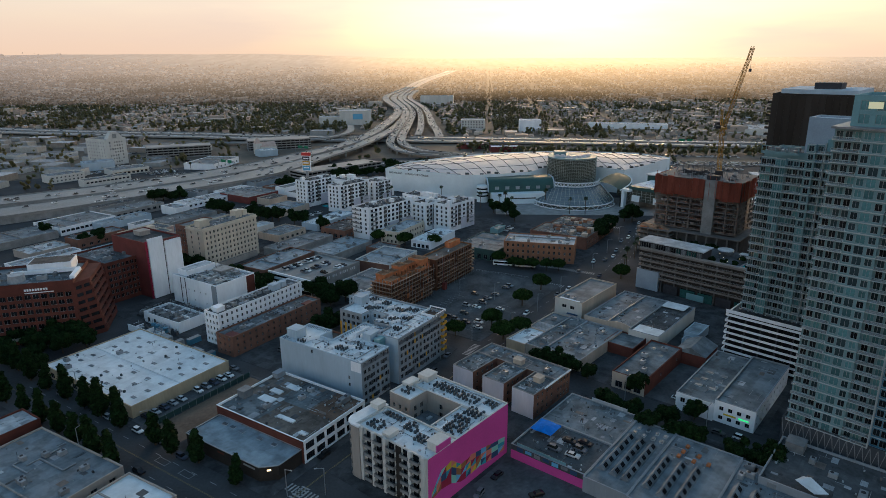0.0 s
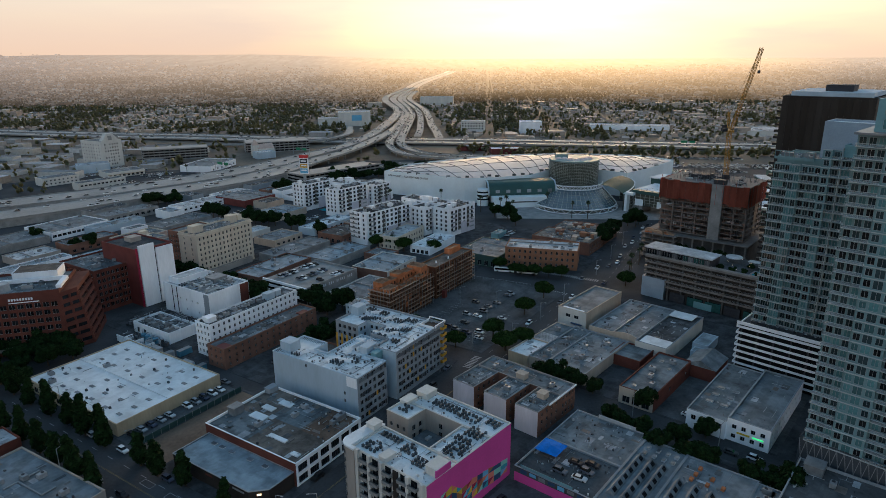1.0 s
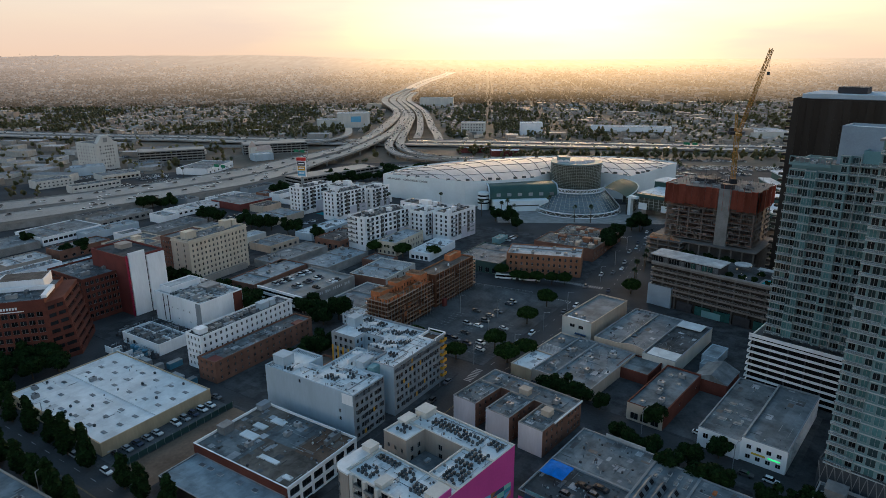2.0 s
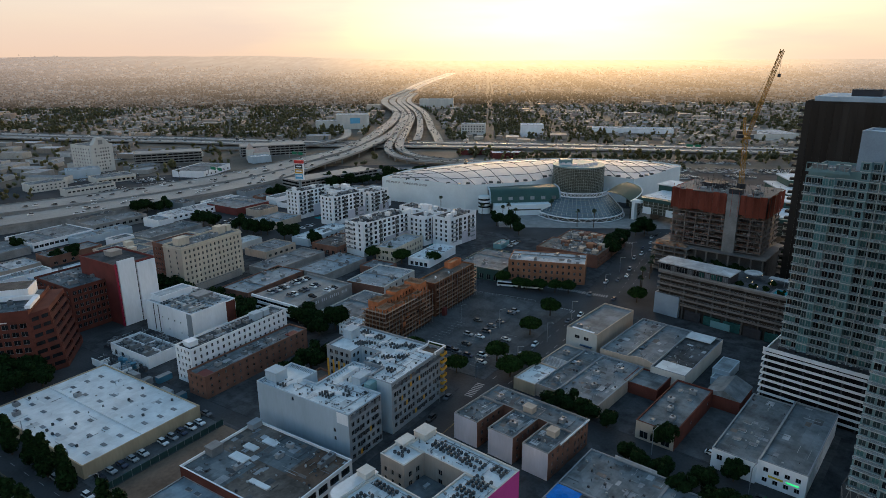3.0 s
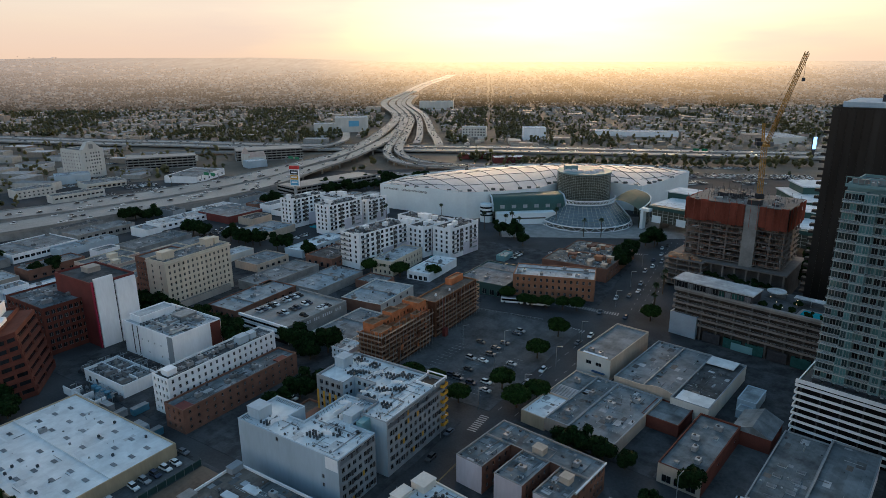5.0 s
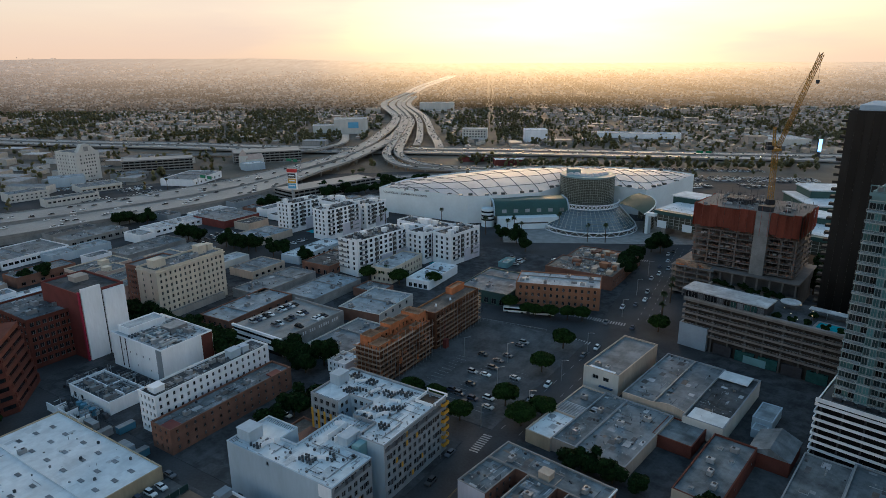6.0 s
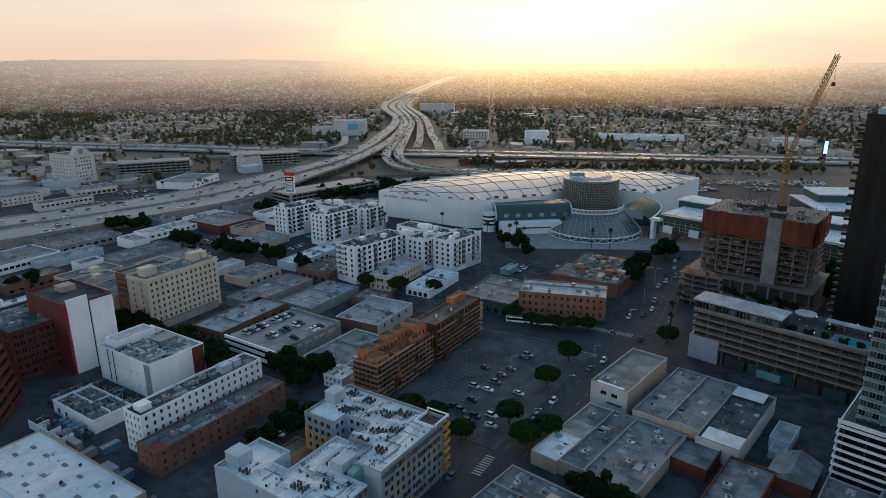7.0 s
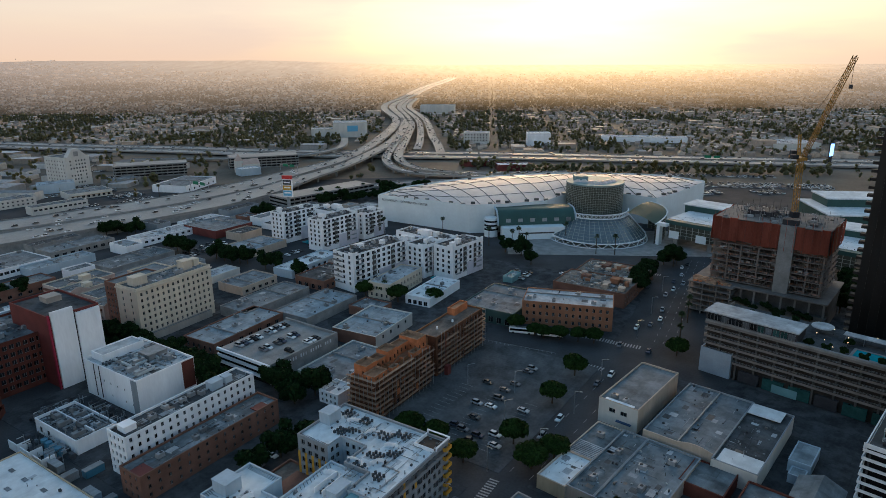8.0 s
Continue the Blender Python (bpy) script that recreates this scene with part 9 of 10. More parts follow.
ICF = [(0, 1, 2), (1, 0, 5), (0, 2, 3), (0, 3, 4), (0, 4, 5), (1, 5, 10), (2, 1, 6), (3, 2, 7), (4, 3, 8), (5, 4, 9), (1, 10, 6), (2, 6, 7), (3, 7, 8), (4, 8, 9), (5, 9, 10), (6, 10, 11), (7, 6, 11), (8, 7, 11), (9, 8, 11), (10, 9, 11)]


def add_tree(x, y, r, h):
    z = ground_height(x, y)
    tv, tf = NEAR_CROWNS if y < 1720 else FAR_CROWNS
    clumps = 4 if y < 1150 else 3 if y < 1720 else 1
    r *= (1.0, 1.0, 0.8, 0.72, 0.66)[clumps]
    for b in range(clumps):
        o = len(tv)
        ox, oy, oz = rng.uniform(-0.5, 0.5) * r, rng.uniform(-0.5, 0.5) * r, rng.uniform(-0.1, 0.35) * h
        for px, py, pz in ICO:
            k = rng.uniform(0.6, 1.25)
            tv.append((x + ox * b + px * r * k, y + oy * b + py * r * k, z + h * 0.5 + oz * b + pz * (h * 0.45 if clumps == 1 else min(h * 0.36, r * 1.15)) * k))
        tf.extend((o + a, o + bb, o + c) for a, bb, c in ICF)


GA = radians(-4)
ca, sa = math.cos(GA), math.sin(GA)
far, j = 578.0, 34
while far < 3950:
    step = 17.0 if far < 2300 else 24.0 if far < 3200 else 34.0
    grow = step / 17.0
    for i in range(int(-0.86 * far / step) - 8, int(0.86 * far / step) + 9):
        gx, gy = i * step, far
        x, y = gx * ca - gy * sa + rng.uniform(-3, 3), gx * sa + gy * ca + rng.uniform(-3, 3)
        if not free(x, y) or not beyond(x, y) or abs(x) > 0.8 * y + 60 or rng.random() < (far - 3300) / 700:
            continue
        if i % 7 == 0 or j % 12 == 0:
            if rng.random() < 0.35:
                add_tree(x, y, rng.uniform(2, 4), rng.uniform(5, 11))
            continue
        g = noise.noise(Vector((x * 0.004, y * 0.004, 5)))
        wooded = noise.noise(Vector((x * 0.0045, y * 0.0022, 9))) > 0.15
        q = rng.random()
        if x < -150 and y < 1060 and q < 0.7:
            w, d = rng.uniform(16, 44), rng.uniform(12, 28)
            near = [(int((x + k * 6) // 8), int((y + m * 6) // 8)) for k in range(-int(w / 12) - 1, int(w / 12) + 2) for m in range(-int(d / 12) - 1, int(d / 12) + 2)]
            if not any(c in taken for c in near):
                taken.update(near)
                add_house(x, y, w, d, rng.uniform(4.5, 8), GA, False, SHEDS)
            elif rng.random() < 0.5:
                add_tree(x + rng.uniform(-6, 6), y + rng.uniform(-6, 6), rng.uniform(1.8, 3.6), rng.uniform(4.5, 9))
            continue
        if q < 0.03 + max(0, g) * 0.1:
            add_house(x, y, rng.uniform(15, 34), rng.uniform(12, 22), rng.uniform(4, 7) if rng.random() < 0.93 else rng.uniform(9, 14), GA + rng.choice((0, 1.5708)), False)
        elif q < (0.3 if wooded else 0.72):
            add_house(x, y, rng.uniform(7, 12) * grow, rng.uniform(6, 9) * grow, rng.uniform(2.8, 4.6), GA + rng.choice((0, 1.5708)) + rng.uniform(-0.05, 0.05), rng.random() < 0.7)
        for k in range(4 if wooded else 2):
            if rng.random() < (0.6 if wooded else 0.34) - 0.2 * g:
                add_tree(x + rng.uniform(-9, 9) * grow, y + rng.uniform(-9, 9) * grow, rng.uniform(1.6, 4.4) * grow ** 0.7, rng.uniform(4, 11 if wooded else 9))
    far += step
    j += 1
# rough verges of shrubs and trees along the freeways
for line, width in DECKS[:10]:
    for p in line[::1]:
        if p.y > 520 and p.y < 1900:
            for k in range(3):
                side = rng.choice((-1, 1)) * (width / 2 + rng.uniform(7, 22))
                x, y = p.x + side, p.y + rng.uniform(-10, 10)
                if free(x, y) and (p.y > 760 or x < -300):
                    add_tree(x, y, rng.uniform(2.5, 5), rng.uniform(5, 10))
for k in range(70):
    add_tree(rng.uniform(20, 480), rng.uniform(730, 870), rng.uniform(2, 3.6), rng.uniform(4, 8))
for k in range(90):
    add_tree(20 + k * 4.6 + rng.uniform(-2, 2), 845 - 0.1 * k * 4.6 + rng.uniform(-12, 6) + (30 if k < 12 else 0), rng.uniform(3, 5), rng.uniform(6, 10))
ob = new("far_houses", data_mesh("far_houses", wv, wf, M["far_wall"], M["far_roof"], index=wi))
tagged(ob, "countless small pale houses and sheds across the plain", "houses", kind="stuff")
ob = new("commercial_sheds", data_mesh("commercial_sheds", cv, cf, M["shed_wall"], M["shed_roof"], index=ci))
tagged(ob, "many flat grey-roofed stores and sheds past the freeway", "buildings", kind="stuff")
# far houses and trees carry the haze as emission
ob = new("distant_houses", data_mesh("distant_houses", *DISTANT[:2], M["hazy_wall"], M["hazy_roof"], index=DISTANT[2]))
tagged(ob, "countless tiny houses with warm haze glow in their colour", "houses", kind="stuff")
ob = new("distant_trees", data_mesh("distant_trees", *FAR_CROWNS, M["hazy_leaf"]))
tagged(ob, "countless tiny trees with warm haze glow in their colour", "trees", kind="stuff")
ob = new("far_trees", data_mesh("far_trees", tv, tf, M["far_leaf"]))
tagged(ob, "countless dusty green trees among distant houses", "trees", kind="stuff")

# ---- trees ----
def leaf_cloud(blobs, cards, size, seed, squash=1.0):
    """A crown of many small leaf sprays scattered over the shells of several clumps."""
    r2 = random.Random(seed)
    v, f = [], []
    total = sum(b[3] ** 2 for b in blobs)
    for cx, cy, cz, r in blobs:
        for k in range(int(cards * r * r / total)):
            d = Vector((r2.gauss(0, 1), r2.gauss(0, 1), r2.gauss(0, 1))).normalized()
            rad = r * r2.uniform(0.45, 1.06)
            c = Vector((cx, cy, cz)) + Vector((d.x * rad, d.y * rad, d.z * rad * squash))
            n = (d + Vector((r2.uniform(-0.8, 0.8), r2.uniform(-0.8, 0.8), r2.uniform(-0.3, 0.9)))).normalized()
            u = n.orthogonal().normalized()
            w = n.cross(u)
            ang = r2.uniform(0, 6.28)
            u, w = u * math.cos(ang) + w * math.sin(ang), w * math.cos(ang) - u * math.sin(ang)
            s = size * r2.uniform(0.6, 1.3)
            o = len(v)
            v += [tuple(c - u * s), tuple(c + w * s * 0.55 + n * s * 0.15), tuple(c + u * s), tuple(c - w * s * 0.55 + n * s * 0.1)]
            f.append((o, o + 1, o + 2, o + 3))
    return v, f


def make_tree(kind, seed):
    r2 = random.Random(seed)
    if kind == "column":
        h = 10.5
        blobs = [(r2.uniform(-0.4, 0.4), r2.uniform(-0.4, 0.4), 2.6 + i * 1.15, 1.9 * (1 - 0.085 * i) * r2.uniform(0.85, 1.1)) for i in range(7)] + [(r2.uniform(-1.2, 1.2), r2.uniform(-1.2, 1.2), r2.uniform(3, 6), 1.1) for i in range(5)]
        cards, size, mat, squash, name, label = 2800, 0.5, "leaf", 1.0, "street_tree", "tall dark green columnar street tree"
    elif kind == "round":
        h = 5.6
        blobs = [(0, 0, 4.2, 2.4)] + [(2.0 * math.cos(a), 2.0 * math.sin(a), 3.9 + r2.uniform(-0.3, 0.4), 1.6) for a in [i * 0.9 + r2.uniform(-0.2, 0.2) for i in range(7)]]
        cards, size, mat, squash, name, label = 5200, 0.42, "leaf2", 0.75, "round_tree", "rounded clipped green shade tree"
    else:
        h = 7
        blobs = [(r2.uniform(-2.6, 2.6), r2.uniform(-2.6, 2.6), r2.uniform(3.4, 6.8), r2.uniform(1.2, 2.3)) for i in range(10)]
        cards, size, mat, squash, name, label = 3600, 0.5, "leaf", 0.85, "shade_tree", "dark spreading broad-leaved tree"
    bm = bmesh.new()
    tube(bm, 0, h * 0.45, 0.24, 0.17, 8, caps=False)
    for b in blobs[:7]:
        beam(bm, (0, 0, h * 0.3), (b[0] * 0.8, b[1] * 0.8, b[2] - b[3] * 0.3), 0.07)
    me = mesh_of(name, bm)
    me.materials.append(M["bark"])
    root = tagged(new(name, me), label, "tree", name.replace("_", " ") + "s")
    v, f = leaf_cloud(blobs, cards, size, seed, squash)
    child("crown", data_mesh("crown", v, f, M[mat]), root)
    return root


def plant(protos, spots, scale=(0.85, 1.15)):
    r2 = random.Random(len(spots) * 5)
    for i, (x, y) in enumerate(spots):
        p = protos[i % len(protos)]
        k = r2.uniform(*scale)
        m = pose(x, y, 0.08, 0, 0, r2.uniform(0, 360))
        if p.get("placed"):
            ob = copy_thing(p, m)
        else:
            p["placed"] = 1
            p.matrix_basis = m
            ob = p
        ob.scale = (k, k, k * r2.uniform(0.92, 1.1))


columns = [make_tree("column", s) for s in (1, 2, 3)]
rounds = [make_tree("round", s) for s in (4, 5)]
shades = [make_tree("shade", s) for s in (6, 7, 8)]
plant(columns, [(-112.2, 193.8), (-95.5, 183.2), (-77.6, 173.3), (-62.3, 162.9), (-130.5, 207), (-141, 212.8), (-152.9, 220.5), (-122, 200.5), (-88, 178),
                (-112.9, 177.2), (-121.8, 183.5), (-131.2, 190.2), (-141.2, 197.4), (-151, 203.4), (-162.4, 210.6), (-104, 171.5), (-170, 217), (-164, 228), (-174, 236)], (1.0, 1.5))
plant(rounds, [(52.1, 325.8), (39.3, 303.6), (21.9, 277), (4.7, 266.9), (-13.5, 282.9), (-4.4, 277.3), (26, 263.4), (34.1, 268.2), (99.9, 343.1), (-33.9, 419.7), (-44.5, 420), (-26.3, 411.4), (-6.6, 410.9)], (1.3, 1.65))
plant(shades, [(55.6, 226), (42.9, 236), (49.9, 230.9), (71.1, 214.6), (57.5, 206.4), (64.5, 198.6), (75.4, 192.9), (86.4, 196.4), (74.4, 184.3), (79.7, 181), (89.9, 173.1), (98.4, 167.2), (102, 171), (94.5, 170), (38.5, 237.6), (60, 203), (68, 188)], (0.8, 1.15))
plant(shades, [(-248.2, 555.5), (-241, 556), (-234, 555), (-255, 553), (-191.3, 515.4), (-185, 511), (-180, 508.1), (-174, 504), (-151.5, 492.2), (-145, 488), (-138.8, 483.9), (-133, 482), (-127.7, 480.4), (-112.6, 467.9), (-89.3, 455.9), (-106.6, 467.8), (40, 503.4), (49.7, 494.6), (53.7, 475.4), (137, 473.1), (145.9, 475.9), (142, 470), (178.6, 467.4)], (1.1, 1.6))
plant(shades, [(-157, 361.4), (-146, 356.8), (-138.3, 352.5), (-162.2, 352.9), (-150, 350), (-58, 304.3), (-51.4, 310.5), (-65.2, 314), (-61, 309), (-110.7, 336.1), (-119.1, 344), (-101.6, 324.9), (-106, 331), (-286.8, 444.7), (-245.5, 418.9), (-238.1, 424.6), (118.3, 447.7), (104.4, 422.3), (111.1, 434.6), (108, 428), (115, 441), (122, 456), (-70, 318), (-62, 262), (-92, 296), (-55, 270), (-48, 276), (-96, 318), (-88, 313), (-130, 348), (-170, 348)], (1.1, 1.6))
plant(shades, [(-190, 260.9), (-178.1, 253.7), (-172.3, 260.6), (-164.8, 265.3), (-178.3, 238.7), (-165.8, 233.6), (-164.8, 251.8), (-190, 249.5), (-200, 250), (-184, 246), (-172, 246), (-158, 258)], (0.9, 1.4))
plant(shades, [(-96.9, 676.7), (-81.8, 669.9), (-68.9, 681.8), (-58.2, 691), (-103.1, 661.7), (-90, 668), (-76, 675), (-110, 652), (-64, 684), (165, 440), (172, 446), (184, 452), (190, 470), (-128, 668), (-120, 676), (-100, 690), (-92, 700), (-84, 706), (-74, 714), (-48, 704), (-40, 712), (-30, 722), (-20, 730), (-150, 618), (-158, 610), (-62, 722), (-54, 730)], (1.1, 1.6))
plant(rounds, [(45, 363), (52, 361), (60, 358.5), (67, 357), (41, 366), (33, 372)], (1.0, 1.3))
plant(shades, [(212, 408), (199, 391), (223, 422), (213, 398), (206, 400), (218, 413), (229, 432)], (1.2, 1.7))
garage_spots = [(4, 26, 0), (3.5, 32, 1), (5, 38, 2), (4, 4, 0), (9, 2, 1), (15, 27, 2), (3, 14, 0), (3.5, 20, 1), (16, 46, 2), (18, 52, 0), (17, 58, 1), (20, 64, 2), (24, 48, 0), (24, 56, 1)]
for x, y, i in garage_spots:
    ob = copy_thing(shades[i], on(garage, x, y, 20.9))
    ob.scale = (0.45, 0.45, 0.45)
for k in range(12):
    ob = copy_thing(shades[k % 3], on(site, -13 + 2.1 * (k % 4), 1 + 3 * k, 9.6))
    ob.scale = (0.5, 0.5, 0.4)


# palms
def make_palm(seed):
    r2 = random.Random(seed)
    bm = bmesh.new()
    tube(bm, 0, 11, 0.28, 0.2, 7, caps=False)
    me = mesh_of("palm_tree", bm)
    me.materials.append(M["bark"])
    root = tagged(new("palm_tree", me), "tall fan palm with a small dark crown", "palm", "palms")
    v, f = [], []
    for k in range(40):
        a, e = r2.uniform(0, 6.28), r2.uniform(-0.7, 1.2)
        d = Vector((math.cos(a) * math.cos(e), math.sin(a) * math.cos(e), math.sin(e)))
        s = Vector((-math.sin(a), math.cos(a), 0)) * 0.35
        p0, p1, p2 = Vector((0, 0, 11)), Vector((0, 0, 11)) + d * 1.2, Vector((0, 0, 11)) + d * 2.0 - Vector((0, 0, 0.5))
        o = len(v)
        v += [tuple(p0), tuple(p1 + s), tuple(p2), tuple(p1 - s)]
        f.append((o, o + 1, o + 2, o + 3))
    child("crown", data_mesh("crown", v, f, M["palm"]), root)
    return root


palms = [make_palm(s) for s in (1, 2)]
plant(palms, [(-2.3, 556), (85.3, 529), (45.8, 516), (50.1, 513), (55.1, 511), (-46.3, 553), (30, 520), (118, 380), (122, 390), (127, 402), (132, 412), (104, 352), (108, 362), (100, 498), (112, 496), (-278, 700)], (0.9, 1.2))

# ---- vehicles ----
def make_car(detailed, tall):
    h = 0.35 if tall else 0.0
    prof = [(-2.25, 0.35), (-2.3, 0.8), (-1.9, 0.98), (-0.85, 1.02), (1.55 + h, 1.02 + h * 0.3), (2.25, 0.95), (2.3, 0.4)]
    bm = bmesh.new()
    a = [bm.verts.new((x, -0.9, z)) for x, z in prof]
    b = [bm.verts.new((x, 0.9, z)) for x, z in prof]
    n = len(prof)
    for i in range(n):
        bm.faces.new((a[i], b[i], b[(i + 1) % n], a[(i + 1) % n]))
    bm.faces.new(a)
    bm.faces.new(b[::-1])
    top = 1.48 + h
    roof = [bm.verts.new((x, y, z)) for x, y, z in ((-0.45, -0.66, top - 0.03), (1.2 + h, -0.66, top - 0.03), (1.2 + h, 0.66, top - 0.03), (-0.45, 0.66, top - 0.03), (-0.45, -0.66, top), (1.2 + h, -0.66, top), (1.2 + h, 0.66, top), (-0.45, 0.66, top))]
    for f in ((4, 5, 6, 7), (0, 1, 5, 4), (1, 2, 6, 5), (2, 3, 7, 6), (3, 0, 4, 7)):
        bm.faces.new([roof[i] for i in f])
    bmesh.ops.recalc_face_normals(bm, faces=bm.faces)
    me = mesh_of("car", bm)
    me.materials.append(M["car"])
    car = tagged(new("car", me), "sport utility vehicle in plain paint" if tall else "small saloon car in plain paint", "car", "cars")
    bm = bmesh.new()
    lo = [bm.verts.new(p) for p in ((-1.0, -0.82, 1.0), (1.9 + h, -0.82, 1.0), (1.9 + h, 0.82, 1.0), (-1.0, 0.82, 1.0))]
    hi = [bm.verts.new(p) for p in ((-0.42, -0.64, top - 0.035), (1.18 + h, -0.64, top - 0.035), (1.18 + h, 0.64, top - 0.035), (-0.42, 0.64, top - 0.035))]
    for i in range(4):
        bm.faces.new((lo[i], lo[(i + 1) % 4], hi[(i + 1) % 4], hi[i]))
    if not detailed:
        glass = mesh_of("glass", bm)
        glass.materials.append(M["car"])
        whole = bmesh.new()
        whole.from_mesh(me)
        n0 = len(whole.faces)
        whole.from_mesh(glass)
        whole.faces.ensure_lookup_table()
        for fc in whole.faces[n0:]:
            fc.material_index = 1
        whole.to_mesh(me)
        whole.free()
        me.materials.append(M["tower_dark"])
        return car
    part("window_glass", bm, M["tower_dark"], car)
    if detailed:
        bm = bmesh.new()
        tube(bm, -0.1, 0.1, 0.33, 0.33, 10)
        bmesh.ops.rotate(bm, verts=bm.verts, cent=(0, 0, 0), matrix=Matrix.Rotation(radians(90), 3, "X"))
        wm = mesh_of("wheel", bm)
        wm.materials.append(M["tyre"])
        for x in (-1.4, 1.4):
            for y in (-0.83, 0.83):
                child("wheel", wm, car, pose(x, y, 0.33))
    return car


saloon, suv = make_car(True, False), make_car(True, True)
far_saloon, far_suv = make_car(False, False), make_car(False, True)
rng = random.Random(8)
first = {saloon, suv, far_saloon, far_suv}


def park(x, y, yaw, z=0.14, near=True, root=None):
    p = rng.choice(((saloon, suv) if near else (far_saloon, far_suv)))
    m = (on(root, x, y, z, yaw) if root else pose(x, y, z, 0, 0, yaw))
    if p in first:
        first.discard(p)
        p.matrix_basis = m
    else:
        copy_thing(p, m)


for x, y in ((10.9, 303.4), (16, 300.7), (9.6, 293.3), (22.2, 313.2), (26.8, 318), (35.4, 331.2), (33.2, 328.5), (19.5, 306.8), (27.7, 297.6), (2.6, 288.2), (5, 285.5), (7.3, 278.2), (10, 281.4), (15.4, 275.3), (16, 281.7), (16.1, 319.6)):
    park(x, y, 146 + rng.uniform(-6, 6))
for i in range(11):
    if i not in (5,):
        park(3 + i * 3.6, -3.4, 90 + rng.uniform(-4, 4), 0.06, root=bpy.data.objects["warehouse"])
for x, y, a in ((-95.4, 185.2, 147), (-104.8, 191, 147), (-119.1, 199.5, 147), (-132, 208, 147), (-94.4, 168.8, 147), (-106, 176.5, 147), (-145, 216, 147), (-38.8, 176.5, 57), (26.1, 156.5, 20), (15.4, 165.5, 50), (9.5, 157, 60), (85.5, 209.8, 140), (91, 187.6, 140), (97, 184.2, 140), (-84, 176, 147), (-70, 152, 147), (-25, 200, 57), (-14, 214, 57), (-5, 232, 57)):
    park(x, y, a, 0.02 if a != 20 else 0.17)
for x, y, a in ((77.9, 353.7, 62), (91.3, 373.5, 62), (111, 396, 62), (127.2, 426.6, 62), (59.5, 318, 58), (67, 325.5, 58), (89, 347.4, 62), (140.9, 451.9, 62), (151.7, 472.4, 62), (1, 246.6, 57), (106, 384, 62), (120, 418, 62), (132, 440, 62), (146, 466, 62), (40, 292, 57), (32, 281, 57), (99, 377, 62), (136, 436, 62)):
    park(x, y, a, 0.02, False)
for i, (x, y) in enumerate(((6.4, 38.9), (10.5, 38.6), (14.7, 38.7), (6, 45), (12.6, 43.2))):
    park(x, y, 90 + rng.uniform(-8, 8), 4.5, root=works)
for i in range(11):
    if rng.random() > 0.3:
        park(7.3 + i * 2.6, 4.5, 90, 7.9, False, roof_park)
    if rng.random() > 0.45:
        park(7.3 + i * 2.6, 14.5, 90, 7.9, False, roof_park)
    if rng.random() > 0.35:
        park(7.3 + i * 2.6, 26.5, 90, 7.9, False, roof_park)
for i in range(6):
    park(-70 + i * 3, 252 + i * 4.6, 147, 0.14)
# yards further off
for x0, y0, yaw, nx, ny in ((44, 447, 58, 5, 2), (-205, 556, 60, 8, 2), (-170, 500, 58, 7, 2), (70, 455, 30, 6, 1), (-300, 455, 60, 9, 2)):
    for i in range(nx):
        for j in range(ny):
            if rng.random() > 0.2:
                a = radians(yaw)
                park(x0 + i * 3 * math.cos(a) - j * 8 * math.sin(a), y0 + i * 3 * math.sin(a) + j * 8 * math.cos(a), yaw + 90, 0.14, False)
# clutter in the hospital yard and the back lots
for i, (x, y, a) in enumerate(((-112, 262, 57), (-118, 258, 57), (-106, 250, 147), (-100, 246, 57), (-125, 264, 147), (-130, 272, 57))):
    skip = thing("storage_container", "dented steel storage container standing in the yard", "container", pose(x, y, 0.13, 0, 0, a), "yard containers")
    part("box", boxes((-3, -1.2, 0, 3, 1.2, 2.5)), M[("blue_wall", "unit", "pale_wall")[i % 3]], skip)
    part("roof_sheet", boxes((-3.05, -1.25, 2.5, 3.05, 1.25, 2.6)), M["unit"], skip)
for x, y, a in ((-128, 248, 57), (-134, 252, 57), (-92, 240, 147), (-86, 236, 147), (-66, 222, 57), (-60, 228, 57), (-54, 232, 147), (-140, 258, 57), (-46, 226, 57), (-40, 268, 57), (-36, 276, 57), (96, 214, 50), (100, 219, 50), (84, 236, 140)):
    park(x, y, a, 0.14, False)
# traffic and stopped queues on the freeways: the nearest as cars, the rest joined
spare_v, spare_f, spare_i = [], [], []
shell = [far_saloon.data, far_suv.data]
shell = [([tuple(q.co) for q in me.vertices], [tuple(q.vertices) for q in me.polygons], [q.material_index for q in me.polygons]) for me in shell]
count = 0


def join_car(x, y, z, yaw):
    vs, fs, ix = rng.choice(shell)
    m, o = pose(x, y, z, 0, 0, yaw), len(spare_v)
    spare_v.extend(tuple(m @ Vector(c)) for c in vs)
    spare_f.extend(tuple(o + a for a in f) for f in fs)
    spare_i.extend(ix)


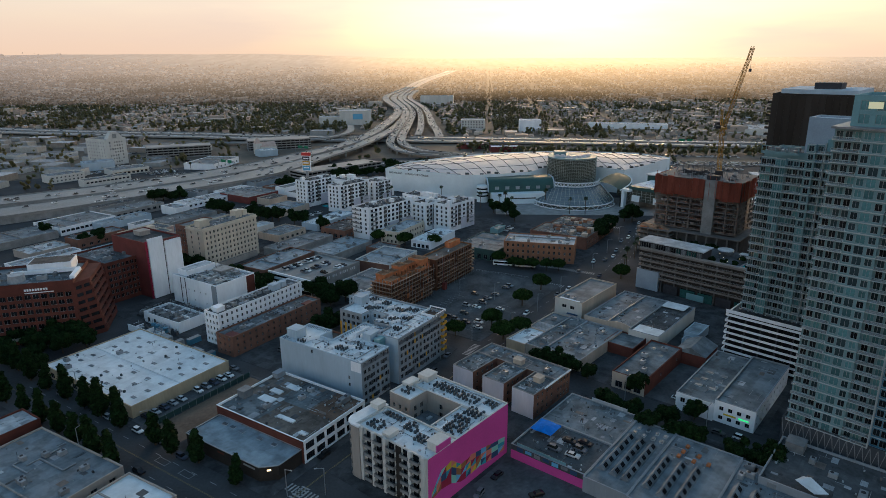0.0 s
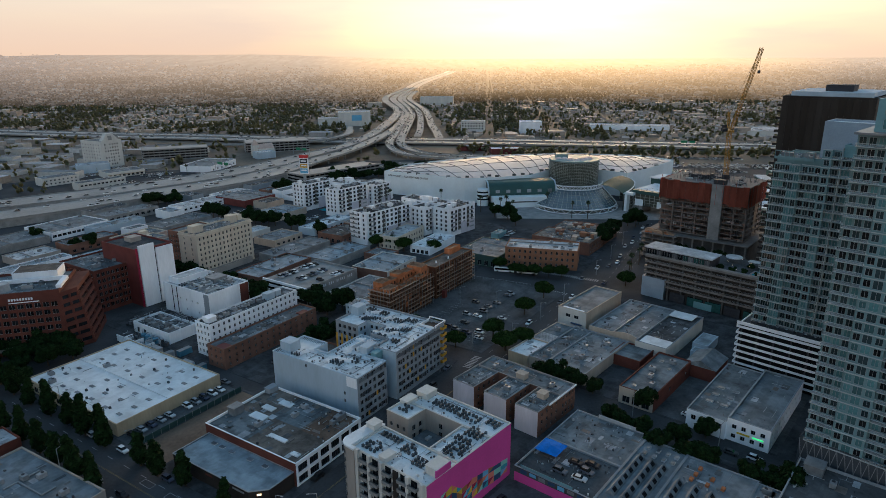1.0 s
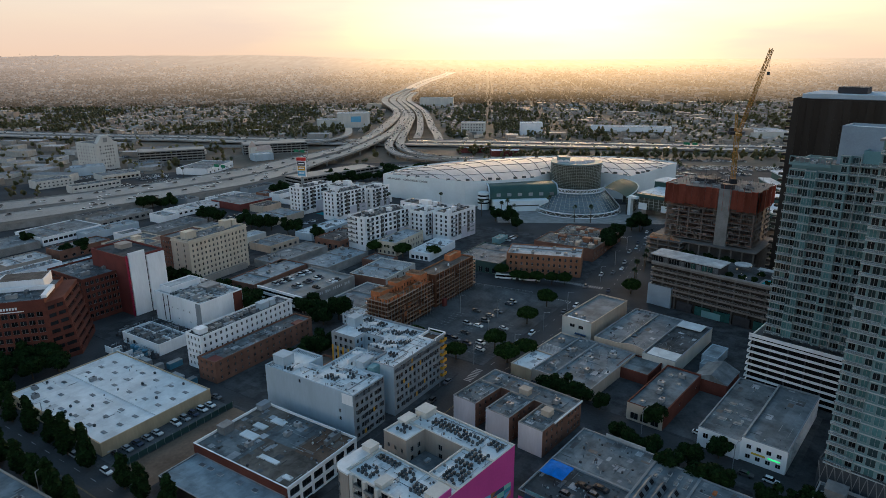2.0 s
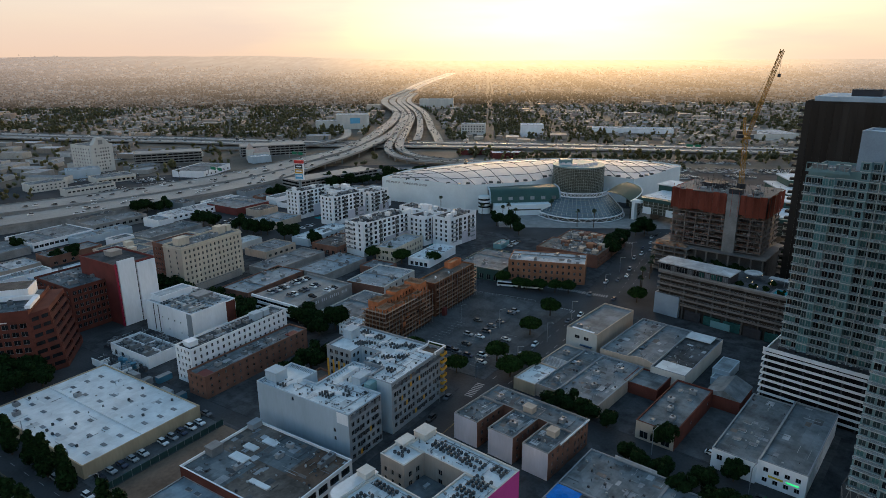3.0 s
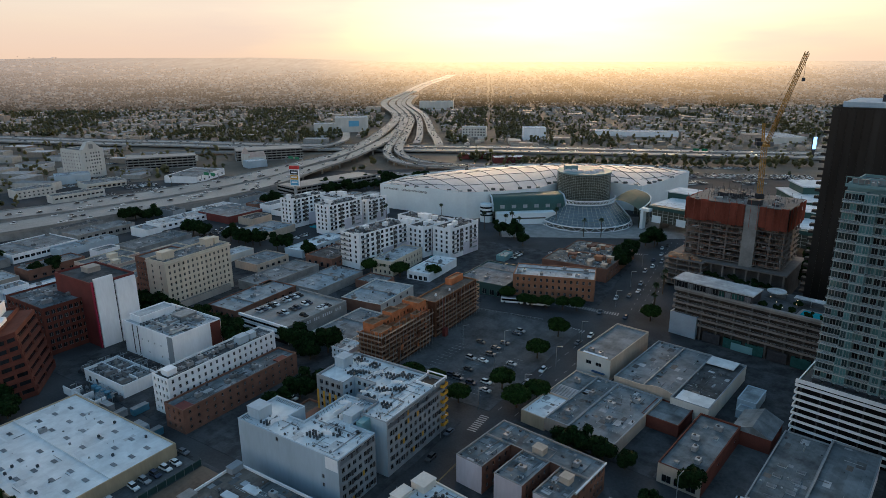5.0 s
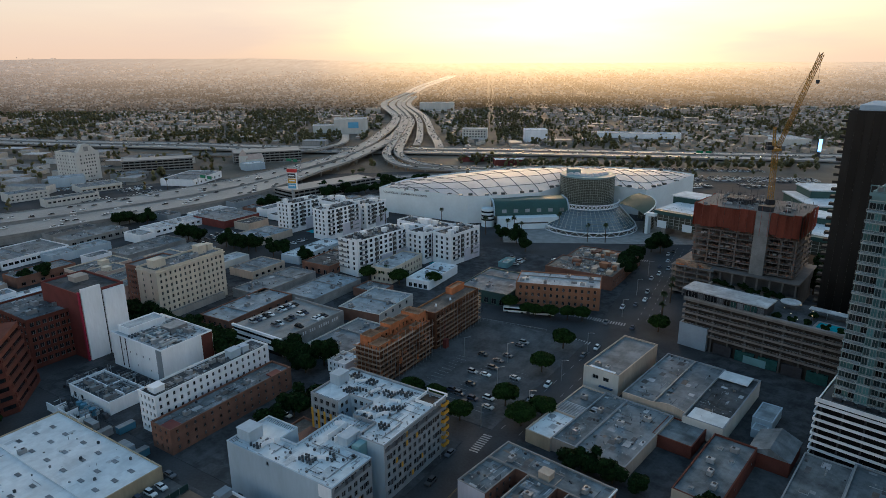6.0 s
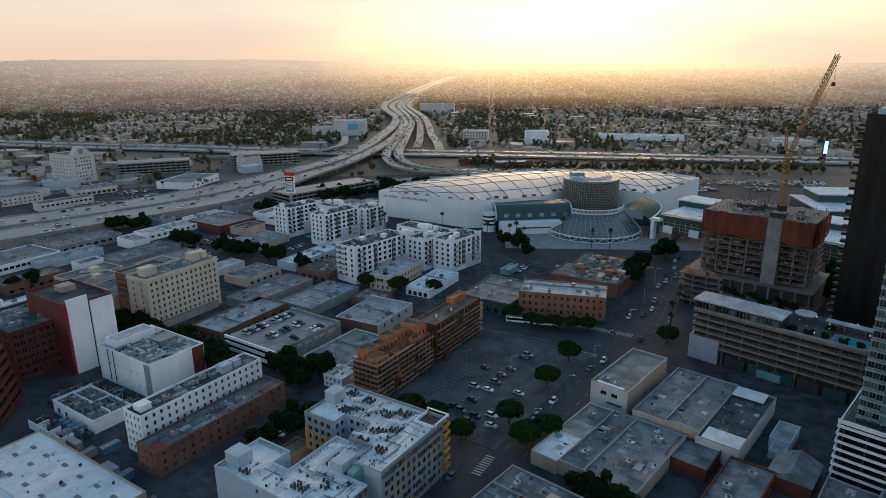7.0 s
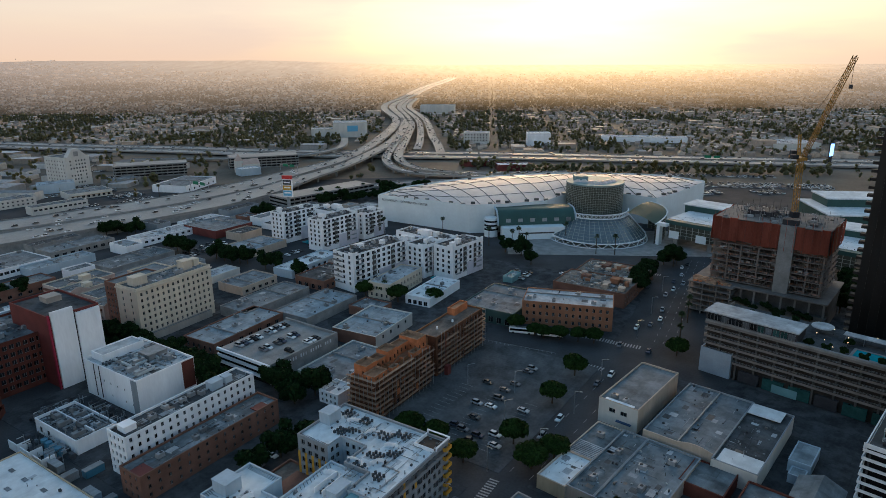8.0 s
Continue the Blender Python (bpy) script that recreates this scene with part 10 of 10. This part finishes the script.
# parked rows in the yards beside and under the freeway
for x0, y0, yaw, nx, ny in ((-318, 690, 44, 11, 3), (-300, 740, 20, 8, 3), (-330, 640, 46, 9, 2), (-300, 668, 44, 12, 2), (-395, 690, 46, 10, 2), (-345, 725, 30, 5, 2), (-150, 588, 58, 10, 3), (-132, 612, 56, 8, 2), (-282, 545, 64, 10, 2), (-118, 560, 58, 7, 2), (-70, 742, 40, 12, 2), (236, 690, 10, 12, 3), (300, 690, 10, 10, 3), (60, 742, -8, 46, 3), (80, 790, -8, 40, 3), (250, 735, -10, 50, 4), (240, 800, -10, 44, 2)):
    for i in range(nx):
        for j in range(ny):
            if rng.random() > 0.25:
                a = radians(yaw)
                join_car(x0 + i * 2.8 * math.cos(a) - j * 7 * math.sin(a), y0 + i * 2.8 * math.sin(a) + j * 7 * math.cos(a), 0.02, yaw + 90)
for x, y, b, a in YARDS:
    for i in range(int(b / 2.8)):
        for j in range(int(a / 7)):
            if rng.random() < 0.75:
                p = pose(x, y, 0, 0, 0, 58) @ Vector((1.4 + i * 2.8, 3 + j * 7, 0))
                join_car(p.x, p.y, 0.02, 148)
for k in range(26):
    x, y = rng.uniform(-460, -200), rng.uniform(620, 960)
    if beyond(x, y) and free(x, y):
        for i in range(9):
            join_car(x + i * 2.8, y, 0.02, 90 + rng.uniform(-3, 3))
for k, (line, width) in enumerate(DECKS[:10]):
    for i in range(2, len(line) - 2):
        p = line[i]
        if p.y > 1500 or p.y < 300:
            continue
        d = line[i + 1] - line[i - 1]
        yaw = math.degrees(math.atan2(d.y, d.x))
        s = Vector((-d.y, d.x, 0)).normalized() * (0.5 if width > 30 and p.y > 740 else 1.0)
        for j in range(3 if width > 20 else 2):
            if rng.random() < min(0.75, (line[i + 1] - p).length * (0.035 if width > 20 else 0.05)):
                q = p.lerp(line[i + 1], rng.random()) + s * (rng.randrange(6) - 2.5) / 6 * (width - 3)
                if q.y < 900 and count < 8:
                    count += 1
                    park(q.x, q.y, yaw, q.z + 0.02, False)
                else:
                    join_car(q.x, q.y, q.z + 0.02, yaw)
tagged(new("far_traffic", data_mesh("far_traffic", spare_v, spare_f, M["far_car"], M["tower_dark"], index=spare_i)), "distant traffic and parked rows in many paints", "cars", kind="stuff")

# two white buses at the stop
for k, (x, y) in enumerate(((35.5, 375.0), (48.5, 371.3))):
    bus = thing("bus", "long white city bus with dark windows", "bus", pose(x, y - 6, 0.02, 0, 0, -14), "buses")
    bm = boxes((-6, -1.25, 0.35, 6, 1.25, 3.1))
    bmesh.ops.bevel(bm, geom=bm.edges[:], offset=0.2, segments=2, affect="EDGES")
    part("body", bm, M["white"], bus)
    part("window_band", boxes((-5.6, -1.28, 1.5, 5.6, -1.24, 2.6)), M["glass"], bus)
    part("windscreen", boxes((-6.03, -1.0, 1.2, -5.98, 1.0, 2.7)), M["glass"], bus)
    part("roof_pod", boxes((-3, -0.8, 3.1, 3, 0.8, 3.35)), M["unit"], bus)
    for xx in (-4, 3.6):
        for yy in (-1.15, 1.15):
            bm = bmesh.new()
            tube(bm, -0.15, 0.15, 0.5, 0.5, 10)
            bmesh.ops.rotate(bm, verts=bm.verts, cent=(0, 0, 0), matrix=Matrix.Rotation(radians(90), 3, "X"))
            part("wheel", bm, M["tyre"], bus, m=pose(xx, yy, 0.5))


# ---- street lamps and fences ----
def make_lamp():
    bm = bmesh.new()
    beam(bm, (0, 0, 0), (0, 0, 9), 0.09)
    beam(bm, (0, 0, 9), (2.2, 0, 9.5), 0.06)
    me = mesh_of("street_lamp", bm)
    me.materials.append(M["steel"])
    root = tagged(new("street_lamp", me), "slim grey street lamp with one arm", "street lamp", "street lamps")
    part("lantern", boxes((1.9, -0.16, 9.4, 2.7, 0.16, 9.58)), M["unit"], root)
    return root


lamp_post = make_lamp()
lamp_post.matrix_basis = pose(-35, 157.5, 0.12, 0, 0, 200)
for x, y, a in ((-46, 157, -30), (-100, 190, -120), (-140, 218, -120), (-118, 179, 60), (12, 262, -60), (30, 272, -30), (46, 296, -30), (62, 322, -30), (88, 362, -30), (104, 392, -30), (120, 424, -30), (20, 290, 0), (26, 312, 0), (8, 318, 0), (66, 210, 40), (88, 190, 40), (-28, 180, -30), (-14, 206, -30), (-2, 244, -30)):
    copy_thing(lamp_post, pose(x, y, 0.12, 0, 0, a))
fence = thing("fence", "dark green screened fence round the earth lot", "fence", pose(-51.6, 162.4, 0.16, 0, 0, GL))
part("screen", boxes((-1.5, 58.4, 0.1, 42, 58.5, 2.2)), M["dark_green"], fence)
for i in range(15):
    part("post", boxes((-1.5 + i * 3.1, 58.36, 0, -1.4 + i * 3.1, 58.54, 2.3)), M["steel"], fence)
fence = thing("fence", "low white barrier rail along the parking lot", "fence", pose(17, 360, 0.14, 0, 0, -26))
part("rail", boxes((0, 0, 0.7, 34, 0.1, 0.8)), M["unit"], fence)
for i in range(18):
    part("post", boxes((i * 2, 0, 0, i * 2 + 0.1, 0.1, 0.9)), M["unit"], fence)
